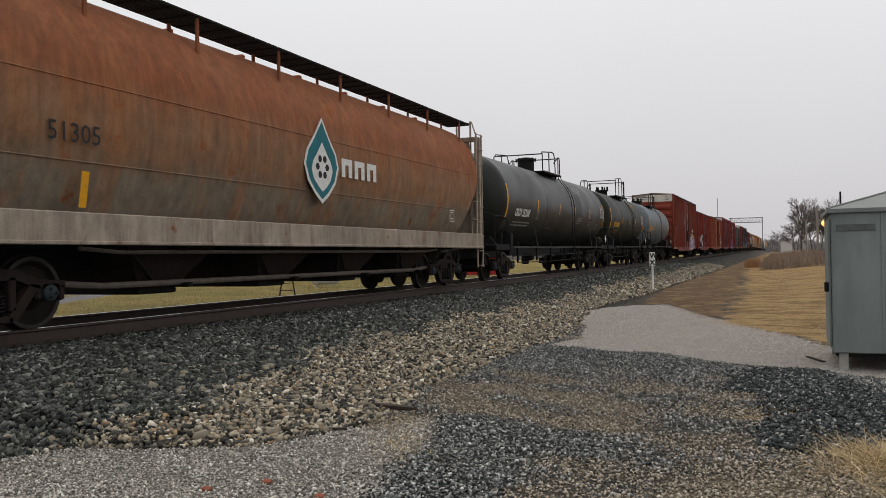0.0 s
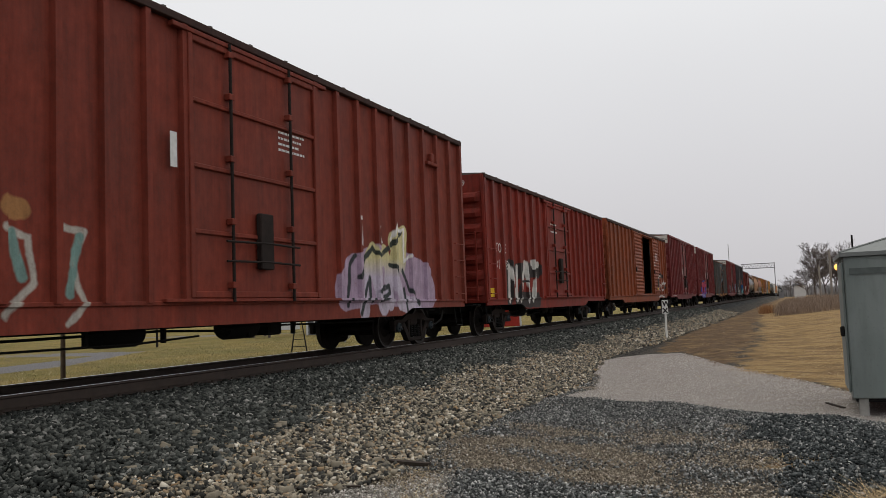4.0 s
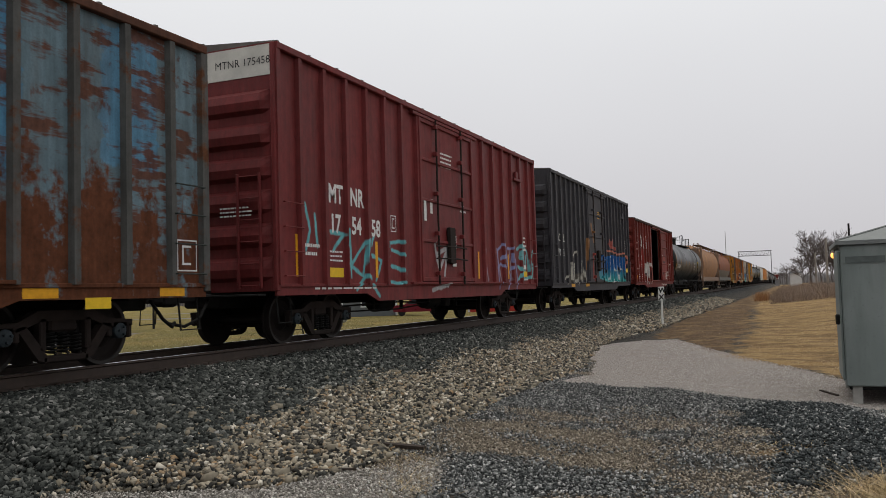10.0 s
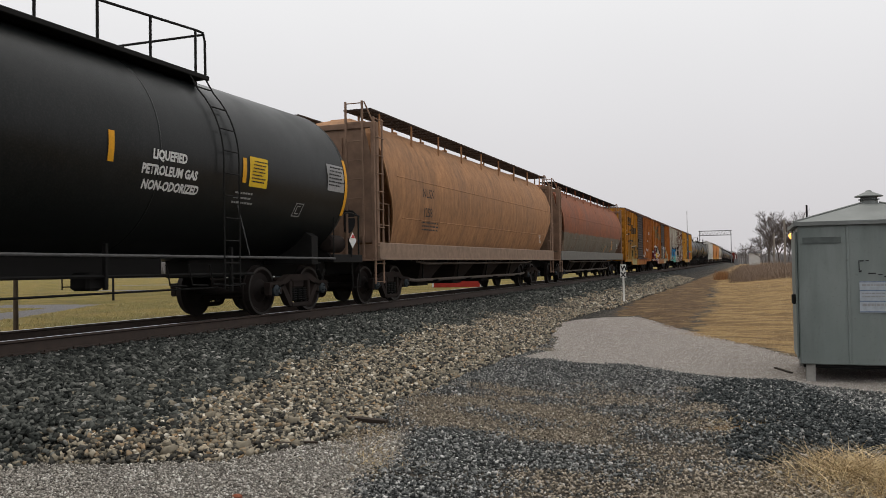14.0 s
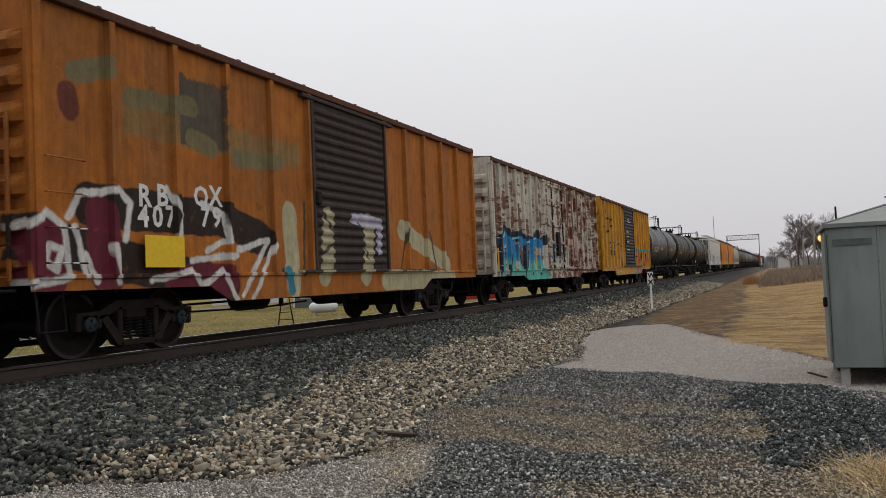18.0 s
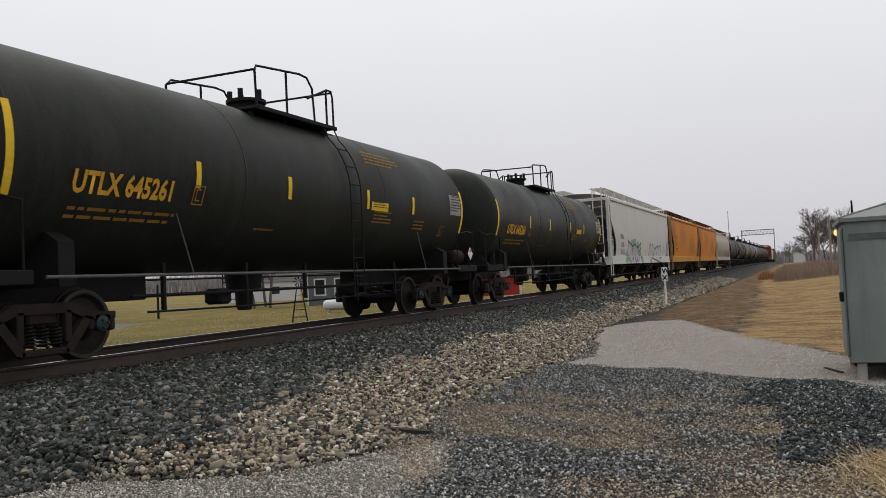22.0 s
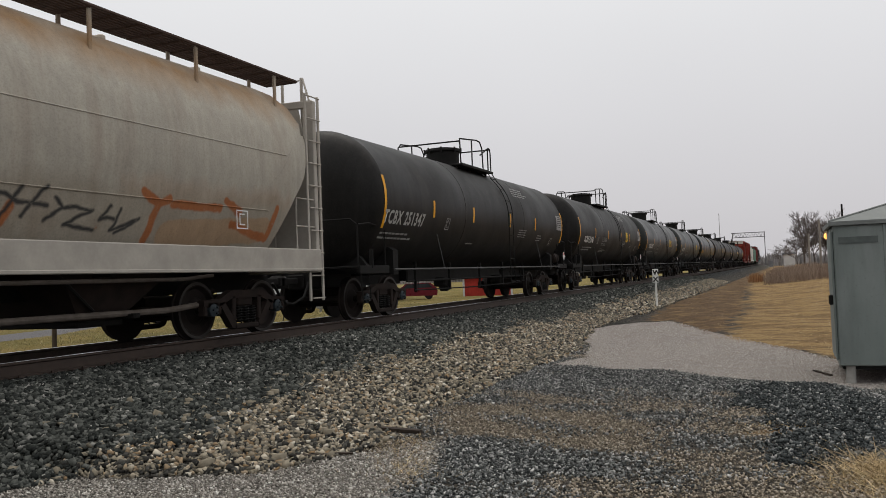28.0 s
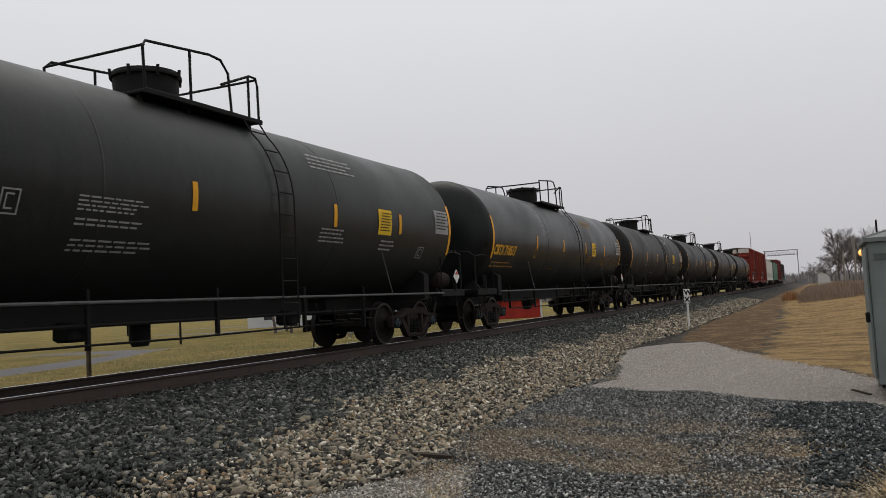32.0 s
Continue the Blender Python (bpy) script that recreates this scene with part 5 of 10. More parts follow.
    rail_loop(bm, [(-0.98, y0 + 0.05, zt - 0.2), (0.98, y0 + 0.05, zt - 0.2)])
    part("railing", bm, rail_mat, car)
    # ladder that follows the flank down to the sill
    for s in (1, -1):
        bm, steps = B(), B()
        yl = y1 - 0.28
        for d in (-0.21, 0.21):
            pts = [(s * 0.98, yl + d, top - 0.1)]
            for k in range(8):
                a = 0.78 - k * 0.1116
                pts.append((s * (R + 0.07) * math.cos(max(a, 0)), yl + d, TANK_Z + (R + 0.07) * math.sin(max(a, 0))))
            pts += [(s * (R + 0.07), yl + d, 1.5), (s * (R + 0.07), yl + d, 0.55)]
            tube(bm, pts, 0.013, 6)
        for z in np.arange(0.6, 4.0, 0.36):
            q = z - TANK_Z
            x = s * ((R + 0.07) if q < 0 else math.sqrt(max((R + 0.07) ** 2 - q * q, 0.9)))
            tube(steps, [(x, yl - 0.21, z), (x, yl + 0.21, z)], 0.012, 6)
        part_each("rung", steps, steel_black, part("ladder", bm, steel_black, car))
    # side line, braces, stub sills and saddles
    bm = B()
    for s in (-1, 1):
        tube(bm, [(s * 1.55, -h + 1.0, 1.06), (s * 1.55, h - 1.0, 1.06)], 0.022, 8)
        for y in (-h * 0.55, h * 0.55):
            tube(bm, [(s * 1.55, y + 0.22, 1.06), (s * 1.46, y, TANK_Z - 0.68)], 0.010, 6)
    part_each("side_rail", bm, side_grey, car)
    bm = B()
    for d in (-1, 1):
        soft_box(bm, -0.26, 0.26, d * (h - 4.0), d * (h + 0.55), 0.72, 1.12, 0.02)
        plate(bm, [(1.35, d * (h - 1.6), 0.95), (-1.35, d * (h - 1.6), 0.95), (-1.35, d * (h - 1.6), 1.5), (-0.9, d * (h - 1.6), 1.75), (0.9, d * (h - 1.6), 1.75), (1.35, d * (h - 1.6), 1.5)], (0, d * 0.25, 0))
        plate(bm, [(1.3, d * (h - 0.55), 1.0), (-1.3, d * (h - 0.55), 1.0), (-0.7, d * (h - 0.55), 1.7), (0.7, d * (h - 0.55), 1.7)], (0, d * 0.12, 0))
    part_each("stub_sill", bm, steel_black, car)
    for d in (-1, 1):
        bm = B()
        soft_box(bm, -1.45, 1.45, d * (h - 0.35), d * (h + 0.45), 1.10, 1.15, 0.01)
        soft_box(bm, 1.4, 1.47, d * (h - 0.9), d * (h + 0.45), 0.98, 1.15, 0.01)
        soft_box(bm, -1.47, -1.4, d * (h - 0.9), d * (h + 0.45), 0.98, 1.15, 0.01)
        for s in (-1, 1):
            tube(bm, [(s * 1.4, d * (h + 0.4), 1.1), (s * 1.4, d * (h + 0.4), 2.0), (s * 1.25, d * (h + 0.42), 2.12), (s * 0.35, d * (h + 0.42), 2.12), (s * 0.25, d * (h + 0.42), 2.0), (s * 0.25, d * (h + 0.4), 1.1)], 0.02, 6)
            tube(bm, [(s * 1.42, d * (h - 0.8), 1.1), (s * 1.42, d * (h - 0.8), 1.95), (s * 1.42, d * (h - 0.1), 2.05), (s * 1.42, d * (h + 0.4), 2.0)], 0.018, 6)
            tube(bm, [(s * 1.42, d * (h + 0.35), 1.0), (s * 1.46, d * (h + 0.35), 0.45), (s * 1.46, d * (h + 0.0), 0.45), (s * 1.42, d * (h + 0.0), 1.0)], 0.016, 6)
        part("end_platform", bm, steel_black, car)
        coupler(car, d * (h + 0.35), d)
        bogie(car, d * (h - (1.65 if d > 0 else 1.35)))
    # brake gear under the barrel
    bm = B()
    tube(bm, [(0.9, -h + 3.0, 0.78), (0.9, h - 3.0, 0.78)], 0.03, 6)
    tube(bm, [(1.0, -h + 3.2, 0.55), (1.0, -0.8, 0.52), (1.0, h - 4.2, 0.56)], 0.018, 6)
    if h > 8:
        soft_box(bm, -0.25, 0.5, -h + 3.9, h - 5.0, 0.78, 1.08, 0.03)
    rnd = random.Random(seed + 11)
    for k in range(5):
        y = -h + 3.6 + k * (2 * h - 7.2) / 4 + rnd.uniform(-0.2, 0.2)
        soft_box(bm, 0.88, 0.95, y - 0.03, y + 0.03, 0.50 + rnd.uniform(-0.08, 0.1), 1.25, 0.008)
    for y in (-h * 0.3, h * 0.28):
        soft_box(bm, 0.5, 0.85, y - 0.16, y + 0.16, 0.58, 0.84, 0.04)
    for k in range(4):
        y = h - 5.6 + k * 0.55
        tube(bm, [(1.05, y, 0.95), (1.05, y + 0.1, 0.62), (1.05, y + 0.5, 0.6)], 0.016, 5)
    part("brake_gear", bm, steel_black, car)
    bm = B()
    spin(bm, [(h - 0.62, 0.0), (h - 0.6, 0.14), (h - 0.55, 0.19), (h - 0.05, 0.19), (h, 0.14), (h + 0.02, 0.0)], 14, "y", False)
    shift(bm, (1.12, 0, 1.38))
    part("air_reservoir", bm, gear_brown, car)
    bm = B()
    spin(bm, [(0.42, 0.0), (0.42, 0.12), (0.5, 0.16), (0.75, 0.16), (0.8, 0.32), (1.2, 0.36)], 16, "z", False)
    shift(bm, (0, -0.6 if style == 0 else 0.4, 0))
    part("outlet_valve", bm, steel_black, car)
    # marks
    if mark:
        m0 = mark_from or -h + 1.5
        letters(mark, mark_size, ink, car, flank(m0, mark_a - 0.32) @ Matrix.Diagonal((0.77, 1, 1, 1)), spacing=mark_space, bold=0.014)
        bars(car, flank(m0, mark_a - 0.6), 1.9, 0.24, 2, small_ink, seed)
    frame_sign(car, flank(-h * 0.5, -0.36), 0.24, 0.3, small_ink, seed)
    if text_block:
        for a, w, tall, rows in ((-0.30, 1.15, 0.22, 4), (-0.42, 1.2, 0.13, 2), (-0.64, 1.4, 0.22, 3)):
            bars(car, flank(-h * 0.375, a), w, tall, rows, dim_white, seed + rows)
    else:
        bars(car, flank(-h * 0.27, -0.62), 0.55, 0.09, 1, small_ink, seed + 1)
    if deck_end < 2:
        bars(car, flank(h * 0.26, -0.40), 0.85, 0.3, 4, small_ink, seed + 2)
        bars(car, flank(h * 0.26, 0.46), 1.6, 0.34, 4, small_ink, seed + 3)
    bars(car, flank(h * 0.53, -0.45), 0.6, 0.26, 3, small_ink, seed + 4)
    frame_sign(car, flank(h * 0.74, -0.5), 0.28, 0.28, small_ink, seed)
    bm = B()
    arc_patch(bm, h - 1.35, h - 0.65, -0.12, 0.22, R)
    pn = part("data_panel", bm, grey_panel, car)
    bars(pn, flank(h - 1.32, -0.08, 0.014), 0.64, 0.42, 6, black_ink, seed + 5)
    for ys_ in (sign_y or ([h * sign] if sign else [])):
        bm = B()
        arc_patch(bm, ys_, ys_ + sign_w, sign_a[0], sign_a[1], R)
        sg = part("warning_decal", bm, sign_yellow, car, "yellow warning decal")
        bars(sg, flank(ys_ + 0.06, sign_a[0] + 0.03, 0.014), sign_w - 0.12, (sign_a[1] - sign_a[0]) * R * 0.78, 7 if sign_w < 0.6 else 3, black_ink, seed + 6)
    if mark:
        # the same mark in small on the front head
        a, b = mark.split(" ")
        for k, txt in enumerate((a + " " + b,)):
            letters(txt, 0.17, ink, car, Matrix(((1, 0, 0, -1.05), (0, 0.22, -1, -h - 0.03), (0, 1, 0.22, TANK_Z + 0.72), (0, 0, 0, 1))), "end_lettering")
        bars(car, Matrix(((1, 0, 0, -1.0), (0, 0.22, -1, -h - 0.06), (0, 1, 0.22, TANK_Z + 0.36), (0, 0, 0, 1))), 0.6, 0.28, 4, small_ink, seed + 9)
    # hazard placard by the rear corner
    bm = B()
    c, q = Vector((1.5, h - 0.1, 1.45)), 0.17
    plate(bm, [c + Vector((0, -q, 0)), c + Vector((0, 0, -q)), c + Vector((0, q, 0)), c + Vector((0, 0, q))], (0.01, 0, 0))
    pl = part_each("placard", bm, white_paint, car)[0]
    bm = B()
    for c in ((1.512, h - 0.1, 1.45),):
        c = Vector(c)
        plate(bm, [c + Vector((0, -0.09, 0.05)), c + Vector((0, 0.09, 0.05)), c + Vector((0, 0, 0.14))], (0.004, 0, 0))
    part_each("placard_mark", bm, red_decal, pl)
    bm = B()
    for d in (-1, 1):
        soft_box(bm, 1.40, 1.49, d * (h - 0.12), d * (h - 0.08), 1.1, 1.5, 0.006)
    part_each("placard_holder", bm, steel_black, car)
    enter(car, f, r)
    return car


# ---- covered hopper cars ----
# shade inside the open hopper ends, put into the sheet's dark colour
slope_shade = plain("shaded_slope_sheet", (0.10, 0.085, 0.07), 0.85, 0.0, 0.35, 2.5, 0.3)
def hopper_section(kind):
    """Half section (x, z) from the sill up to the ridge."""
    if kind == "round":
        return [(1.24, 1.40), (1.37, 1.70), (1.50, 2.10), (1.585, 2.55), (1.59, 2.95), (1.53, 3.35), (1.40, 3.72), (1.21, 4.03), (0.98, 4.26), (0.7, 4.40), (0.35, 4.47), (0.0, 4.50)]
    return [(1.50, 1.40), (1.54, 1.75), (1.57, 2.2), (1.585, 2.7), (1.58, 3.2), (1.565, 3.7), (1.55, 4.05), (1.53, 4.10), (1.53, 4.22), (1.1, 4.36), (0.6, 4.44), (0.0, 4.47)]


def hopper_end(kind, z, h):
    """How far the flank reaches at height z."""
    if kind == "round":
        pull = np.interp(z, [1.4, 2.0, 2.4, 2.75, 3.4, 3.9, 4.2, 4.5], [1.35, 1.05, 0.82, 0.58, 0.42, 0.42, 0.6, 1.0])
    else:
        pull = np.interp(z, [1.4, 1.8, 2.1, 2.65, 3.15, 4.5], [1.25, 1.3, 1.2, 0.72, 0.13, 0.10])
    return h - float(pull)


def slope_end(kind, z, h):
    """Where the sloping end sheet lies at height z, behind the flank's edge."""
    return hopper_end(kind, z, h) - 1.3 * float(np.clip((3.5 - z) / 2.0, 0, 1))


def hopper_car(label, f, r, mat, kind="round", mark=None, ink=black_ink, bay_mat=None, walk_mat=None, sill_mat=None, bays=4, bay_ys=None, end_mat=None, seed=0, bulk_panels=0, mark_at=0.22, mark_z=2.66, mark_step=0.5, group="hopper cars of the train"):
    L = r - f
    h = L / 2
    car = thing("covered_hopper_car", label, "hopper car", group)
    bay_mat, walk_mat, sill_mat, end_mat = bay_mat or mat, walk_mat or steel_black, sill_mat or mat, end_mat or mat
    sec = hopper_section(kind)
    bm = B()
    us = [-1, -0.985, -0.96, -0.92, -0.8, -0.6, -0.4, -0.2, 0, 0.2, 0.4, 0.6, 0.8, 0.92, 0.96, 0.985, 1]
    full = [(x, z) for x, z in sec] + [(-x, z) for x, z in sec[-2::-1]]
    rows = []
    for x, z in full:
        e = slope_end(kind, z, h)
        rows.append([bm.verts.new((x, u * e, z)) for u in us])
    for a, b in zip(rows, rows[1:]):
        for i in range(len(us) - 1):
            fc = bm.faces.new((a[i], a[i + 1], b[i + 1], b[i]))
            fc.smooth = True
    for i in (0, len(us) - 1):
        n = len(rows)
        for j in range(n // 2):
            q = (rows[j][i], rows[j + 1][i], rows[n - 2 - j][i], rows[n - 1 - j][i])
            bm.faces.new(q[:2] + q[2:] if q[1] is not q[2] else (q[0], q[1], q[3])).material_index = 1
    bm.faces.new([v for v in (rows[0][0], rows[0][-1], rows[-1][-1], rows[-1][0])])
    # flat cars: end faces take the colour darkened for shade
    part("body", bm, mat, car).data.materials.append(slope_shade if kind != "round" else mat)
    # flank sheets that run on past the sloping ends
    zs = np.linspace(1.4, 3.5, 12)
    for s in (1, -1):
        for d in (-1, 1):
            bm = B()
            prev = None
            for z in zs:
                x = float(np.interp(z, [p[1] for p in sec], [p[0] for p in sec]))
                cur = [bm.verts.new((s * (x + 0.003), d * (slope_end(kind, float(z), h) - 0.25), z)), bm.verts.new((s * (x + 0.003), d * hopper_end(kind, float(z), h), z)), bm.verts.new((s * (x - 0.03), d * hopper_end(kind, float(z), h), z)), bm.verts.new((s * (x - 0.03), d * (slope_end(kind, float(z), h) - 0.25), z))]
                if prev:
                    for i in range(4):
                        bm.faces.new((prev[i], prev[(i + 1) % 4], cur[(i + 1) % 4], cur[i])).smooth = True
                prev = cur
            part("flank_sheet", bm, mat, car)
    if kind == "round":
        # horizontal weld seams
        bm = B()
        for z in (2.07, 3.05):
            x = float(np.interp(z, [p[1] for p in sec], [p[0] for p in sec]))
            e = hopper_end(kind, z, h) * 0.93
            for s in (-1, 1):
                tube(bm, [(s * x, -e, z), (s * x, e, z)], 0.012, 5)
        part_each("weld_seam", bm, mat, car)
    else:
        bm = B()
        for s in (-1, 1):
            soft_box(bm, s * 1.5, s * 1.63, -h + 0.35, h - 0.35, 4.07, 4.21, 0.02)
        part_each("top_chord", bm, sill_mat, car)
    # side sill
    for s in (1, -1):
        bm = B()
        soft_box(bm, s * 1.50, s * 1.58, -h + 0.05, h - 0.05, 1.06, 1.44, 0.015)
        soft_box(bm, s * 1.44, s * 1.60, -h + 0.05, h - 0.05, 1.04, 1.09, 0.01)
        part("side_sill", bm, sill_mat, car)
    bm = B()
    soft_box(bm, -0.22, 0.22, -h, h, 0.72, 1.1, 0.02)
    part("centre_sill", bm, steel_black, car)
    bm = B()
    for k in range(6):
        y = -h + 2.2 + k * (2 * h - 4.4) / 5
        soft_box(bm, -1.46, 1.46, y - 0.05, y + 0.05, 1.0, 1.12, 0.01)
    part_each("crossbearer", bm, steel_black, car)
    # discharge bays
    span = 2 * h - 6.2
    for k in range(bays):
        y = bay_ys[k] if bay_ys else -span / 2 + span * (k + 0.5) / bays
        w = min(span / bays * 0.48, 1.3)
        bm = B()
        top = [(-1.36, y - w, 1.38), (1.36, y - w, 1.38), (1.36, y + w, 1.38), (-1.36, y + w, 1.38)]
        bot = [(-0.8, y - 0.36, 0.42), (0.8, y - 0.36, 0.42), (0.8, y + 0.36, 0.42), (-0.8, y + 0.36, 0.42)]
        a, b = [bm.verts.new(p) for p in top], [bm.verts.new(p) for p in bot]
        for i in range(4):
            bm.faces.new((a[i], a[(i + 1) % 4], b[(i + 1) % 4], b[i]))
        bm.faces.new(a[::-1])
        bm.faces.new(b)
        bay = part("hopper_bay", bm, bay_mat, car)
        bm = B()
        soft_box(bm, -0.82, 0.82, y - 0.42, y + 0.42, 0.34, 0.43, 0.02)
        tube(bm, [(0.2, y + 0.3, 0.46), (1.15, y + 0.3, 0.46)], 0.035, 8)
        spin_at(bm, 1.15, y + 0.3, 0.44, 0.06, 0.06)
        tube(bm, [(1.30, y - w * 0.9, 1.05), (0.9, y - 0.2, 0.55)], 0.022, 6)
        part("outlet_gate", bm, steel_black, bay)
    bm = B()
    for z, x in ((0.95, 1.32), (0.50, 1.0)):
        tube(bm, [(x, -h + 2.9, z + 0.05), (x, -h + 3.6, z), (x, h - 3.6, z), (x, h - 2.9, z + 0.05)], 0.045 if z < 0.6 else 0.028, 8)
    part_each("brake_pipe", bm, pipe_steel if kind == "round" else steel_black, car)
    # roof hatches and running boards
    bm = B()
    soft_box(bm, -0.32, 0.32, -h + 1.2, h - 1.2, 4.42, 4.56, 0.04)
    for k in range(8):
        y = -h + 1.9 + k * (2 * h - 3.8) / 7
        soft_box(bm, -0.38, 0.38, y - 0.05, y + 0.05, 4.45, 4.60, 0.02)
    part("roof_hatch", bm, mat, car)
    for s in (1, -1):
        bm = B()
        x0, x1 = s * 0.62, s * 1.28
        zz = 4.54 if kind == "round" else 4.66
        for k in range(9):
            x = x0 + (x1 - x0) * k / 8
            soft_box(bm, x - 0.022, x + 0.022, -h + 0.25, h - 0.25, zz, zz + 0.035, 0.004)
        n = int(L / 0.45)
        for k in range(n + 1):
            y = -h + 0.27 + (2 * h - 0.54) * k / n
            soft_box(bm, x0, x1, y - 0.02, y + 0.02, zz - 0.01, zz + 0.03, 0.004)
        wk = part("running_board", bm, walk_mat, car)
        bm = B()
        n = int(L / 2.2)
        for k in range(n + 1):
            y = -h + 0.9 + (2 * h - 1.8) * k / n
            for x in (x0 + s * 0.06, x1 - s * 0.06):
                zb = float(np.interp(abs(x), [p[0] for p in sec[::-1]], [p[1] for p in sec[::-1]]))
                soft_box(bm, x - 0.02, x + 0.02, y - 0.03, y + 0.03, min(zb, 4.45) - 0.1, zz, 0.005)
        part_each("stanchion", bm, end_mat if kind != "round" else mat, wk)
    # end frames: posts, ladders, platform
    for d in (-1, 1):
        ye = d * (h - 0.1)
        bm = B()
        for s in (-1, 1):
            soft_box(bm, s * 1.38, s * 1.54, ye - 0.06, ye + 0.06, 1.06, 4.2, 0.012)
            soft_box(bm, s * 0.55, s * 0.65, ye - 0.05, ye + 0.05, 1.06, 3.9, 0.012)
            tube(bm, [(s * 1.46, ye, 4.15), (s * 1.25, ye + d * 0.1, 4.68)], 0.02, 6)
        soft_box(bm, -1.5, 1.5, ye - 0.05, ye + 0.05, 4.08, 4.22, 0.012)
        soft_box(bm, -1.5, 1.5, d * (h - 0.45), d * (h + 0.15), 1.02, 1.07, 0.01)
        soft_box(bm, -1.5, 1.5, ye - 0.04, ye + 0.06, 1.07, 1.4, 0.01)
        for s in (-1, 1):
            tube(bm, [(s * 1.5, ye, 2.35), (s * 1.5, d * (h - 0.75), 2.35), (s * 1.5, d * (h - 0.75), 1.4)], 0.018, 6)
            tube(bm, [(s * 1.5, ye, 1.85), (s * 1.5, d * (h - 0.75), 1.85)], 0.016, 6)
        part("end_frame", bm, end_mat, car)
        if kind == "round":
            bm = B()
            plate(bm, [(-1.38, ye, 1.45), (1.38, ye, 1.45), (1.38, ye, 3.3), (1.2, ye, 4.1), (-1.2, ye, 4.1), (-1.38, ye, 3.3)], (0, -d * 0.03, 0))
            ep = part("end_plate", bm, end_mat, car)
            # no opening is cut: dark discs paint the shade inside the holes
            for x in (-0.75, 0.75):
                bm = B()
                plate(bm, [(x + 0.19 * math.cos(6.283 * q / 16), ye + d * 0.004, 1.95 + 0.28 * math.sin(6.283 * q / 16)) for q in range(16)], (0, d * 0.003, 0))
                part("access_hole", bm, black_ink, ep, "access hole drawn as a dark disc")
        if kind != "round":
            bm = B()
            soft_box(bm, -1.36, 1.36, d * (h - 0.24), d * (h - 0.16), 3.62, 4.06, 0.015)
            part("end_panel", bm, end_mat, car)
            for z in (3.3, 2.75, 2.2):
                bm = B()
                q = hopper_end(kind, 3.5, h) - 1.3 * (3.5 - z) / 2.0
                soft_box(bm, -1.44, 1.44, d * (q - 0.12), d * (q + 0.06), z - 0.05, z + 0.05, 0.012)
                # same shade-darkened colour as the sheet behind
                part("slope_stiffener", bm, slope_shade, car)
        ladder(car, 1.50, d * (h - 0.16), 0.5, 4.3, end_mat, 0.44, 9, "x")
        ladder(car, 1.0, d * (h + 0.02), 1.1, 4.7, end_mat, 0.42, 8, "y")
        bm = B()
        plate(bm, [(1.0, d * (h - 2.2), 1.40), (-1.0, d * (h - 2.2), 1.40), (-0.9, d * (h - 0.4), 1.10), (0.9, d * (h - 0.4), 1.10)], (0, 0, 0.04))
        soft_box(bm, -0.55, -0.1, d * (h - 1.2), d * (h - 0.5), 1.3, 1.75, 0.04)
        part("slope_support", bm, end_mat, car)
        coupler(car, d * (h + 0.02), d)
        bogie(car, d * (h - 1.75))
    if mark:
        y = -h + L * mark_at
        a, b = (mark + "|").split("|")[:2]
        zt, xt = mark_z, 1.592
        letters(a, 0.34, ink, car, side_place(xt, y, zt, 0.0), spacing=1.0)
        letters(b, 0.34, ink, car, side_place(xt, y, zt - mark_step, 0.0), spacing=1.0)
        bars(car, side_place(xt - 0.005, y - 0.1, zt - mark_step - 0.41, 0.0), 1.2, 0.28, 3, ink, seed)
    frame_sign(car, side_place(1.575, h - 2.6, 1.72), 0.3, 0.3, white_paint if kind == "round" else ink, seed)
    enter(car, f, r)
    return car

# ---- the train, car by car from the front ----
tank_black = paint("black_tank_paint", (0.0125, 0.0145, 0.0132), 0.08, (0.05, 0.04, 0.032), 0.35, (0.022, 0.02, 0.018), 0.42, fade=0.2, spec=0.26)
tank_dusty = paint("dusty_black_tank_paint", (0.012, 0.0115, 0.011), 0.12, (0.065, 0.05, 0.04), 0.5, (0.035, 0.03, 0.026), 0.5, fade=0.25)
tank_olive = paint("faded_olive_tank_paint", (0.0145, 0.0175, 0.0135), 0.12, (0.07, 0.05, 0.032), 0.5, (0.03, 0.026, 0.02), 0.5, fade=0.25)
tank_grey = paint("grey_tank_paint", (0.115, 0.135, 0.15), 0.15, (0.09, 0.06, 0.04), 0.5, (0.07, 0.065, 0.06), 0.5, fade=0.2)
tank_gloss = paint("glossy_black_tank_paint", (0.0065, 0.008, 0.008), 0.02, (0.05, 0.04, 0.03), 0.2, (0.012, 0.012, 0.012), 0.36, fade=0.15, spec=0.2)

# 1: a rust-streaked grain hopper
adm_mat = paint("rust_streaked_grey_hopper_paint", (0.19, 0.155, 0.115), 0.24, (0.27, 0.075, 0.022), 0.7, (0.30, 0.12, 0.045), 0.7,
                patches=[(-11, 11, 2.1, 5.0, (0.25, 0.135, 0.075), 0.2), (-11, 11, 2.95, 5.0, (0.22, 0.075, 0.032), 0.3)], fade=0.2)
sill_tan = paint("rusty_cream_sill_paint", (0.30, 0.25, 0.20), 0.3, (0.17, 0.07, 0.035), 0.7, (0.12, 0.08, 0.06), 0.7)
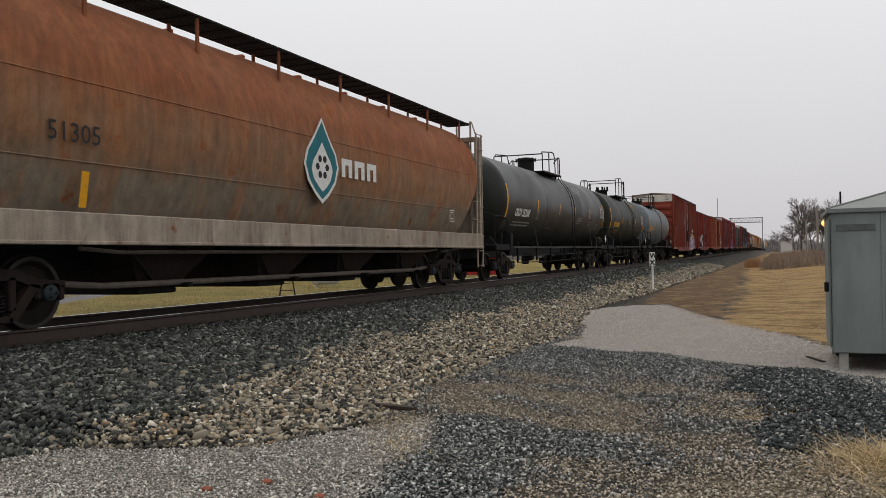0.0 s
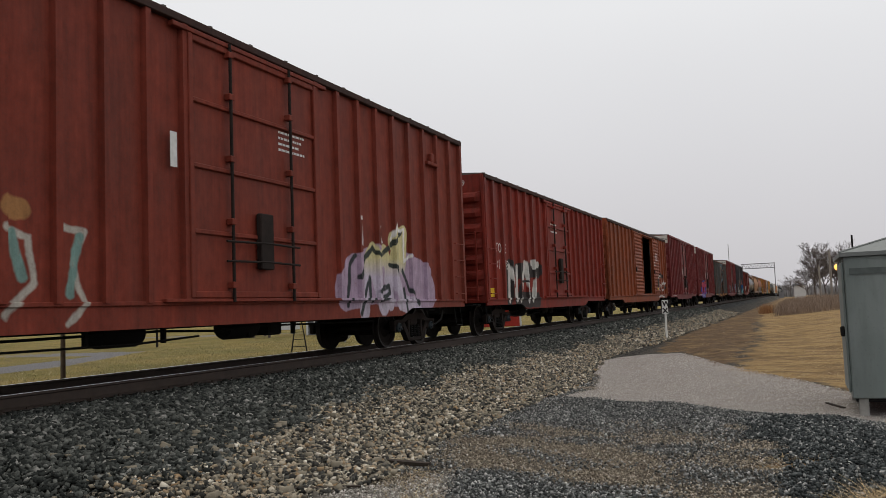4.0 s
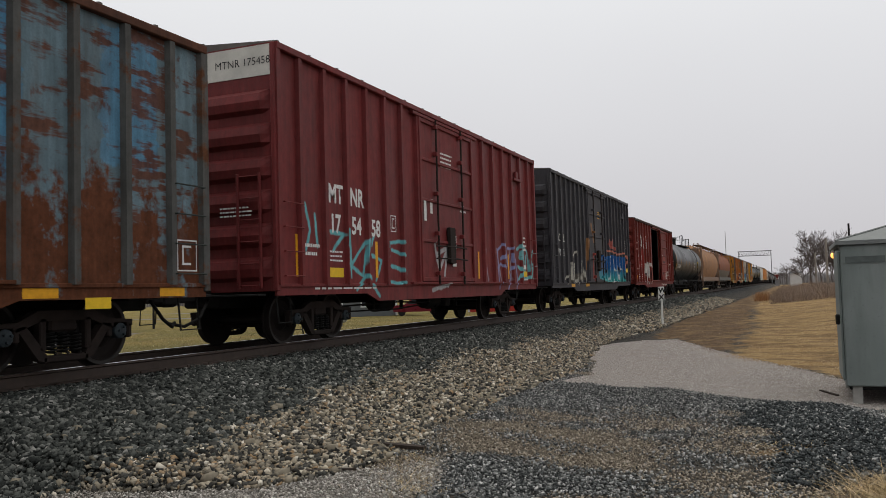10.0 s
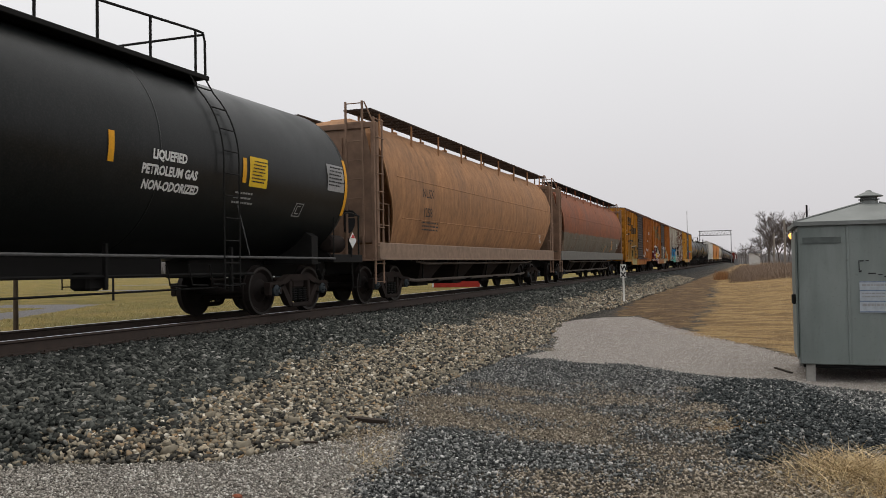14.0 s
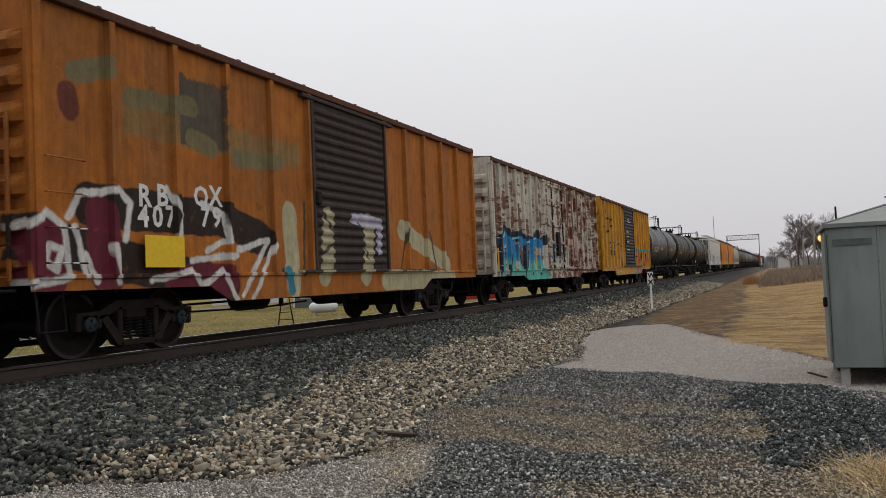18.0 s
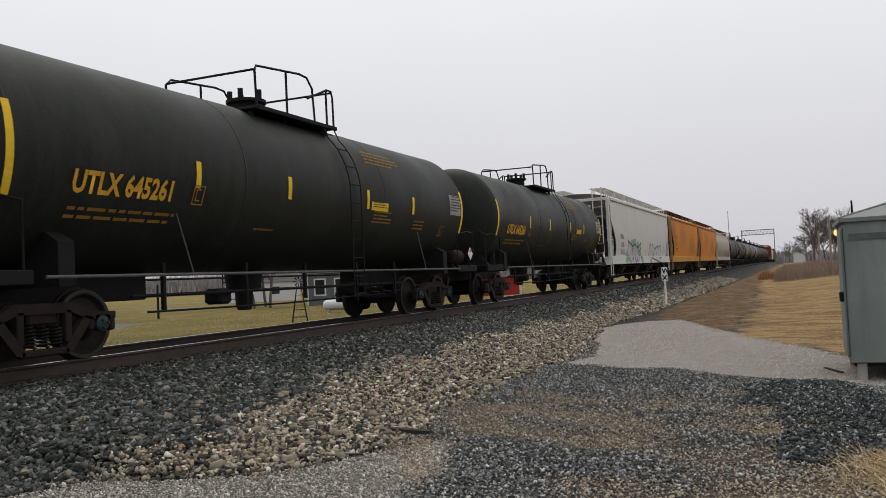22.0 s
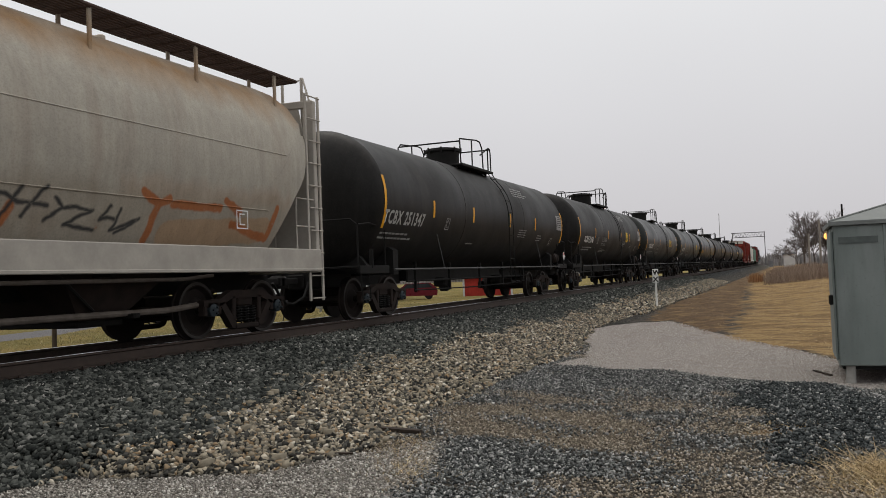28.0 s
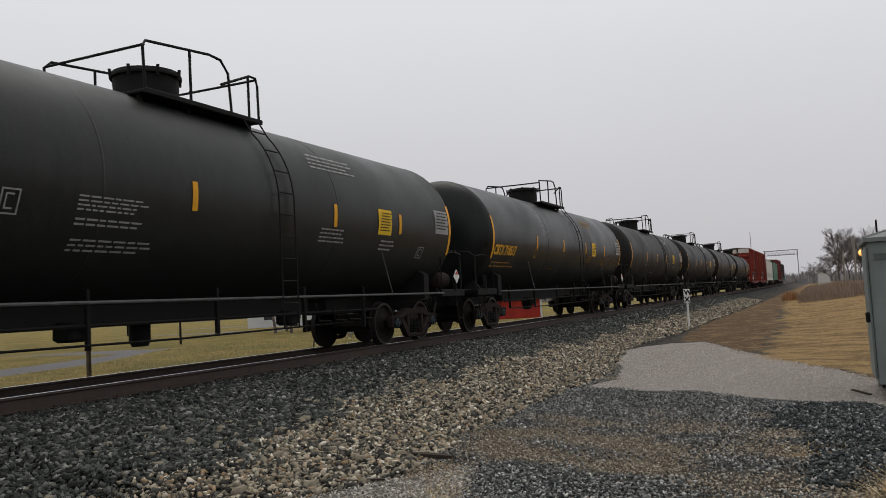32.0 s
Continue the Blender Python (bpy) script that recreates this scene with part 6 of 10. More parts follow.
hop = hopper_car("rust-stained grey grain hopper car with rounded flanks and a leaf emblem", 5.05, 22.5, adm_mat, "round", None, black_ink, bay_mat=gear_brown, sill_mat=sill_tan, end_mat=sill_tan, bay_ys=[-3.84, -0.84, 1.97, 4.8])
teal = plain("faded_teal_paint", (0.025, 0.16, 0.19), 0.65, 0, 0.25, 6)
c = Vector((1.594, -0.30, 2.64))
for name, w, hh, m, off in (("emblem_ground", 0.63, 0.80, white_paint, 0.0), ("emblem_leaf", 0.56, 0.72, teal, 0.004), ("emblem_inner", 0.38, 0.46, white_paint, 0.008)):
    bm = B()
    pts = [(0, 1.0), (0.45, 0.55), (0.85, 0.2), (1.0, -0.12), (0.8, -0.5), (0.4, -0.8), (0, -1.0), (-0.4, -0.8), (-0.8, -0.5), (-1.0, -0.12), (-0.85, 0.2), (-0.45, 0.55)]
    zc = 0.0 if name != "emblem_inner" else -0.12
    plate(bm, [c + Vector((off, a * w, b * hh + zc)) for a, b in pts], (0.003, 0, 0))
    part(name, bm, m, hop)
bm = B()
for k in range(6):
    a = 1.047 * k
    cy, cz = 0.17 * math.cos(a), 0.17 * math.sin(a) - 0.12
    plate(bm, [c + Vector((0.012, cy + 0.07 * math.cos(t), cz + 0.07 * math.sin(t))) for t in [1.047 * q for q in range(6)]], (0.003, 0, 0))
part_each("emblem_spot", bm, black_ink, hop)
bm = B()
for k, y in enumerate((0.44, 0.97, 1.5)):
    plate(bm, [(1.596, y, 2.40), (1.596, y + 0.14, 2.40), (1.596, y + 0.14, 2.76), (1.596, y, 2.76)], (0.004, 0, 0))
    plate(bm, [(1.596, y + 0.28, 2.40), (1.596, y + 0.42, 2.40), (1.596, y + 0.42, 2.76), (1.596, y + 0.28, 2.76)], (0.004, 0, 0))
    plate(bm, [(1.596, y + 0.14, 2.64), (1.596, y + 0.28, 2.64), (1.596, y + 0.28, 2.76), (1.596, y + 0.14, 2.76)], (0.004, 0, 0))
part_each("emblem_bar", bm, white_paint, hop)
letters("51305", 0.34, black_ink, hop, side_place(1.592, -6.55, 2.28), spacing=1.0)
flat_patch(hop, side_place(1.50, -6.0, 1.5, -0.15), 0.12, 0.45, reflector_mat, "reflector")

# 2 to 4: tank cars
tank_car("long black tank car with white marks and orange strips", 24.4, 40.6, tank_black, "CRDX 252208", white_paint, seed=2, mark_size=0.35, dome_r=0.33, R=1.52, strip_ys=[-4.0, -0.91, 1.59, 4.44])
tank_car("weathered olive-black tank car with yellow marks", 41.85, 53.35, tank_olive, "UTLX 66814", gold_ink, dome=False, tall=True, seed=3, mark_size=0.36, style=1, R=1.43, strip_ys=[-1.86, 0.38, 2.27])
tank_car("short light grey tank car with orange marks", 55.1, 66.0, tank_grey, "UTLX 601244", gold_ink, dome=False, seed=4, strips=5, style=1, deck_at=-0.75, R=1.43, mark_size=0.42, mark_from=-5.0)

# 5 to 13: boxcars
rust_chord = paint("rust_brown_roof_edge", (0.095, 0.038, 0.022), 0.3, (0.14, 0.055, 0.025), 0.5, (0.05, 0.03, 0.024), 0.75)
dark_chord = paint("grimy_roof_edge", (0.05, 0.026, 0.022), 0.2, (0.09, 0.04, 0.025), 0.5, (0.03, 0.022, 0.02), 0.75)
cream_cap = plain("cream_end_panel", (0.55, 0.53, 0.48), 0.7, 0, 0.15, 3)
tr_art = []
spray(tr_art, (0.33, 0.16, 0.06), 0.12, (-4.50, 2.14), (-4.29, 2.13))
spray(tr_art, (0.42, 0.39, 0.34), 0.04, (-4.54, 1.92), (-4.21, 1.81), (-4.14, 1.30), (-4.50, 0.93))
spray(tr_art, (0.42, 0.39, 0.34), 0.04, (-3.74, 1.98), (-3.40, 1.94), (-3.57, 1.52), (-3.40, 1.04), (-3.66, 0.84))
spray(tr_art, (0.18, 0.3, 0.27), 0.06, (-4.43, 1.86), (-4.29, 1.36))
spray(tr_art, (0.18, 0.3, 0.27), 0.06, (-3.48, 1.86), (-3.62, 1.18))
spray(tr_art, (0.4, 0.3, 0.4), 0.42, (3.00, 1.29), (4.20, 1.42), (6.13, 1.28), (6.87, 1.25))
spray(tr_art, (0.4, 0.3, 0.4), 0.2, (3.17, 1.72), (4.28, 2.02), (4.66, 1.98))
spray(tr_art, (0.4, 0.3, 0.4), 0.2, (5.76, 1.92), (6.89, 1.69))
spray(tr_art, ((0.52, 0.46, 0.55), (0.60, 0.54, 0.28), 1.55, 1.95), 0.2, (3.72, 0.85), (3.93, 1.82), (4.14, 2.06))
spray(tr_art, ((0.52, 0.46, 0.55), (0.60, 0.54, 0.28), 1.55, 1.95), 0.2, (4.14, 2.01), (4.34, 1.42), (4.56, 0.94))
spray(tr_art, ((0.52, 0.46, 0.55), (0.60, 0.54, 0.28), 1.55, 1.95), 0.2, (4.28, 1.84), (4.66, 2.04), (4.85, 1.81), (4.87, 1.05))
spray(tr_art, ((0.52, 0.46, 0.55), (0.60, 0.54, 0.28), 1.55, 1.95), 0.2, (5.24, 2.35), (5.10, 1.82), (5.38, 1.05), (6.22, 0.83))
spray(tr_art, ((0.52, 0.46, 0.55), (0.60, 0.54, 0.28), 1.55, 1.95), 0.2, (5.07, 2.33), (5.60, 2.52), (5.49, 1.84))
spray(tr_art, (0.02, 0.03, 0.03), 0.05, (3.53, 1.52), (3.80, 1.92), (4.14, 2.15), (4.43, 1.97), (4.90, 2.19))
spray(tr_art, (0.02, 0.03, 0.03), 0.05, (4.89, 1.81), (5.14, 1.76), (5.30, 1.44))
spray(tr_art, (0.02, 0.03, 0.03), 0.05, (3.59, 0.80), (3.99, 1.53), (4.02, 1.07))
spray(tr_art, (0.02, 0.03, 0.03), 0.05, (5.53, 1.71), (5.84, 1.31), (6.32, 0.96))
spray(tr_art, (0.02, 0.03, 0.03), 0.05, (4.34, 1.24), (4.84, 1.37), (4.88, 1.21), (4.41, 1.06))
spray(tr_art, (0.02, 0.03, 0.03), 0.05, (5.56, 1.31), (5.73, 0.77))
spray(tr_art, (0.02, 0.03, 0.03), 0.05, (5.51, 2.58), (4.98, 2.26))
spray(tr_art, (0.02, 0.03, 0.03), 0.05, (3.06, 0.98), (3.18, 1.77), (3.41, 1.95))
spray(tr_art, (0.72, 0.71, 0.69), 0.03, (5.25, 2.81), (5.33, 2.59), (5.64, 2.63), (5.63, 1.92), (5.91, 2.07))
spray(tr_art, (0.72, 0.71, 0.69), 0.03, (3.55, 2.69), (3.64, 2.70), (3.60, 2.19))
spray(tr_art, (0.72, 0.71, 0.69), 0.03, (4.44, 2.58), (4.58, 2.29))
spray(tr_art, (0.72, 0.71, 0.69), 0.03, (4.98, 2.36), (5.29, 2.82))
tr_mat = paint("faded_red_boxcar_paint", (0.185, 0.035, 0.021), 0.10, (0.10, 0.035, 0.02), 0.35, (0.09, 0.04, 0.03), 0.6, fade=0.14,
               art=tr_art)
bx = boxcar("tall red-brown boxcar with a plug door and pastel spray paint", 67.18, 85.46, 5.2, tr_mat, chord_mat=dark_chord, door=(7.55, 11.1), cap=cream_cap, ribs=0.77, lead=0.76, end_words=[("TR", 0.95, -0.25, 0.17), ("19635", 0.85, -0.45, 0.17), ("EXCESS HEIGHT CAR", -1.4, -0.4, 0.15)], end_bars=[(-0.5, 4.15, 0.6)])
P = lambda k: panel_mid(18.28, k, 7.55, 0.77, None, 0.76)
letters("TR", 0.52, white_paint, bx, side_place(1.535, P(1) - 0.36, 2.5))
for k, txt in ((1, "19"), (2, "63"), (3, "5")):
    letters(txt, 0.48, white_paint, bx, side_place(1.535, P(k) - (0.3 if len(txt) > 1 else 0.15), 1.92))
for k in (1, 2):
    bars(bx, side_place(1.535, P(k) - 0.3, 1.5), 0.6, 0.3, 3, white_paint, 51 + k)
flat_patch(bx, side_place(1.535, P(1) - 0.36, 1.22), 0.72, 0.2, sign_yellow, "reflector")
flat_patch(bx, side_place(1.555, P(1) - 0.4, 0.93), 0.8, 0.22, sign_yellow, "reflector")
frame_sign(bx, side_place(1.535, P(4) - 0.13, 2.1), 0.26, 0.36, white_paint, 5)
bars(bx, side_place(1.585, 0.75, 3.55), 0.8, 0.4, 4, white_paint, 52)
bars(bx, side_place(1.585, -0.2, 1.12), 1.6, 0.1, 1, white_paint, 53)
flat_patch(bx, side_place(1.62, -1.95, 2.95), 0.14, 0.5, white_paint, "decal")
flat_patch(bx, side_place(1.66, 0.05, 1.9), 0.22, 0.36, grey_ink, "decal")
red_art = []
spray(red_art, (0.03, 0.03, 0.03), 0.25, (-5.59, 2.00), (-5.68, 1.02))
spray(red_art, (0.03, 0.03, 0.03), 0.25, (-4.85, 1.91), (-2.54, 2.00))
spray(red_art, (0.03, 0.03, 0.03), 0.25, (-4.94, 1.02), (-2.66, 1.00))
spray(red_art, (0.58, 0.57, 0.54), 0.1, (-5.68, 1.02), (-5.59, 2.00), (-4.94, 1.02), (-4.84, 2.03))
spray(red_art, (0.58, 0.57, 0.54), 0.1, (-4.01, 2.18), (-4.54, 1.01))
spray(red_art, (0.58, 0.57, 0.54), 0.1, (-4.01, 2.18), (-3.71, 1.01))
spray(red_art, (0.58, 0.57, 0.54), 0.1, (-3.29, 2.21), (-2.82, 2.24), (-3.27, 1.00))
spray(red_art, (0.58, 0.57, 0.54), 0.1, (-3.15, 2.10), (-2.51, 2.19))
spray(red_art, (0.03, 0.03, 0.03), 0.035, (-5.22, 2.01), (-5.32, 0.91))
spray(red_art, (0.03, 0.03, 0.03), 0.035, (-4.30, 1.59), (-3.79, 1.60))
spray(red_art, (0.03, 0.03, 0.03), 0.035, (-4.57, 2.04), (-4.73, 1.01))
spray(red_art, (0.03, 0.03, 0.03), 0.035, (-3.45, 2.09), (-3.57, 1.00))
red_mat = paint("red_boxcar_paint", (0.195, 0.024, 0.015), 0.12, (0.09, 0.03, 0.018), 0.4, (0.08, 0.03, 0.025), 0.6, fade=0.16,
                art=red_art)
bx = boxcar("red boxcar with white spray-painted scrawl", 87.19, 102.57, 4.6, red_mat, chord_mat=dark_chord, ribs=0.77, end_words=[("TOE 3149", 0.1, -0.3, 0.22)])
for k, a, b in ((1, "TO", "31"), (2, "E", "49")):
    letters(a, 0.4, white_paint, bx, side_place(1.535, panel_mid(15.38, k, 6.15, 0.77) - 0.24, 2.42))
    letters(b, 0.4, white_paint, bx, side_place(1.535, panel_mid(15.38, k, 6.15, 0.77) - 0.24, 1.93))
bars(bx, side_place(1.585, -0.9, 3.3), 0.9, 0.4, 3, white_paint, 61)
flat_patch(bx, side_place(1.535, panel_mid(15.38, 0, 6.15, 0.77) - 0.28, 1.12), 0.55, 0.25, sign_yellow, "reflector")
worn_dark = plain("dull_dark_patch", (0.05, 0.04, 0.038), 0.8)
orange_art = []
spray(orange_art, (0.04, 0.03, 0.03), 0.13, (5.37, 2.04), (6.09, 2.32), (6.98, 2.29), (8.06, 2.17), (8.35, 1.52))
spray(orange_art, (0.2, 0.06, 0.035), 0.18, (5.60, 1.97), (5.73, 1.45), (6.22, 1.19))
spray(orange_art, (0.2, 0.06, 0.035), 0.18, (6.78, 2.04), (6.74, 1.10))
spray(orange_art, (0.2, 0.06, 0.035), 0.18, (7.54, 1.99), (7.93, 1.51), (7.30, 1.10), (8.12, 1.11))
spray(orange_art, (0.66, 0.66, 0.64), 0.04, (5.37, 2.13), (5.76, 2.25), (6.18, 2.23), (6.41, 1.65), (6.61, 2.22))
spray(orange_art, (0.66, 0.66, 0.64), 0.04, (5.36, 1.78), (5.58, 1.44), (5.49, 1.18))
spray(orange_art, (0.66, 0.66, 0.64), 0.04, (5.91, 1.81), (6.23, 1.37), (6.21, 1.01), (5.88, 0.92))
spray(orange_art, (0.66, 0.66, 0.64), 0.04, (6.88, 2.14), (6.76, 1.48), (7.03, 1.29), (7.75, 2.20))
spray(orange_art, (0.66, 0.66, 0.64), 0.04, (7.75, 2.25), (8.26, 1.93), (7.72, 1.50), (7.32, 1.35))
spray(orange_art, (0.66, 0.66, 0.64), 0.04, (5.88, 0.92), (6.92, 1.01), (8.00, 0.91))
spray(orange_art, (0.66, 0.66, 0.64), 0.04, (8.03, 1.51), (8.48, 1.84))
orange_red = paint("orange_red_boxcar_paint", (0.225, 0.055, 0.022), 0.12, (0.12, 0.045, 0.025), 0.4, (0.10, 0.045, 0.03), 0.6, fade=0.16,
                   art=orange_art)
bx = boxcar("orange-red boxcar with wide open louvred doors and timber inside", 103.7, 122.21, 4.68, orange_red, chord_mat=dark_chord, door=(6.6, 12.6), style="pair", open_door=(9.2, 12.8), ribs=1.0)
bars(bx, side_place(1.655, 4.3, 3.1), 0.8, 0.5, 4, white_paint, 71)
bars(bx, side_place(1.655, 3.8, 2.75), 0.4, 0.3, 2, white_paint, 72)
flat_patch(bx, side_place(1.655, 4.6, 1.4), 0.45, 0.1, sign_yellow, "decal")
flat_patch(bx, side_place(1.655, 4.75, 1.55), 0.5, 0.5, worn_dark, "repaint_patch")
bm = B()
rnd = random.Random(7)
for k in range(16):
    y, z = 0.3 + rnd.uniform(0, 3.0), 1.12 + 0.09 * (k % 3)
    x = rnd.uniform(0.1, 1.1)
    pts = [(x, y - 0.6, z), (x + 0.14, y - 0.6, z), (x + 0.14, y + 0.6, z + rnd.uniform(0, 0.12)), (x, y + 0.6, z + rnd.uniform(0, 0.12))]
    plate(bm, pts, (0, 0, 0.09))
part_each("dunnage_timber", bm, plank_mat, bx, "pale broken timbers")
maroon = (0.155, 0.026, 0.026)


def maroon_mat(name, art=()):
    return paint(name, maroon, 0.05, (0.07, 0.03, 0.02), 0.3, (0.06, 0.03, 0.027), 0.55, fade=0.13, art=art)


def maroon_boxcar(label, f, r, num, art, seed):
    """One of the alike tall maroon cars."""
    m = maroon_mat("maroon_boxcar_paint", art)
    b = boxcar(label, f, r, 5.2, m, door=(5.75, 9.3), cap=cream_cap, ribs=0.84, end_words=[("MTNR " + num.replace(" ", ""), 0.35, -0.36, 0.19), ("EXCESS HEIGHT CAR", -1.4, -0.36, 0.15)], end_bars=[(-1.2, 4.2, 0.8), (-1.2, 3.6, 0.9), (0.5, 2.2, 0.7)])
    hh = (r - f) / 2
    P = lambda k: panel_mid(r - f, k, 5.75, 0.84)
    Q = lambda k: panel_mid(r - f, k, 5.75, 0.84, 9.3)
    for k, txt in ((2, "MT"), (3, "NR")):
        letters(txt, 0.5, white_paint, b, side_place(1.535, P(k) - 0.24, 2.62) @ Matrix.Diagonal((0.8, 1, 1, 1)), bold=0.014)
    for k, txt in zip((2, 3, 4), num.split()):
        letters(txt, 0.48, white_paint, b, side_place(1.535, P(k) - 0.2, 2.06) @ Matrix.Diagonal((0.85, 1, 1, 1)), bold=0.014)
    frame_sign(b, side_place(1.535, P(5) - 0.13, 2.2), 0.26, 0.36, white_paint, seed)
    bars(b, side_place(1.535, P(1) - 0.25, 1.5), 0.5, 0.3, 2, white_paint, seed)
    bars(b, side_place(1.535, P(2) - 0.28, 1.45), 0.56, 0.25, 3, white_paint, seed + 1)
    flat_patch(b, side_place(1.535, P(2) - 0.28, 1.2), 0.56, 0.18, sign_yellow, "decal")
    for y in (P(1) - 0.4, P(4) - 0.05, Q(0), Q(3), P(0) + 0.2):
        flat_patch(b, side_place(1.535, y, 1.2), 0.11, 0.75, reflector_mat, "reflector")
    bars(b, side_place(1.585, -0.5, 3.9), 0.9, 0.42, 4, white_paint, seed + 2)
    bars(b, side_place(1.585, 0.75, 2.85), 0.4, 0.25, 2, white_paint, seed + 3)
    flat_patch(b, side_place(1.62, 0.05, 1.95), 0.28, 0.34, white_paint, "decal")
    flat_patch(b, side_place(1.62, 0.05, 1.5), 0.25, 0.28, white_paint, "decal")
    flat_patch(b, side_place(1.62, -1.64, 2.55), 0.14, 0.5, white_paint, "decal")
    flat_patch(b, side_place(1.586, -1.2, 2.75), 0.14, 0.35, white_paint, "decal")
    bars(b, side_place(1.535, Q(5) - 0.28, 2.05), 0.5, 0.5, 4, white_paint, seed + 4)
    flat_patch(b, side_place(1.535, Q(5) - 0.12, 1.52), 0.26, 0.13, white_paint, "decal")
    flat_patch(b, side_place(1.535, Q(5) - 0.25, 1.28), 0.48, 0.17, sign_yellow, "decal")
    bars(b, side_place(1.535, Q(5) - 0.3, 1.12), 0.6, 0.08, 1, white_paint, seed + 8)
    bars(b, side_place(1.547, -hh + 1.2, 0.92), 2.4, 0.09, 1, white_paint, seed + 5)
    return b


maroon_boxcar("tall maroon boxcar with a ribbed side and a plug door", 124.24, 139.56, "17  55  92", (), 80)
pink_art = []
spray(pink_art, (0.03, 0.1, 0.36), 0.28, (-5.61, 1.00), (-4.72, 1.86), (-2.61, 2.08), (-1.64, 1.46), (-1.66, 0.90), (-5.10, 0.91))
spray(pink_art, ((0.20, 0.10, 0.34), (0.52, 0.08, 0.13), 0.95, 1.7), 0.16, (-5.19, 0.86), (-4.53, 1.96), (-4.26, 0.85))
spray(pink_art, ((0.20, 0.10, 0.34), (0.52, 0.08, 0.13), 0.95, 1.7), 0.16, (-4.73, 1.38), (-4.25, 1.39))
spray(pink_art, ((0.20, 0.10, 0.34), (0.52, 0.08, 0.13), 0.95, 1.7), 0.16, (-3.51, 2.02), (-3.94, 1.60), (-3.75, 0.90), (-3.21, 1.00))
spray(pink_art, ((0.20, 0.10, 0.34), (0.52, 0.08, 0.13), 0.95, 1.7), 0.16, (-2.96, 2.06), (-2.88, 0.90))
spray(pink_art, ((0.20, 0.10, 0.34), (0.52, 0.08, 0.13), 0.95, 1.7), 0.16, (-2.96, 2.06), (-2.50, 1.98))
spray(pink_art, ((0.20, 0.10, 0.34), (0.52, 0.08, 0.13), 0.95, 1.7), 0.16, (-2.26, 1.88), (-2.04, 0.84))
spray(pink_art, ((0.20, 0.10, 0.34), (0.52, 0.08, 0.13), 0.95, 1.7), 0.16, (-2.50, 1.87), (-1.50, 1.80))
spray(pink_art, (0.58, 0.12, 0.06), 0.04, (-5.44, 1.13), (-5.27, 1.18), (-5.45, 0.86))
spray(pink_art, (0.58, 0.12, 0.06), 0.04, (-2.61, 2.29), (-1.75, 2.13))
spray(pink_art, (0.58, 0.12, 0.06), 0.04, (-4.71, 2.05), (-3.51, 2.08))
spray(pink_art, (0.02, 0.02, 0.06), 0.03, (-5.28, 0.86), (-4.62, 2.06))
spray(pink_art, (0.02, 0.02, 0.06), 0.03, (-4.20, 0.85), (-4.43, 1.87))
spray(pink_art, (0.02, 0.02, 0.06), 0.03, (-4.04, 1.60), (-3.62, 2.12))
spray(pink_art, (0.02, 0.02, 0.06), 0.03, (-3.42, 1.62), (-3.53, 1.21))
spray(pink_art, (0.02, 0.02, 0.06), 0.03, (-2.67, 1.86), (-2.60, 0.84))
spray(pink_art, (0.02, 0.02, 0.06), 0.03, (-2.39, 1.66), (-2.22, 0.84))
spray(pink_art, (0.02, 0.02, 0.06), 0.03, (-1.89, 1.68), (-1.71, 0.84))
spray(pink_art, (0.5, 0.53, 0.66), 0.025, (-4.91, 1.38), (-4.62, 1.86))
spray(pink_art, (0.5, 0.53, 0.66), 0.025, (-3.85, 1.00), (-3.22, 0.85))
spray(pink_art, (0.5, 0.53, 0.66), 0.025, (-3.10, 1.00), (-2.76, 0.90))
spray(pink_art, (0.5, 0.53, 0.66), 0.025, (-5.68, 1.99), (-5.34, 1.92), (-5.60, 1.81))
maroon_boxcar("tall maroon boxcar with blue and pink spray paint", 141.6, 156.91, "17  55  99", pink_art, 90)
kcs_mat = paint("rusted_blue_boxcar_paint", (0.125, 0.185, 0.215), 0.20, (0.105, 0.038, 0.019), 0.45, (0.13, 0.10, 0.08), 0.7, fade=0.3, rear_rust=(-2.5, 0.5, 0.06), low_rust=(1.7, 2.9, 0.17), bands=0.1,
                patches=[(-7.4, -6.1, 3.0, 4.4, (0.09, 0.22, 0.35)), (-6.2, -3.2, 2.55, 3.4, (0.09, 0.22, 0.36)), (-7.4, -1.8, 1.5, 2.6, (0.10, 0.20, 0.29)), (-0.9, 1.0, 1.1, 2.2, (0.11, 0.045, 0.024)), (-0.6, 0.9, 2.9, 4.1, (0.26, 0.12, 0.05)), (3.4, 4.4, 2.2, 4.4, (0.08, 0.21, 0.33)), (5.6, 6.6, 2.6, 4.4, (0.09, 0.21, 0.31))])
kcs_rib = paint("rust_browned_post_paint", (0.085, 0.085, 0.08), 0.42, (0.11, 0.045, 0.022), 0.6, (0.07, 0.05, 0.04), 0.7)
kcs_end = paint("green_grey_end_paint", (0.03, 0.037, 0.033), 0.25, (0.08, 0.04, 0.02), 0.5, (0.04, 0.04, 0.035), 0.6)
bx = boxcar("battered blue-grey boxcar with heavy rust and old lettering", 158.78, 173.92, 4.6, kcs_mat, kcs_end, ribs=0.86, chord_mat=rust_chord, rib_mat=kcs_rib, ladder_mat=kcs_end, end_words=[("KCS 161074", -0.1, -0.28, 0.2)])
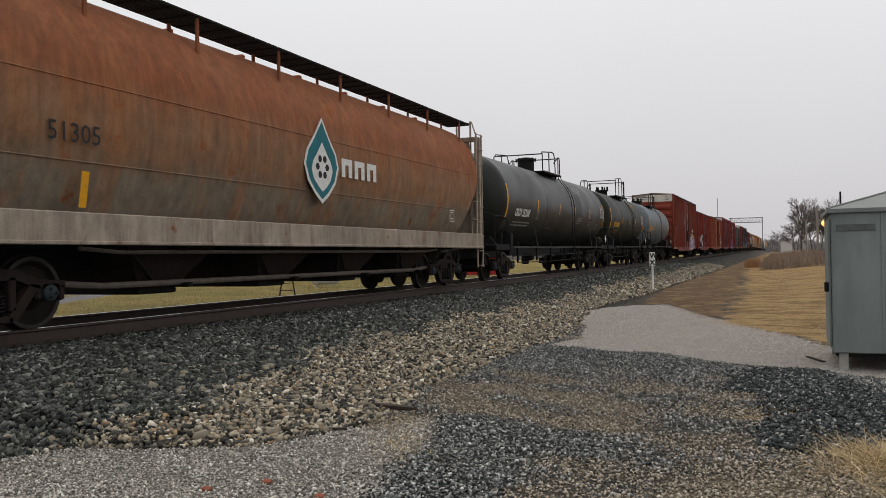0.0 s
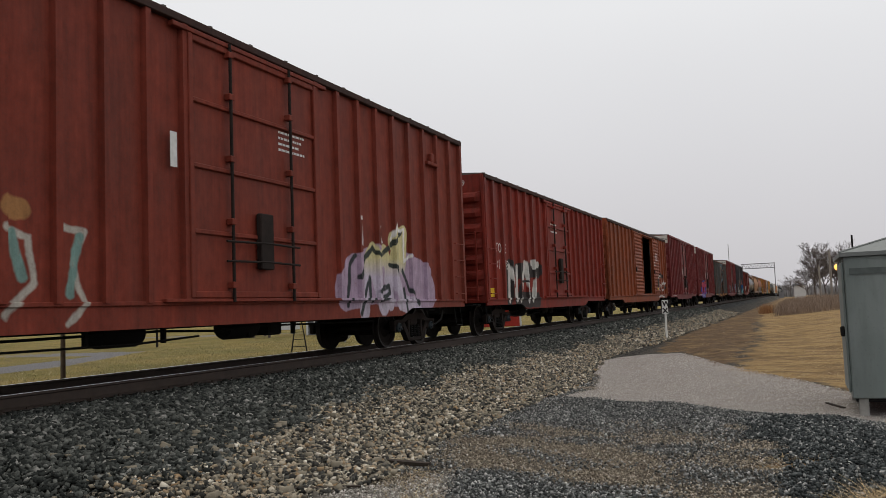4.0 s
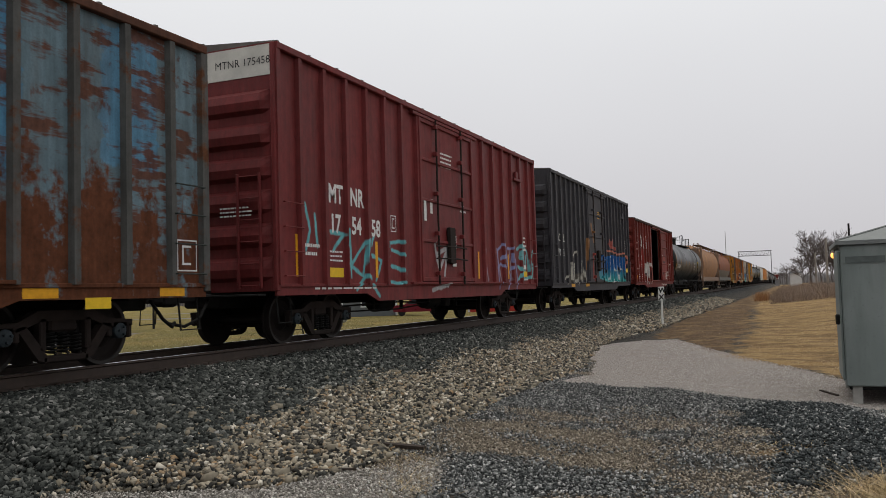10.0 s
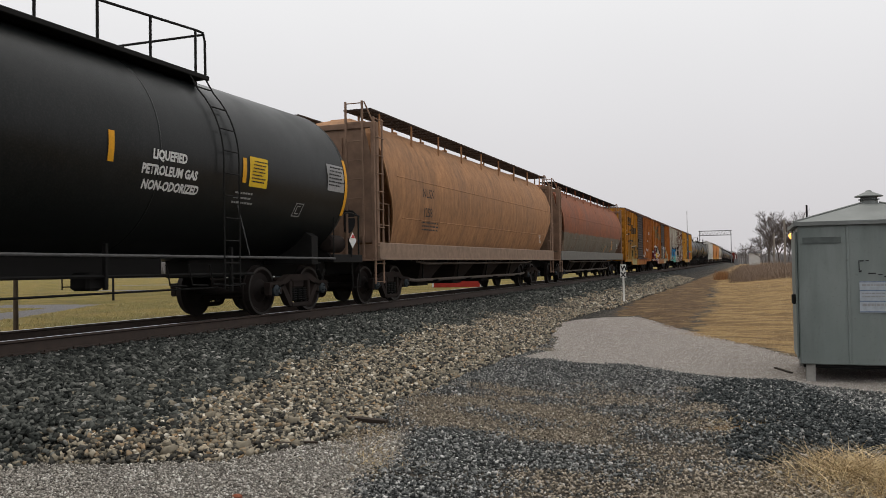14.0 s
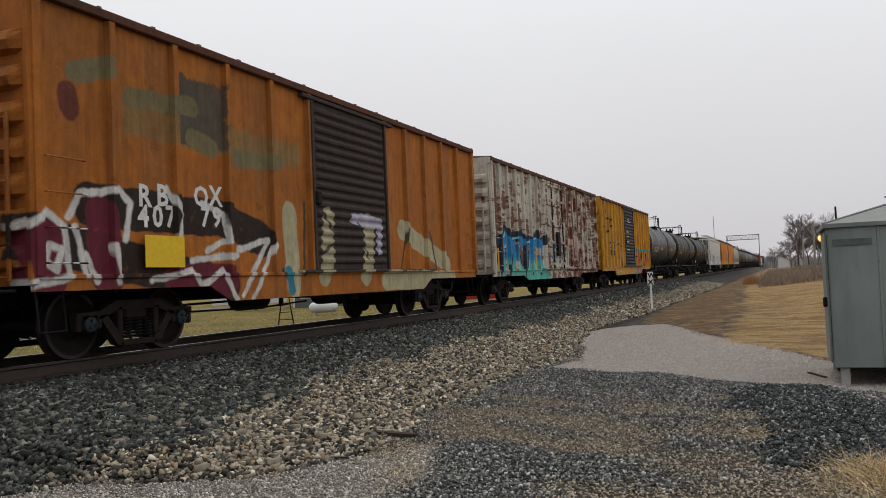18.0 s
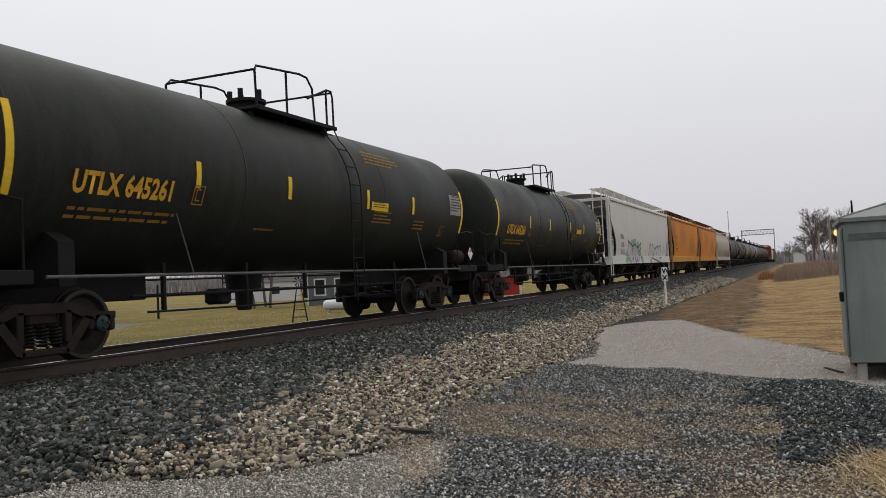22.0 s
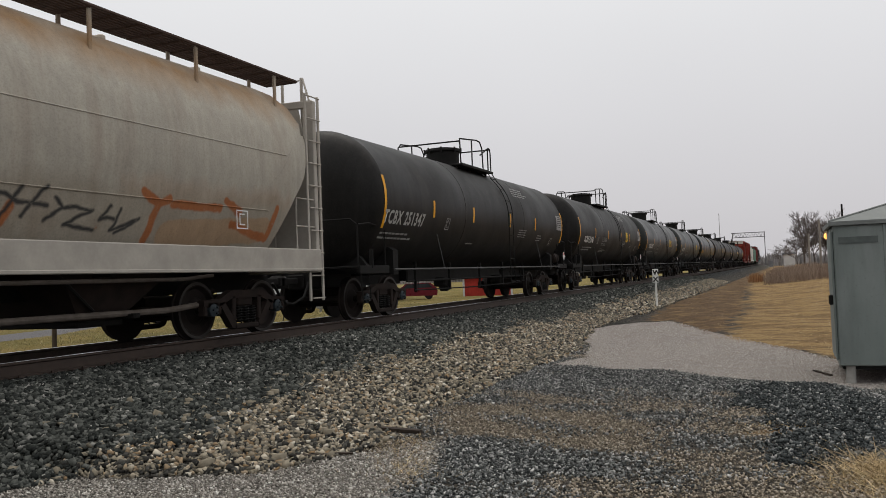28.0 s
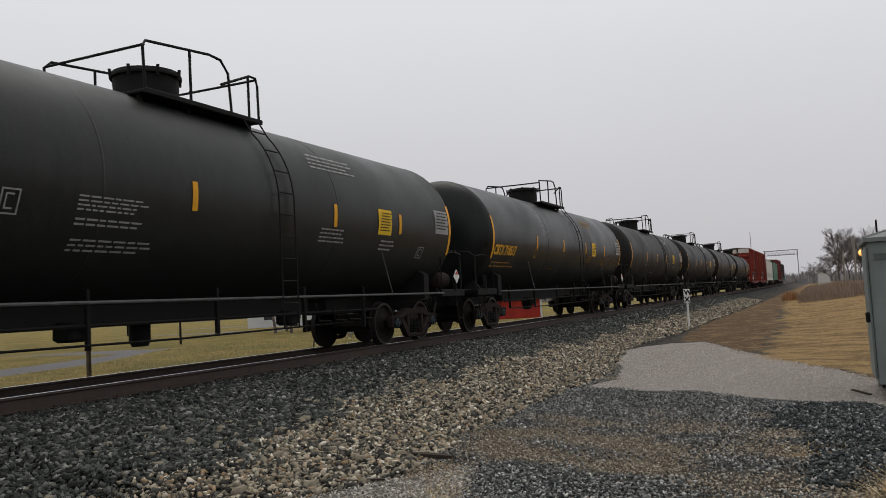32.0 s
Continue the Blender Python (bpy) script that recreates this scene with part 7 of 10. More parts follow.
for k, a, b in ((1, "K", "16"), (2, "C", "10"), (3, "S", "74")):
    y = panel_mid(15.14, k, 6.15, 0.86)
    letters(a, 0.48, white_paint, bx, side_place(1.535, y - 0.17, 2.33))
    letters(b, 0.46, white_paint, bx, side_place(1.535, y - 0.29, 1.88))
for k, y in enumerate((-6.9, -4.6, -2.2, 1.9, 4.4, 6.6)):
    flat_patch(bx, side_place(1.549, y, 0.9), 0.5, 0.14, reflector_mat, "reflector")
    if k % 2 == 0:
        flat_patch(bx, side_place(1.549, y + 0.9, 0.76 if 0 < k < 5 else 0.9), 0.42, 0.14, sign_yellow, "reflector")
frame_sign(bx, side_place(1.535, panel_mid(15.14, 6, 6.15, 0.86, 9.3) - 0.2, 1.25), 0.42, 0.45, white_paint, 3)
scrawl_art = []
spray(scrawl_art, (0.13, 0.42, 0.45), 0.035, (-6.68, 2.49), (-6.52, 2.04), (-6.71, 1.67))
spray(scrawl_art, (0.13, 0.42, 0.45), 0.035, (-6.34, 2.33), (-6.27, 1.78))
spray(scrawl_art, (0.13, 0.42, 0.45), 0.035, (-5.80, 2.04), (-5.32, 2.02), (-5.72, 1.71))
spray(scrawl_art, (0.13, 0.42, 0.45), 0.035, (-5.22, 2.12), (-5.16, 1.23))
spray(scrawl_art, (0.13, 0.42, 0.45), 0.035, (-5.05, 1.43), (-4.38, 1.97), (-4.53, 1.24), (-5.05, 1.43))
spray(scrawl_art, (0.13, 0.42, 0.45), 0.035, (-4.04, 2.09), (-4.29, 1.66), (-3.72, 1.57), (-3.98, 1.14))
spray(scrawl_art, (0.13, 0.42, 0.45), 0.035, (-4.86, 0.93), (-4.42, 1.24), (-3.88, 0.82))
spray(scrawl_art, (0.13, 0.42, 0.45), 0.035, (-3.34, 1.96), (-2.57, 2.00), (-2.62, 1.09), (-3.39, 1.09), (-3.34, 1.96))
spray(scrawl_art, (0.13, 0.42, 0.45), 0.035, (-3.22, 1.80), (-2.72, 1.71))
spray(scrawl_art, (0.13, 0.42, 0.45), 0.035, (-3.24, 1.47), (-2.74, 1.37))
spray(scrawl_art, (0.42, 0.42, 0.43), 0.05, (-0.99, 2.01), (-0.72, 1.40), (-0.20, 1.92), (-0.41, 1.28))
spray(scrawl_art, (0.42, 0.42, 0.43), 0.05, (-0.85, 1.77), (0.15, 2.07))
spray(scrawl_art, (0.42, 0.42, 0.43), 0.05, (-1.07, 0.91), (-0.10, 1.03))
spray(scrawl_art, (0.26, 0.2, 0.24), 0.04, (2.60, 2.03), (2.95, 1.17))
spray(scrawl_art, (0.26, 0.2, 0.24), 0.04, (3.70, 2.07), (4.07, 1.18))
spray(scrawl_art, (0.26, 0.2, 0.24), 0.04, (4.90, 2.12), (5.05, 1.19))
spray(scrawl_art, (0.22, 0.24, 0.42), 0.035, (3.61, 2.08), (3.80, 2.04), (3.91, 1.08), (3.88, 0.91))
spray(scrawl_art, (0.22, 0.24, 0.42), 0.035, (3.80, 2.04), (4.22, 2.23), (4.59, 2.17), (4.66, 1.69), (4.98, 1.26), (4.67, 0.89))
spray(scrawl_art, (0.22, 0.24, 0.42), 0.035, (4.08, 1.83), (4.36, 1.91), (4.66, 1.87), (4.08, 1.80))
spray(scrawl_art, (0.22, 0.24, 0.42), 0.035, (3.81, 1.53), (4.08, 1.66), (4.33, 1.55))
spray(scrawl_art, (0.22, 0.24, 0.42), 0.035, (4.74, 2.13), (5.24, 2.17), (5.50, 1.79), (5.63, 1.20), (5.41, 0.74))
spray(scrawl_art, (0.22, 0.24, 0.42), 0.035, (4.98, 1.51), (5.41, 1.59), (4.98, 1.54))
spray(scrawl_art, (0.22, 0.24, 0.42), 0.035, (5.11, 1.97), (5.11, 1.71))
spray(scrawl_art, (0.16, 0.43, 0.45), 0.05, (5.69, 2.14), (6.17, 2.33), (6.75, 2.08), (6.79, 1.50))
spray(scrawl_art, (0.16, 0.43, 0.45), 0.05, (6.17, 2.33), (5.87, 1.88), (6.37, 1.77))
spray(scrawl_art, (0.16, 0.43, 0.45), 0.05, (5.97, 2.03), (6.26, 1.48), (5.77, 1.20))
spray(scrawl_art, (0.16, 0.43, 0.45), 0.05, (6.37, 2.13), (6.26, 1.27))
spray(scrawl_art, (0.16, 0.43, 0.45), 0.05, (6.58, 1.93), (6.36, 1.20), (7.01, 1.28))
spray(scrawl_art, (0.16, 0.43, 0.45), 0.05, (5.73, 1.60), (6.36, 1.41))
spray(scrawl_art, (0.16, 0.43, 0.45), 0.05, (7.03, 2.10), (7.26, 1.66))
spray(scrawl_art, (0.16, 0.43, 0.45), 0.05, (7.39, 2.13), (7.02, 1.73), (7.37, 1.67))
spray(scrawl_art, (0.16, 0.43, 0.45), 0.05, (7.02, 1.50), (7.37, 1.59), (7.25, 1.28))
maroon_boxcar("tall maroon boxcar with thin turquoise and white scrawls", 175.76, 191.0, "17  54  58", scrawl_art, 110)
blue_art = []
spray(blue_art, (0.1, 0.09, 0.075), 0.15, (-5.31, 1.21), (-2.55, 1.34))
spray(blue_art, (0.52, 0.5, 0.44), 0.035, (-4.87, 1.21), (-4.83, 1.84), (-4.42, 1.00), (-4.24, 1.81))
spray(blue_art, (0.52, 0.5, 0.44), 0.035, (-4.17, 1.10), (-3.73, 1.89), (-3.67, 0.99))
spray(blue_art, (0.52, 0.5, 0.44), 0.035, (-3.34, 1.84), (-3.40, 1.10), (-2.92, 1.92))
spray(blue_art, (0.52, 0.5, 0.44), 0.035, (-2.80, 1.69), (-2.58, 0.98))
spray(blue_art, (0.52, 0.5, 0.44), 0.035, (-4.46, 2.08), (-4.08, 2.32), (-3.98, 1.99))
spray(blue_art, (0.52, 0.5, 0.44), 0.035, (-5.74, 1.21), (-5.30, 1.41), (-5.43, 1.00))
spray(blue_art, (0.3, 0.06, 0.05), 0.12, (-0.98, 2.25), (-1.01, 1.23))
spray(blue_art, (0.3, 0.06, 0.05), 0.12, (2.42, 2.86), (3.31, 2.77))
spray(blue_art, (0.24, 0.12, 0.05), 0.12, (-1.97, 2.81), (-2.22, 1.70))
spray(blue_art, (0.24, 0.12, 0.05), 0.12, (-1.18, 3.52), (-0.85, 2.90))
spray(blue_art, (0.42, 0.12, 0.1), 0.07, (2.83, 3.06), (3.10, 2.93), (3.24, 3.13))
spray(blue_art, (0.42, 0.12, 0.1), 0.07, (2.90, 2.78), (3.31, 2.67))
spray(blue_art, (0.42, 0.12, 0.1), 0.07, (3.60, 2.77), (3.83, 2.68))
spray(blue_art, ((0.07, 0.42, 0.38), (0.012, 0.10, 0.30), 1.05, 1.75), 0.36, (0.40, 1.89), (1.85, 1.89), (3.04, 1.99), (4.58, 1.96), (6.20, 1.96))
spray(blue_art, ((0.07, 0.42, 0.38), (0.012, 0.10, 0.30), 1.05, 1.75), 0.36, (0.41, 1.55), (1.86, 1.43), (3.04, 1.47), (6.31, 1.44))
spray(blue_art, (0.55, 0.19, 0.13), 0.04, (1.84, 2.50), (2.84, 2.54), (3.60, 2.50), (4.68, 2.43), (6.10, 2.52), (6.88, 2.40), (7.00, 2.17), (6.68, 1.76))
spray(blue_art, (0.015, 0.02, 0.03), 0.09, (3.24, 2.07), (3.28, 1.48))
spray(blue_art, (0.015, 0.02, 0.03), 0.09, (4.16, 2.09), (4.20, 1.58))
spray(blue_art, (0.015, 0.02, 0.03), 0.09, (5.19, 2.18), (5.24, 1.62))
spray(blue_art, (0.015, 0.02, 0.03), 0.09, (5.92, 2.09), (6.03, 1.58))
spray(blue_art, (0.015, 0.02, 0.03), 0.09, (2.78, 2.14), (2.78, 1.46))
spray(blue_art, (0.015, 0.02, 0.03), 0.09, (2.12, 2.07), (2.16, 1.49))
spray(blue_art, (0.015, 0.02, 0.03), 0.09, (1.35, 2.09), (1.41, 1.56))
spray(blue_art, (0.015, 0.02, 0.03), 0.09, (0.87, 2.03), (0.97, 1.49))
spray(blue_art, (0.015, 0.02, 0.03), 0.03, (3.76, 1.87), (3.72, 1.31), (3.46, 1.07))
spray(blue_art, (0.015, 0.02, 0.03), 0.03, (4.54, 1.85), (4.81, 1.13))
spray(blue_art, (0.015, 0.02, 0.03), 0.03, (4.86, 1.88), (4.81, 1.27))
spray(blue_art, (0.015, 0.02, 0.03), 0.03, (4.28, 1.39), (4.36, 1.13))
spray(blue_art, (0.015, 0.02, 0.03), 0.03, (5.44, 1.49), (5.38, 1.14))
spray(blue_art, (0.015, 0.02, 0.03), 0.03, (6.08, 1.51), (6.19, 1.21))
spray(blue_art, (0.015, 0.02, 0.03), 0.03, (6.67, 1.37), (6.72, 1.14))
spray(blue_art, (0.015, 0.02, 0.03), 0.03, (1.70, 2.02), (1.81, 1.33))
spray(blue_art, (0.66, 0.68, 0.7), 0.028, (3.60, 2.16), (3.72, 1.99), (3.84, 1.62))
spray(blue_art, (0.66, 0.68, 0.7), 0.028, (3.99, 2.07), (4.03, 1.76), (4.24, 1.39))
spray(blue_art, (0.66, 0.68, 0.7), 0.028, (5.14, 2.03), (5.34, 1.69))
spray(blue_art, (0.66, 0.68, 0.7), 0.028, (5.76, 2.22), (5.70, 1.93))
spray(blue_art, (0.66, 0.68, 0.7), 0.028, (2.84, 2.26), (2.97, 2.26))
spray(blue_art, (0.66, 0.68, 0.7), 0.028, (2.95, 1.10), (3.39, 1.06), (3.76, 1.19))
spray(blue_art, (0.66, 0.68, 0.7), 0.028, (4.50, 1.85), (4.63, 1.20))
spray(blue_art, (0.66, 0.68, 0.7), 0.028, (2.41, 2.10), (2.47, 1.56), (2.30, 1.18))
dark_mat = paint("charcoal_boxcar_paint", (0.041, 0.040, 0.046), 0.04, (0.06, 0.035, 0.025), 0.35, (0.05, 0.045, 0.042), 0.55, fade=0.2,
                 art=blue_art)
bx = boxcar("charcoal boxcar with a broad blue and turquoise spray-painted panel", 193.06, 208.44, 5.2, dark_mat, door=(5.75, 9.3), ribs=0.74, end_words=[("NOKL570283", -0.2, -0.32, 0.2)])
bars(bx, side_place(1.585, 0.1, 3.85), 0.6, 0.35, 4, gold_ink, 121)
P12 = lambda k: panel_mid(15.38, k, 5.75, 0.74)
for k, a, b in ((1, "NO", "570"), (2, "KL", "28"), (3, "", "3")):
    if a:
        letters(a, 0.42, white_paint, bx, side_place(1.535, P12(k) - 0.28, 2.62))
    letters(b, 0.40, white_paint, bx, side_place(1.535, P12(k) - 0.3, 2.08))
flat_patch(bx, side_place(1.62, 6.3, 1.55), 0.5, 0.2, sign_yellow, "decal")
for y in (-4.9, -2.4):
    flat_patch(bx, side_place(1.552, y, 0.9), 0.6, 0.16, reflector_mat, "reflector")
bars(bx, side_place(1.535, 6.7, 2.7), 0.6, 0.5, 4, grey_ink, 122)
brick_art = []
spray(brick_art, (0.23, 0.03, 0.025), 0.17, (-5.25, 2.74), (-5.30, 1.98))
spray(brick_art, (0.23, 0.03, 0.025), 0.17, (-6.38, 2.44), (-6.19, 2.04))
spray(brick_art, (0.23, 0.03, 0.025), 0.17, (-6.64, 1.52), (-6.45, 1.22))
spray(brick_art, (0.5, 0.49, 0.46), 0.1, (-4.62, 1.13), (-4.30, 2.03), (-4.11, 1.13))
spray(brick_art, (0.5, 0.49, 0.46), 0.1, (-3.71, 1.01), (-3.48, 2.18), (-3.14, 1.01))
spray(brick_art, (0.5, 0.49, 0.46), 0.1, (-2.75, 2.10), (-2.99, 1.01))
spray(brick_art, (0.5, 0.49, 0.46), 0.1, (-2.60, 2.11), (-1.65, 2.02))
spray(brick_art, (0.5, 0.49, 0.46), 0.1, (-2.16, 1.75), (-2.07, 1.00))
spray(brick_art, (0.05, 0.02, 0.02), 0.03, (-3.90, 2.05), (-3.91, 0.90))
spray(brick_art, (0.05, 0.02, 0.02), 0.03, (-3.24, 1.60), (-3.00, 0.89))
spray(brick_art, (0.05, 0.02, 0.02), 0.03, (-2.39, 1.75), (-2.52, 0.95))
spray(brick_art, (0.05, 0.02, 0.02), 0.03, (-4.34, 1.58), (-4.04, 1.24))
spray(brick_art, (0.36, 0.2, 0.18), 0.03, (-7.44, 3.13), (-6.95, 3.24))
spray(brick_art, (0.36, 0.2, 0.18), 0.03, (-7.45, 2.74), (-6.87, 2.95))
spray(brick_art, (0.36, 0.2, 0.18), 0.03, (-7.40, 1.98), (-6.83, 1.71))
spray(brick_art, (0.26, 0.042, 0.032), 0.2, (2.69, 2.49), (3.31, 2.50))
spray(brick_art, (0.21, 0.034, 0.027), 0.25, (2.01, 2.00), (4.48, 2.08))
spray(brick_art, (0.21, 0.034, 0.027), 0.25, (2.14, 1.45), (3.15, 1.48))
spray(brick_art, (0.03, 0.02, 0.02), 0.06, (2.31, 1.60), (2.59, 1.58))
spray(brick_art, (0.03, 0.02, 0.02), 0.06, (2.69, 2.34), (3.39, 2.35))
spray(brick_art, (0.5, 0.48, 0.44), 0.045, (3.39, 1.68), (3.47, 1.36), (3.82, 1.44), (3.64, 1.69))
spray(brick_art, (0.5, 0.48, 0.44), 0.045, (3.73, 1.63), (4.00, 1.38))
spray(brick_art, (0.5, 0.48, 0.44), 0.045, (4.09, 1.71), (4.00, 1.41), (4.47, 1.49))
spray(brick_art, (0.5, 0.48, 0.44), 0.045, (4.18, 1.65), (4.47, 1.66))
spray(brick_art, (0.5, 0.48, 0.44), 0.045, (1.90, 2.75), (2.13, 2.76))
spray(brick_art, (0.5, 0.48, 0.44), 0.045, (3.52, 1.27), (4.09, 1.26))
spray(brick_art, (0.55, 0.53, 0.48), 0.025, (5.34, 1.85), (5.79, 1.87), (5.78, 1.57), (5.34, 1.55), (5.34, 1.85))
spray(brick_art, (0.55, 0.53, 0.48), 0.025, (5.49, 1.78), (5.49, 1.59))
spray(brick_art, (0.55, 0.53, 0.48), 0.025, (5.67, 1.83), (5.66, 1.60))
spray(brick_art, (0.55, 0.53, 0.48), 0.025, (5.56, 2.20), (6.04, 2.24))
spray(brick_art, (0.55, 0.53, 0.48), 0.025, (5.86, 2.19), (5.90, 1.26))
spray(brick_art, (0.55, 0.53, 0.48), 0.025, (6.29, 1.86), (6.62, 1.88), (6.62, 1.59), (6.28, 1.58))
spray(brick_art, (0.55, 0.53, 0.48), 0.025, (2.09, 0.89), (2.35, 0.91), (2.63, 0.83), (3.15, 0.89), (3.64, 0.82), (4.28, 0.87))
spray(brick_art, (0.12, 0.45, 0.08), 0.07, (5.71, 2.06), (5.71, 1.91))
form_mat = paint("brick_red_boxcar_paint", (0.15, 0.021, 0.015), 0.12, (0.08, 0.026, 0.018), 0.5, (0.075, 0.022, 0.018), 0.6, fade=0.2, low_rust=(0.8, 1.6, 0.03),
                 patches=[(1.8, 4.6, 1.3, 2.4, (0.21, 0.035, 0.025), 0.15)],
                 art=brick_art)
bx = boxcar("brick-red boxcar with an open sliding door and white lettering", 210.31, 225.72, 4.6, form_mat, chord_mat=dark_chord, door=(6.25, 9.2), style="slid", open_door=(6.25, 9.2), ribs=0.87, end_words=[("BKTY 152987", -0.5, -0.3, 0.2)])
P = lambda k: panel_mid(15.41, k, 6.25, 0.87)
for k, ch in ((1, "F"), (2, "O"), (3, "R"), (4, "M")):
    letters(ch, 1.0, white_paint, bx, side_place(1.535, P(k) - 0.3, 3.05) @ Matrix.Diagonal((0.85 if ch != "M" else 0.68, 1, 1, 1)), bold=0.05)
for k, a, b in ((1, "BK", "152"), (2, "TY", "987")):
    letters(a, 0.42, white_paint, bx, side_place(1.535, P(k) - 0.28, 2.3))
    letters(b, 0.40, white_paint, bx, side_place(1.535, P(k) - 0.36, 1.8))
    bars(bx, side_place(1.535, P(k) - 0.3, 1.15), 0.6, 0.35, 3, white_paint, 131 + k)
flat_patch(bx, side_place(1.535, P(0) - 0.05, 1.15), 0.42, 0.3, reflector_mat, "reflector")
frame_sign(bx, side_place(1.535, P(3) - 0.4, 1.95), 0.26, 0.32, white_paint, 4)
bars(bx, side_place(1.59, 2.9, 1.25), 0.9, 0.25, 2, white_paint, 132)
for y, z in ((3.6, 2.3), (4.9, 2.2), (2.2, 2.6)):
    flat_patch(bx, side_place(1.586, y, z), 0.6, 0.12, red_decal, "paint_patch")

# 14: the long tank car
tank_car("very long clean black tank car with white marks", 227.4, 246.4, tank_gloss, "TILX 304803", white_paint, seed=14, strips=7, sign_y=[5.4], mark_y=-0.2, strip_ys=[-6.0, -3.0, -0.8, 2.15, 5.25], deck_end=5.05)
lpg = TRAIN[-1][0]
for k, (txt, dy) in enumerate((("LIQUEFIED", 0.12), ("PETROLEUM GAS", -0.08), ("NON-ODORIZED", -0.02))):
    letters(txt, 0.19, white_paint, lpg, on_tank(2.85 + dy, -0.10 - 0.14 * k) @ Matrix.Diagonal((0.85, 1, 1, 1)), bold=0.008)

# 15 and 16: tan hopper cars
tan_mat = paint("dusty_tan_hopper_paint", (0.36, 0.19, 0.095), 0.10, (0.20, 0.085, 0.04), 0.6, (0.16, 0.095, 0.06), 0.7, fade=0.16)
tan_end = plain("dusty_brown_grey_paint", (0.24, 0.155, 0.11), 0.8, 0, 0.25, 3)
hopper_car("dusty tan grain hopper car with black lettering", 247.49, 265.32, tan_mat, "round", "NLSX|1258", black_ink, gear_brown, plain("rusty_grating", (0.06, 0.045, 0.038), 0.8), plain("pinkish_tan_sill", (0.27, 0.19, 0.14), 0.8), end_mat=tan_end, seed=15, mark_at=0.152)
olive_art = []
spray(olive_art, (0.21, 0.2, 0.15), 0.07, (2.45, 1.86), (2.79, 1.77), (2.64, 1.35))
spray(olive_art, (0.21, 0.2, 0.15), 0.07, (2.94, 1.77), (3.17, 1.97), (3.47, 1.80), (3.15, 1.54))
spray(olive_art, (0.21, 0.2, 0.15), 0.07, (3.29, 1.30), (3.61, 1.30), (3.46, 1.49))
spray(olive_art, (0.21, 0.2, 0.15), 0.07, (3.72, 1.82), (4.24, 1.71), (3.79, 1.56))
spray(olive_art, (0.21, 0.2, 0.15), 0.07, (3.78, 1.43), (4.12, 1.24), (4.40, 1.31))
spray(olive_art, (0.21, 0.2, 0.15), 0.07, (2.50, 1.35), (2.84, 1.24))
spray(olive_art, (0.05, 0.05, 0.04), 0.03, (2.39, 1.91), (2.58, 1.58), (2.94, 1.89))
spray(olive_art, (0.05, 0.05, 0.04), 0.03, (3.15, 1.66), (2.99, 1.24))
spray(olive_art, (0.05, 0.05, 0.04), 0.03, (4.25, 1.98), (4.42, 1.58))
spray(olive_art, (0.5, 0.18, 0.03), 0.06, (3.59, 1.81), (3.42, 1.46))
spray(olive_art, (0.5, 0.18, 0.03), 0.06, (5.93, 1.97), (5.76, 1.59))
rust_hop = paint("red_rusted_hopper_paint", (0.26, 0.095, 0.05), 0.22, (0.16, 0.06, 0.03), 0.6, (0.14, 0.07, 0.045), 0.7,
                 patches=[(-10, 10, 0.9, 2.32, (0.16, 0.145, 0.115))], art=olive_art, fade=0.2)
hp = hopper_car("rust-red grain hopper car over a grey lower flank", 266.83, 285.64, rust_hop, "round", None, black_ink, gear_brown, steel_black, plain("grey_sill", (0.17, 0.165, 0.15), 0.8), end_mat=tan_end, seed=16)
flat_patch(hp, side_place(1.585, 4.6, 1.62), 0.13, 0.55, reflector_mat, "reflector")

# 17 and 18: worn yellow boxcars, 19: white, 20: yellow
brown_door = paint("brown_louvred_door_paint", (0.045, 0.033, 0.03), 0.2, (0.10, 0.04, 0.022), 0.5, (0.05, 0.04, 0.035), 0.7, fade=0.2)


def yellow_boxcar(label, f, r, eave, mat, door_mat, end_words=(), ribs=0.87, lead=0.8):
    return boxcar(label, f, r, eave, mat, chord_mat=rust_chord, style="louvre", door_mat=door_mat, ribs=ribs, lead=lead, sill=0.88, deep=0.66, end_words=end_words)


worn_art = []
spray(worn_art, (0.42, 0.29, 0.09), 0.25, (-6.54, 1.36), (-6.38, 1.11))
spray(worn_art, (0.42, 0.29, 0.09), 0.25, (-5.63, 1.38), (-5.45, 1.03))
spray(worn_art, (0.34, 0.31, 0.15), 0.2, (-4.62, 1.62), (-4.47, 1.17))
spray(worn_art, (0.34, 0.31, 0.15), 0.2, (-3.69, 1.73), (-3.74, 0.93))
spray(worn_art, (0.34, 0.31, 0.15), 0.2, (-2.85, 1.77), (-2.75, 1.00))
spray(worn_art, (0.34, 0.31, 0.15), 0.2, (-2.08, 1.80), (-2.05, 1.00))
spray(worn_art, (0.34, 0.31, 0.15), 0.2, (-3.87, 0.90), (-1.81, 0.86))
spray(worn_art, (0.05, 0.05, 0.03), 0.035, (-4.83, 1.84), (-4.54, 1.89), (-4.26, 1.63), (-4.35, 1.17), (-4.81, 1.17), (-4.83, 1.84))
spray(worn_art, (0.05, 0.05, 0.03), 0.035, (-3.94, 1.80), (-3.41, 1.95), (-3.36, 1.67))
spray(worn_art, (0.05, 0.05, 0.03), 0.035, (-3.76, 1.73), (-3.49, 1.74), (-3.50, 1.54), (-3.77, 1.53), (-3.76, 1.73))
spray(worn_art, (0.05, 0.05, 0.03), 0.035, (-3.20, 1.92), (-2.38, 2.01), (-2.32, 1.70), (-3.01, 1.59), (-2.42, 1.44), (-2.89, 1.17), (-2.91, 0.84))
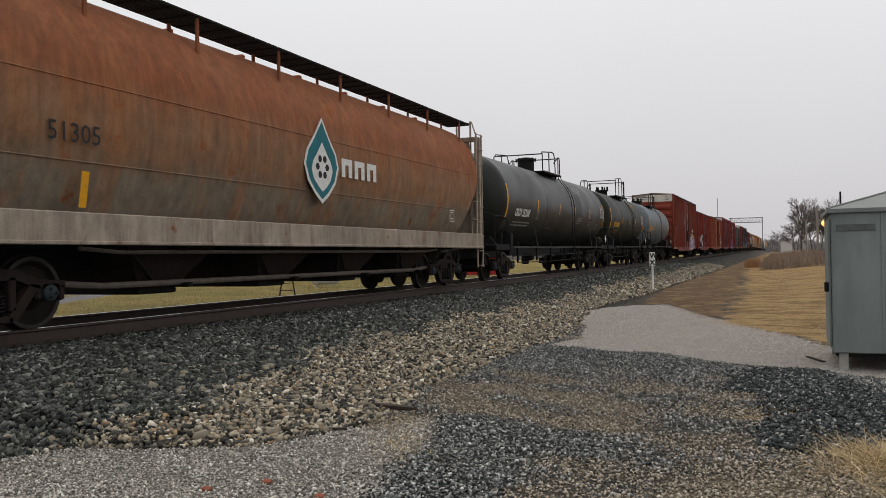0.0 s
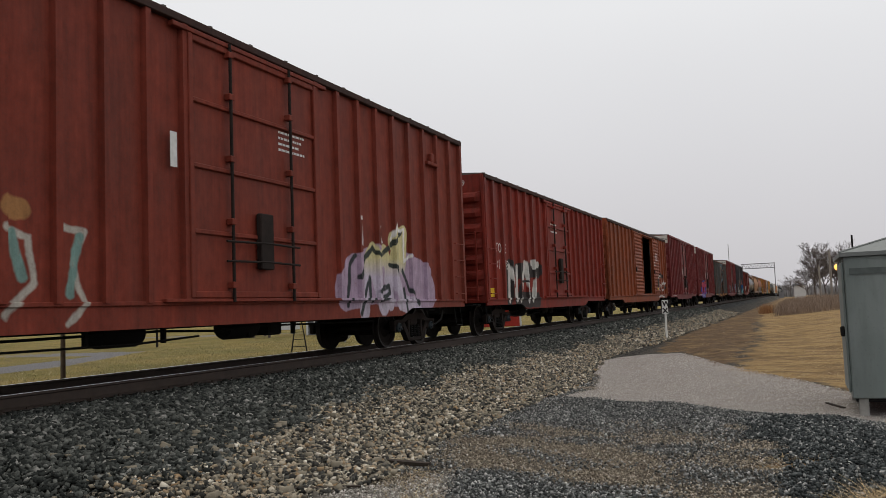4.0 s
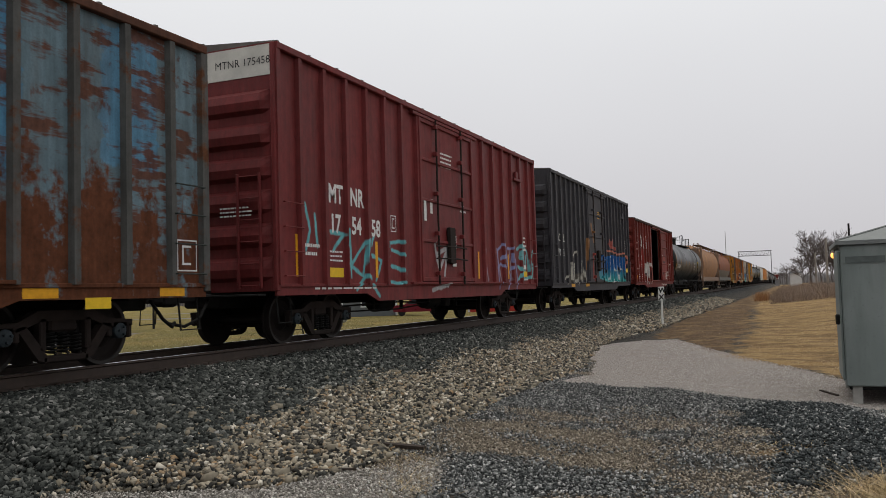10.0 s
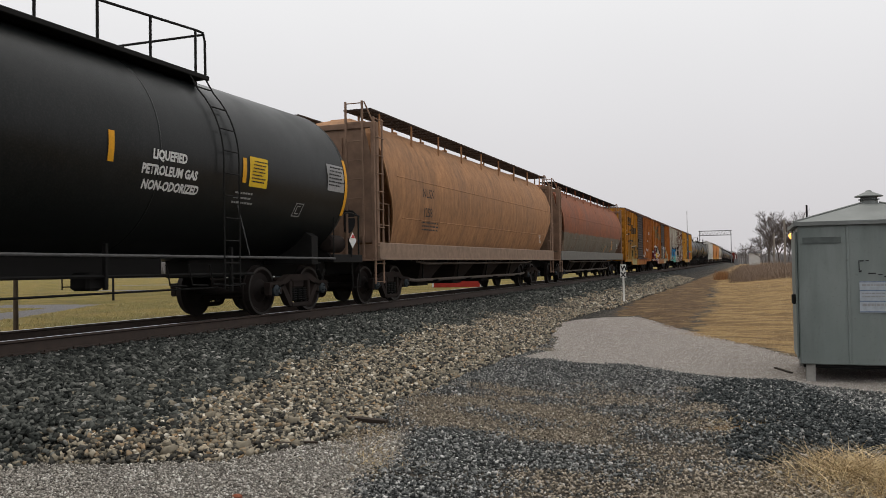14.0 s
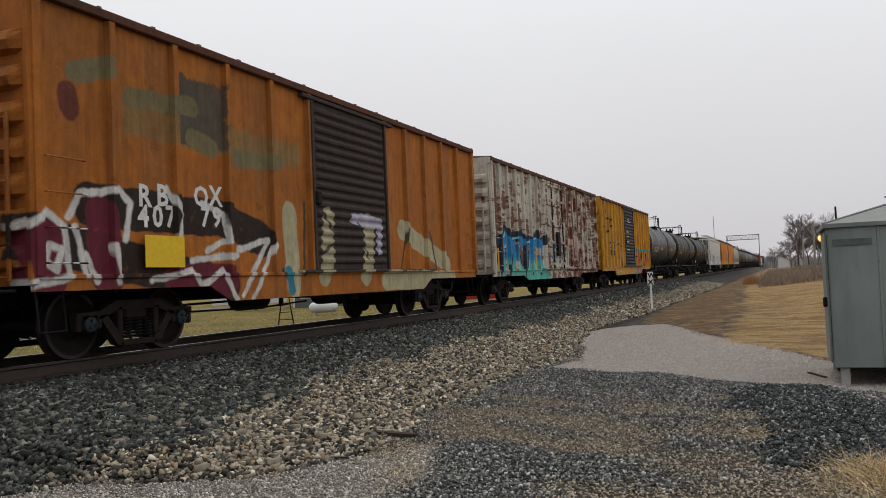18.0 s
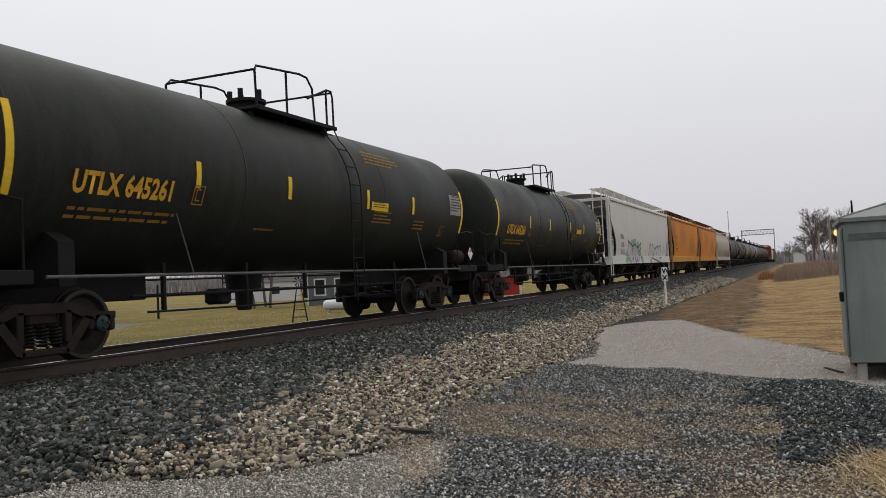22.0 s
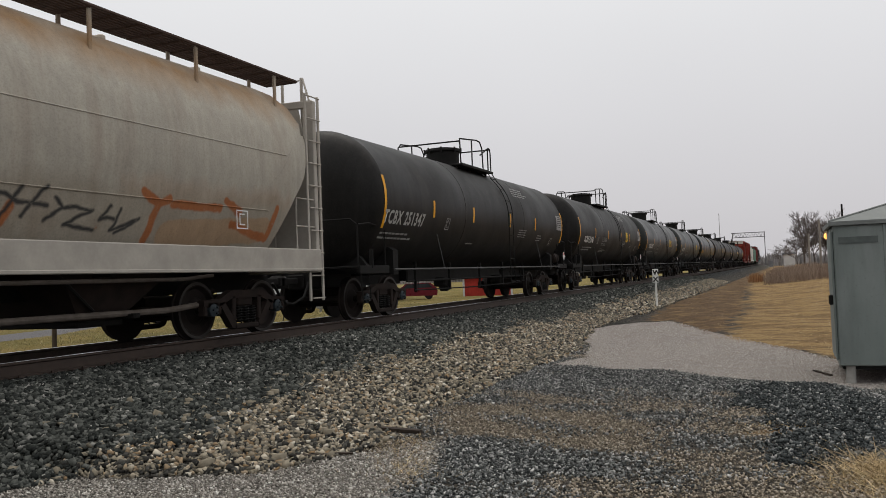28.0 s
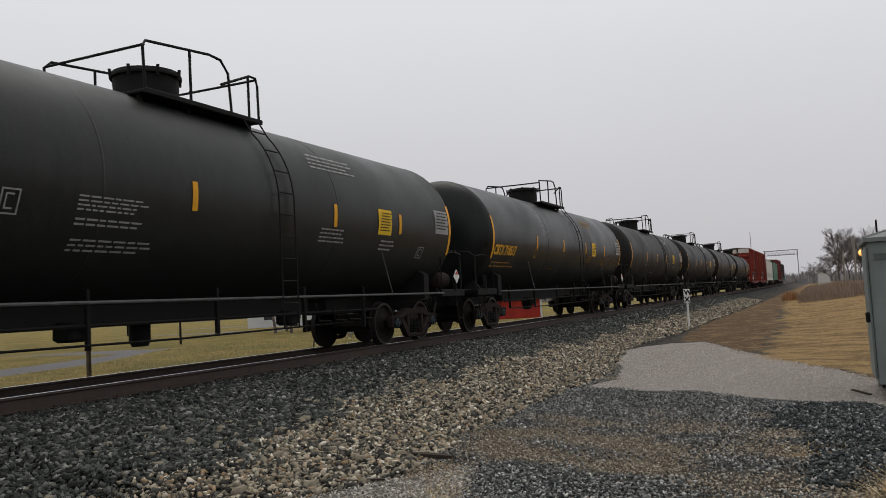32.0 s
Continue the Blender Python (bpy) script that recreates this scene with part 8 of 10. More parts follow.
spray(worn_art, (0.05, 0.05, 0.03), 0.035, (-2.15, 1.97), (-1.57, 1.91), (-2.02, 1.44), (-1.80, 0.99))
spray(worn_art, (0.55, 0.5, 0.4), 0.03, (-4.88, 1.89), (-4.18, 1.96), (-3.27, 2.02), (-1.73, 2.06))
spray(worn_art, (0.55, 0.5, 0.4), 0.03, (-6.65, 1.74), (-6.39, 1.95), (-6.48, 1.69))
spray(worn_art, (0.07, 0.05, 0.04), 0.055, (-6.58, 2.32), (-6.25, 2.16), (-6.59, 2.16))
spray(worn_art, (0.07, 0.05, 0.04), 0.055, (-6.06, 2.31), (-5.59, 2.42), (-5.70, 2.00))
spray(worn_art, (0.07, 0.05, 0.04), 0.055, (-5.39, 2.37), (-4.86, 2.35), (-5.41, 2.02))
spray(worn_art, (0.07, 0.05, 0.04), 0.055, (-4.74, 2.43), (-4.16, 2.34), (-4.19, 1.87), (-4.66, 1.92))
spray(worn_art, (0.07, 0.05, 0.04), 0.055, (-7.28, 1.41), (-6.99, 1.29), (-7.25, 1.20))
spray(worn_art, (0.48, 0.42, 0.36), 0.025, (-7.42, 3.72), (-7.46, 3.47), (-7.02, 3.45))
spray(worn_art, (0.48, 0.42, 0.36), 0.025, (-7.18, 3.17), (-6.96, 3.02), (-7.12, 2.75))
spray(worn_art, (0.48, 0.42, 0.36), 0.025, (-7.42, 2.71), (-6.89, 2.76))
spray(worn_art, (0.52, 0.45, 0.39), 0.045, (2.03, 1.85), (2.50, 1.18), (3.15, 2.13), (3.35, 1.18), (4.04, 2.05), (4.59, 1.18), (5.19, 1.96))
spray(worn_art, (0.52, 0.45, 0.39), 0.045, (5.52, 3.43), (6.04, 3.21), (4.72, 2.33))
spray(worn_art, (0.52, 0.45, 0.39), 0.045, (-0.85, 1.75), (-0.07, 1.68), (-0.69, 1.37))
spray(worn_art, (0.52, 0.45, 0.39), 0.045, (0.14, 1.69), (0.55, 1.39), (-0.10, 1.28))
spray(worn_art, (0.52, 0.45, 0.39), 0.045, (-2.07, 3.05), (-1.85, 2.72))
spray(worn_art, (0.045, 0.036, 0.028), 0.05, (-6.45, 3.47), (-4.63, 3.50), (-4.73, 3.11), (-5.46, 3.07), (-5.36, 3.30), (-5.74, 3.32), (-5.84, 2.79), (-6.62, 2.79), (-6.45, 3.47))
yel_rust = paint("rusty_orange_yellow_boxcar_paint", (0.42, 0.185, 0.018), 0.27, (0.20, 0.062, 0.02), 0.85, (0.24, 0.085, 0.022), 0.7, fade=0.2, rear_rust=(-2.0, 3.0, 0.03), low_rust=(0.9, 1.7, 0.05),
                 patches=[(-0.8, 8.5, 0.5, 5.0, (0.33, 0.115, 0.028), 0.5), (-6.6, -1.4, 0.9, 2.5, (0.30, 0.17, 0.045), 0.25)],
                 art=worn_art,
                 stamps=[(-6.42, -6.05, 3.52, 4.0, 0.1), (-6.0, -5.65, 3.78, 3.98, 0.1), (-5.55, -4.92, 3.55, 3.98, 0.1), (-4.72, -4.38, 3.53, 3.95, 0.1), (-4.7, -4.36, 4.02, 4.18, 0.1), (-4.24, -3.93, 3.56, 4.22, 0.1), (-4.4, -4.1, 2.84, 3.5, 0.05), (-4.05, -3.6, 2.86, 3.28, 0.05), (-3.5, -2.88, 2.87, 3.32, 0.05), (-2.66, -1.85, 2.92, 3.32, 0.05)])
worn_black = plain("worn_black_paint", (0.045, 0.036, 0.028), 0.8, 0, 0.4, 5)
yellow_boxcar("weathered orange-yellow boxcar with a brown louvred door and graffiti", 287.05, 302.51, 4.52, yel_rust, brown_door)
wild_art = []
spray(wild_art, (0.17, 0.14, 0.07), 0.14, (-6.79, 3.60), (-6.28, 3.78))
spray(wild_art, (0.17, 0.14, 0.07), 0.14, (-5.83, 3.47), (-4.57, 3.56))
spray(wild_art, (0.17, 0.14, 0.07), 0.14, (-4.59, 3.10), (-4.12, 3.01))
spray(wild_art, (0.17, 0.14, 0.07), 0.14, (-3.61, 2.92), (-2.30, 2.99))
spray(wild_art, (0.12, 0.03, 0.02), 0.15, (-6.92, 3.32), (-6.88, 3.14))
spray(wild_art, (0.018, 0.016, 0.016), 0.28, (-6.60, 1.97), (-3.92, 1.93), (-2.84, 1.64))
spray(wild_art, (0.018, 0.016, 0.016), 0.28, (-7.52, 1.55), (-5.73, 1.21), (-3.85, 0.90))
spray(wild_art, (0.13, 0.02, 0.035), 0.26, (-7.31, 1.50), (-7.25, 1.08))
spray(wild_art, (0.13, 0.02, 0.035), 0.26, (-6.43, 1.85), (-6.33, 1.08))
spray(wild_art, (0.13, 0.02, 0.035), 0.26, (-5.02, 0.99), (-3.84, 0.98))
spray(wild_art, (0.62, 0.6, 0.57), 0.045, (-7.59, 1.67), (-7.30, 1.86), (-7.01, 1.69), (-6.95, 1.08), (-7.54, 0.97))
spray(wild_art, (0.62, 0.6, 0.57), 0.045, (-6.96, 1.82), (-6.76, 2.09), (-6.07, 2.21), (-5.89, 2.02), (-6.00, 1.54))
spray(wild_art, (0.62, 0.6, 0.57), 0.045, (-7.24, 1.44), (-7.05, 1.39), (-7.14, 1.17), (-7.28, 1.26), (-7.24, 1.44))
spray(wild_art, (0.62, 0.6, 0.57), 0.045, (-6.85, 1.70), (-6.67, 1.08))
spray(wild_art, (0.62, 0.6, 0.57), 0.045, (-6.66, 1.33), (-6.50, 1.01))
spray(wild_art, (0.62, 0.6, 0.57), 0.045, (-6.23, 1.47), (-6.15, 1.01))
spray(wild_art, (0.62, 0.6, 0.57), 0.045, (-5.18, 2.29), (-4.87, 1.95), (-4.99, 1.65))
spray(wild_art, (0.62, 0.6, 0.57), 0.045, (-4.41, 2.13), (-3.92, 2.00), (-3.81, 1.61), (-4.32, 1.44))
spray(wild_art, (0.62, 0.6, 0.57), 0.045, (-5.54, 1.00), (-4.68, 1.14), (-4.23, 0.68))
spray(wild_art, (0.62, 0.6, 0.57), 0.045, (-4.68, 1.29), (-3.56, 1.38))
spray(wild_art, (0.62, 0.6, 0.57), 0.045, (-4.46, 0.91), (-3.96, 1.14), (-3.60, 0.65))
spray(wild_art, (0.62, 0.6, 0.57), 0.045, (-3.55, 1.46), (-2.69, 1.65), (-3.46, 0.73))
spray(wild_art, (0.62, 0.6, 0.57), 0.045, (-2.54, 1.57), (-3.19, 0.64))
spray(wild_art, (0.42, 0.38, 0.24), 0.22, (-2.03, 2.12), (-1.95, 0.86))
spray(wild_art, (0.42, 0.38, 0.24), 0.22, (-0.79, 2.10), (-0.87, 1.03))
spray(wild_art, (0.42, 0.38, 0.24), 0.22, (0.89, 2.08), (0.80, 1.02))
spray(wild_art, (0.42, 0.38, 0.24), 0.22, (2.65, 2.05), (5.38, 1.25))
spray(wild_art, (0.42, 0.38, 0.24), 0.22, (1.75, 0.90), (5.70, 0.85))
spray(wild_art, (0.42, 0.4, 0.5), 0.12, (0.22, 2.15), (1.36, 2.11), (1.31, 1.56))
spray(wild_art, (0.05, 0.05, 0.04), 0.035, (-1.51, 2.34), (-1.59, 1.04))
spray(wild_art, (0.05, 0.05, 0.04), 0.035, (-0.98, 2.18), (-0.43, 1.72), (-1.12, 1.41))
spray(wild_art, (0.05, 0.05, 0.04), 0.035, (-0.20, 2.13), (-0.27, 1.13))
spray(wild_art, (0.05, 0.05, 0.04), 0.035, (0.43, 2.06), (0.82, 1.34))
spray(wild_art, (0.05, 0.05, 0.04), 0.035, (1.61, 2.12), (1.53, 1.23))
spray(wild_art, (0.05, 0.05, 0.04), 0.035, (2.93, 2.06), (2.56, 1.12))
spray(wild_art, (0.05, 0.05, 0.04), 0.035, (4.16, 2.37), (4.68, 1.12))
spray(wild_art, (0.05, 0.05, 0.04), 0.035, (-2.26, 1.13), (-1.95, 0.77))
spray(wild_art, (0.03, 0.18, 0.25), 0.1, (-2.09, 1.13), (-2.03, 0.77))
yel_rust2 = paint("sunburnt_orange_boxcar_paint", (0.36, 0.12, 0.02), 0.24, (0.19, 0.062, 0.022), 0.75, (0.20, 0.09, 0.035), 0.7, fade=0.2,
                  patches=[(-6.0, -1.6, 2.95, 3.4, (0.24, 0.14, 0.05)), (-4.9, -3.8, 3.0, 4.0, (0.09, 0.075, 0.055))],
                  art=wild_art)
wild_door = paint("sprayed_brown_door_paint", (0.045, 0.033, 0.03), 0.2, (0.10, 0.04, 0.022), 0.5, (0.05, 0.04, 0.035), 0.7, fade=0.2, art=wild_art[-24:])
bx = yellow_boxcar("sunburnt orange boxcar covered in black, red and white graffiti", 304.06, 319.02, 4.5, yel_rust2, wild_door, (), 1.12, 1.2)
for ch, y, z in (("R", -5.75, 2.02), ("B", -5.39, 2.05), ("O", -4.60, 2.10), ("X", -4.23, 2.13), ("4", -5.76, 1.74), ("0", -5.48, 1.75), ("7", -5.22, 1.76), ("7", -4.45, 1.80), ("9", -4.17, 1.81)):
    letters(ch, 0.42, white_paint, bx, side_place(1.535, y, z), bold=0.012)
flat_patch(bx, side_place(1.624, -5.74, 1.18), 0.80, 0.44, sign_yellow, "repaint_patch")
teal_art = []
spray(teal_art, (0.015, 0.025, 0.05), 0.17, (-7.07, 1.95), (-6.78, 0.97))
spray(teal_art, (0.015, 0.025, 0.05), 0.17, (-6.91, 1.96), (-6.33, 2.33), (-5.88, 2.17), (-5.92, 1.09))
spray(teal_art, (0.015, 0.025, 0.05), 0.17, (-5.79, 2.11), (-4.53, 2.21), (-4.30, 2.00), (-4.35, 0.78))
spray(teal_art, (0.015, 0.025, 0.05), 0.17, (-4.18, 2.01), (-3.80, 2.11), (-3.27, 1.99), (-2.68, 2.28), (-2.39, 1.95), (-1.56, 2.18))
spray(teal_art, (0.015, 0.025, 0.05), 0.17, (-7.23, 1.45), (-6.76, 1.53))
spray(teal_art, (0.015, 0.025, 0.05), 0.17, (-6.78, 0.78), (-1.46, 0.80))
spray(teal_art, ((0.10, 0.42, 0.36), (0.025, 0.21, 0.43), 1.25, 1.5), 0.17, (-6.66, 0.78), (-6.49, 1.22), (-6.68, 1.85), (-6.29, 2.14), (-6.03, 1.89), (-6.09, 1.42))
spray(teal_art, ((0.10, 0.42, 0.36), (0.025, 0.21, 0.43), 1.25, 1.5), 0.17, (-5.73, 0.95), (-5.75, 1.91), (-5.46, 1.93), (-5.44, 0.95))
spray(teal_art, ((0.10, 0.42, 0.36), (0.025, 0.21, 0.43), 1.25, 1.5), 0.17, (-4.48, 1.99), (-4.93, 2.11), (-5.11, 1.52), (-4.46, 0.93), (-5.44, 0.84))
spray(teal_art, ((0.10, 0.42, 0.36), (0.025, 0.21, 0.43), 1.25, 1.5), 0.17, (-4.00, 1.86), (-3.98, 0.85), (-3.52, 1.08), (-3.55, 1.97))
spray(teal_art, ((0.10, 0.42, 0.36), (0.025, 0.21, 0.43), 1.25, 1.5), 0.17, (-2.69, 2.02), (-3.06, 2.00), (-3.30, 1.41), (-3.05, 0.83), (-2.60, 0.90), (-2.65, 1.42), (-3.16, 1.49))
spray(teal_art, ((0.10, 0.42, 0.36), (0.025, 0.21, 0.43), 1.25, 1.5), 0.17, (-2.07, 1.97), (-2.26, 1.43), (-1.89, 0.80), (-1.46, 0.89))
spray(teal_art, (0.11, 0.42, 0.36), 0.11, (-6.78, 0.78), (-1.11, 0.74))
spray(teal_art, (0.015, 0.025, 0.05), 0.05, (-6.34, 1.74), (-6.31, 1.48))
spray(teal_art, (0.015, 0.025, 0.05), 0.05, (-5.57, 1.57), (-5.67, 1.29))
spray(teal_art, (0.015, 0.025, 0.05), 0.05, (-4.78, 1.53), (-4.57, 1.23))
spray(teal_art, (0.015, 0.025, 0.05), 0.05, (-3.75, 1.72), (-3.84, 1.16))
spray(teal_art, (0.015, 0.025, 0.05), 0.05, (-2.93, 1.75), (-2.79, 1.67))
spray(teal_art, (0.015, 0.025, 0.05), 0.05, (-5.95, 1.56), (-5.88, 0.82))
spray(teal_art, (0.015, 0.025, 0.05), 0.05, (-4.20, 1.62), (-4.17, 0.85))
spray(teal_art, (0.25, 0.5, 0.6), 0.03, (-6.67, 1.98), (-6.33, 2.23))
spray(teal_art, (0.25, 0.5, 0.6), 0.03, (-5.60, 2.06), (-5.09, 2.13))
spray(teal_art, (0.25, 0.5, 0.6), 0.03, (-3.93, 1.99), (-3.54, 2.05))
spray(teal_art, (0.25, 0.5, 0.6), 0.03, (-3.13, 2.12), (-2.76, 2.17))
spray(teal_art, (0.05, 0.25, 0.42), 0.08, (-0.45, 2.05), (0.35, 1.68), (-0.69, 1.46), (-0.45, 2.05))
spray(teal_art, (0.05, 0.25, 0.42), 0.08, (0.37, 1.99), (0.78, 1.48))
spray(teal_art, (0.48, 0.35, 0.32), 0.11, (2.03, 2.07), (1.82, 1.06), (2.75, 1.06), (2.84, 2.11), (2.04, 2.19))
spray(teal_art, (0.48, 0.35, 0.32), 0.11, (3.14, 2.24), (3.62, 1.05))
spray(teal_art, (0.48, 0.35, 0.32), 0.11, (4.03, 2.17), (3.52, 1.54))
spray(teal_art, (0.48, 0.35, 0.32), 0.11, (4.68, 2.20), (4.40, 1.05), (5.60, 1.05), (5.73, 2.25))
spray(teal_art, (0.48, 0.35, 0.32), 0.11, (6.27, 2.14), (6.93, 1.04))
spray(teal_art, (0.1, 0.04, 0.03), 0.03, (2.41, 1.86), (2.35, 1.17))
spray(teal_art, (0.1, 0.04, 0.03), 0.03, (3.00, 2.24), (3.18, 1.05))
spray(teal_art, (0.1, 0.04, 0.03), 0.03, (4.35, 2.18), (4.24, 1.05))
spray(teal_art, (0.1, 0.04, 0.03), 0.03, (5.17, 1.96), (4.98, 1.18))
spray(teal_art, (0.1, 0.04, 0.03), 0.03, (6.10, 2.26), (5.97, 1.04))
spray(teal_art, (0.1, 0.04, 0.03), 0.03, (1.66, 2.16), (1.57, 1.01), (7.13, 0.97))
spray(teal_art, (0.1, 0.04, 0.03), 0.03, (1.05, 2.03), (0.78, 1.48))
spray(teal_art, (0.1, 0.04, 0.03), 0.03, (1.40, 1.93), (1.12, 1.49))
white_mat = paint("rust_blotched_white_boxcar_paint", (0.50, 0.48, 0.41), 0.32, (0.13, 0.045, 0.024), 0.6, (0.20, 0.12, 0.08), 0.65, fade=0.12, bands=0.34, panel=(-7.128, 0.834), rear_rust=(-2.0, 2.0, 0.10),
                  art=teal_art)
bx = boxcar("dirty white boxcar blotched with rust and blue-green graffiti", 320.64, 335.85, 4.5, white_mat, chord_mat=rust_chord, door=(5.9, 9.2), ribs=0.86, sill=0.86)
for k, a, b in ((2, "KC", "210"), (3, "S", "42")):
    y = panel_mid(15.21, k, 5.9, 0.86)
    letters(a, 0.34, black_ink, bx, side_place(1.535, y - 0.3, 2.35))
    letters(b, 0.34, black_ink, bx, side_place(1.535, y - 0.3, 2.0))
for y, z in ((-7.15, 1.15), (-2.9, 1.2), (0.45, 1.1)):
    flat_patch(bx, side_place(1.535, y, z), 0.13, 0.6, reflector_mat, "reflector")
sun_art = []
spray(sun_art, (0.045, 0.036, 0.028), 0.05, (-6.38, 3.54), (-4.70, 3.52), (-4.78, 3.17), (-5.43, 3.18), (-5.38, 3.40), (-5.79, 3.39), (-5.94, 2.87), (-6.54, 2.87), (-6.38, 3.54))
spray(sun_art, (0.12, 0.08, 0.03), 0.02, (-7.50, 3.18), (-7.21, 3.18), (-7.43, 2.96), (-7.07, 2.84), (-7.44, 2.72))
spray(sun_art, (0.12, 0.08, 0.03), 0.02, (-7.36, 3.21), (-6.99, 3.10), (-7.29, 2.80))
spray(sun_art, (0.12, 0.08, 0.03), 0.02, (-7.25, 1.53), (-7.22, 1.32), (-7.37, 1.14))
spray(sun_art, (0.12, 0.08, 0.03), 0.02, (-7.25, 1.44), (-7.43, 1.32))
spray(sun_art, (0.12, 0.08, 0.03), 0.02, (-7.22, 1.32), (-7.11, 1.17))
spray(sun_art, (0.44, 0.34, 0.21), 0.05, (-3.89, 2.33), (-3.37, 2.46), (-2.81, 2.38), (-2.68, 1.92))
spray(sun_art, (0.44, 0.34, 0.21), 0.05, (-3.41, 1.48), (-2.82, 2.17), (-2.54, 1.76), (-2.86, 1.32), (-3.28, 1.23))
spray(sun_art, (0.44, 0.34, 0.21), 0.05, (-2.52, 2.19), (-2.14, 2.04), (-2.24, 1.51))
spray(sun_art, (0.44, 0.34, 0.21), 0.05, (-5.10, 0.86), (-4.65, 1.08), (-3.95, 1.00), (-3.70, 0.76), (-2.88, 0.90), (-1.96, 0.71))
spray(sun_art, (0.44, 0.34, 0.21), 0.05, (-6.56, 1.33), (-6.23, 1.14), (-5.68, 1.21), (-5.50, 1.01))
spray(sun_art, (0.2, 0.09, 0.03), 0.03, (-3.77, 2.22), (-3.09, 2.40), (-2.52, 2.19))
spray(sun_art, (0.2, 0.09, 0.03), 0.03, (-3.11, 1.98), (-3.41, 1.56), (-3.00, 1.40))
spray(sun_art, (0.2, 0.09, 0.03), 0.03, (-6.71, 2.02), (-6.47, 1.91), (-6.64, 1.71), (-6.22, 1.54))
spray(sun_art, (0.2, 0.09, 0.03), 0.03, (-2.30, 1.94), (-2.57, 1.16))
spray(sun_art, (0.2, 0.09, 0.03), 0.03, (-4.88, 0.97), (-4.20, 0.84))
spray(sun_art, (0.09, 0.05, 0.04), 0.15, (-4.10, 1.73), (-3.84, 1.58))
spray(sun_art, (0.03, 0.34, 0.44), 0.2, (2.12, 1.84), (2.04, 0.83))
spray(sun_art, (0.03, 0.34, 0.44), 0.2, (4.58, 1.81), (4.50, 0.86))
spray(sun_art, (0.58, 0.11, 0.1), 0.13, (3.22, 2.00), (3.03, 0.76))
spray(sun_art, (0.58, 0.11, 0.1), 0.13, (3.81, 2.03), (3.79, 0.75))
spray(sun_art, (0.58, 0.11, 0.1), 0.13, (3.17, 1.41), (3.85, 1.42))
spray(sun_art, (0.58, 0.11, 0.1), 0.13, (5.43, 1.83), (5.34, 0.92))
spray(sun_art, (0.58, 0.11, 0.1), 0.13, (5.43, 1.83), (5.81, 1.31), (6.56, 2.01), (6.46, 1.04))
spray(sun_art, (0.03, 0.34, 0.44), 0.06, (1.88, 2.06), (7.16, 2.06))
spray(sun_art, (0.03, 0.34, 0.44), 0.06, (1.78, 0.73), (2.69, 0.73))
spray(sun_art, (0.02, 0.02, 0.02), 0.028, (2.80, 1.98), (2.69, 0.71))
spray(sun_art, (0.02, 0.02, 0.02), 0.028, (4.22, 2.04), (4.04, 0.74))
spray(sun_art, (0.02, 0.02, 0.02), 0.028, (5.20, 1.96), (5.06, 0.85))
spray(sun_art, (0.02, 0.02, 0.02), 0.028, (1.97, 1.67), (2.63, 1.69))
spray(sun_art, (0.02, 0.02, 0.02), 0.028, (5.97, 1.85), (6.09, 1.18))
spray(sun_art, (0.02, 0.02, 0.02), 0.028, (7.14, 1.96), (6.89, 1.46))
yel_mat = paint("yellow_boxcar_paint", (0.52, 0.255, 0.028), 0.10, (0.20, 0.08, 0.03), 0.4, (0.20, 0.11, 0.04), 0.6, fade=0.12,
                art=sun_art,
                stamps=[(-6.68, -6.45, 3.6, 3.93, 0), (-6.4, -6.22, 3.8, 3.95, 0), (-5.85, -5.42, 3.6, 3.92, 0), (-4.86, -4.7, 3.62, 3.98, 0), (-4.02, -3.86, 3.62, 4.0, 0), (-4.12, -3.96, 3.12, 3.5, 0), (-3.92, -3.72, 3.12, 3.32, 0), (-3.28, -2.8, 3.05, 3.4, 0), (-2.43, -2.08, 3.1, 3.4, 0)])
dark_door = paint("black_louvred_door_paint", (0.028, 0.028, 0.031), 0.05, (0.07, 0.04, 0.03), 0.4, (0.06, 0.055, 0.05), 0.6, fade=0.2)
bx = yellow_boxcar("bright yellow boxcar with a black louvred door and red-blue graffiti", 337.11, 352.67, 4.52, yel_mat, dark_door)
for txt, y, z, w, tall in (("RB", -5.91, 2.05, 0.71, 0.34), ("OX", -5.06, 2.03, 0.69, 0.35), ("32", -5.92, 1.68, 0.71, 0.30), ("601", -5.07, 1.68, 0.71, 0.29)):
    flat_patch(bx, side_place(1.534, y, z), w, tall, worn_black, "number_ground")
    letters(txt, tall * 0.95, white_paint, bx, side_place(1.538, y + 0.06, z + tall * 0.16), spacing=1.1)
bars(bx, side_place(1.65, -0.7, 3.5), 0.9, 0.25, 2, white_paint, 201)
for z in (2.9, 2.65, 2.35, 1.9):
    bars(bx, side_place(1.65, -1.15, z), 0.7, 0.16, 1, white_paint, 202)

# 21 to 23: tank cars
tank_car("large black tank car with a yellow decal and white marks", 354.0, 368.6, tank_black, "TILX 257655", white_paint, R=1.53, seed=21, mark_size=0.43, mark_space=1.1, mark_from=-5.6, sign_a=(-0.24, -0.09), sign_w=0.75, sign_y=[-2.2, 3.75], strip_ys=[-3.5, -0.7, 1.7, 3.5], dome=False)
tank_car("dull black tank car with yellow marks", 370.1, 384.9, tank_olive, "UTLX 645261", gold_ink, R=1.5, seed=22, sign_y=[1.82], sign_a=(-0.2, -0.08), sign_w=0.76, strip_ys=[-3.6, -1.2, 1.67, 3.85], mark_size=0.4, dome=False, strip_mat=sign_yellow)
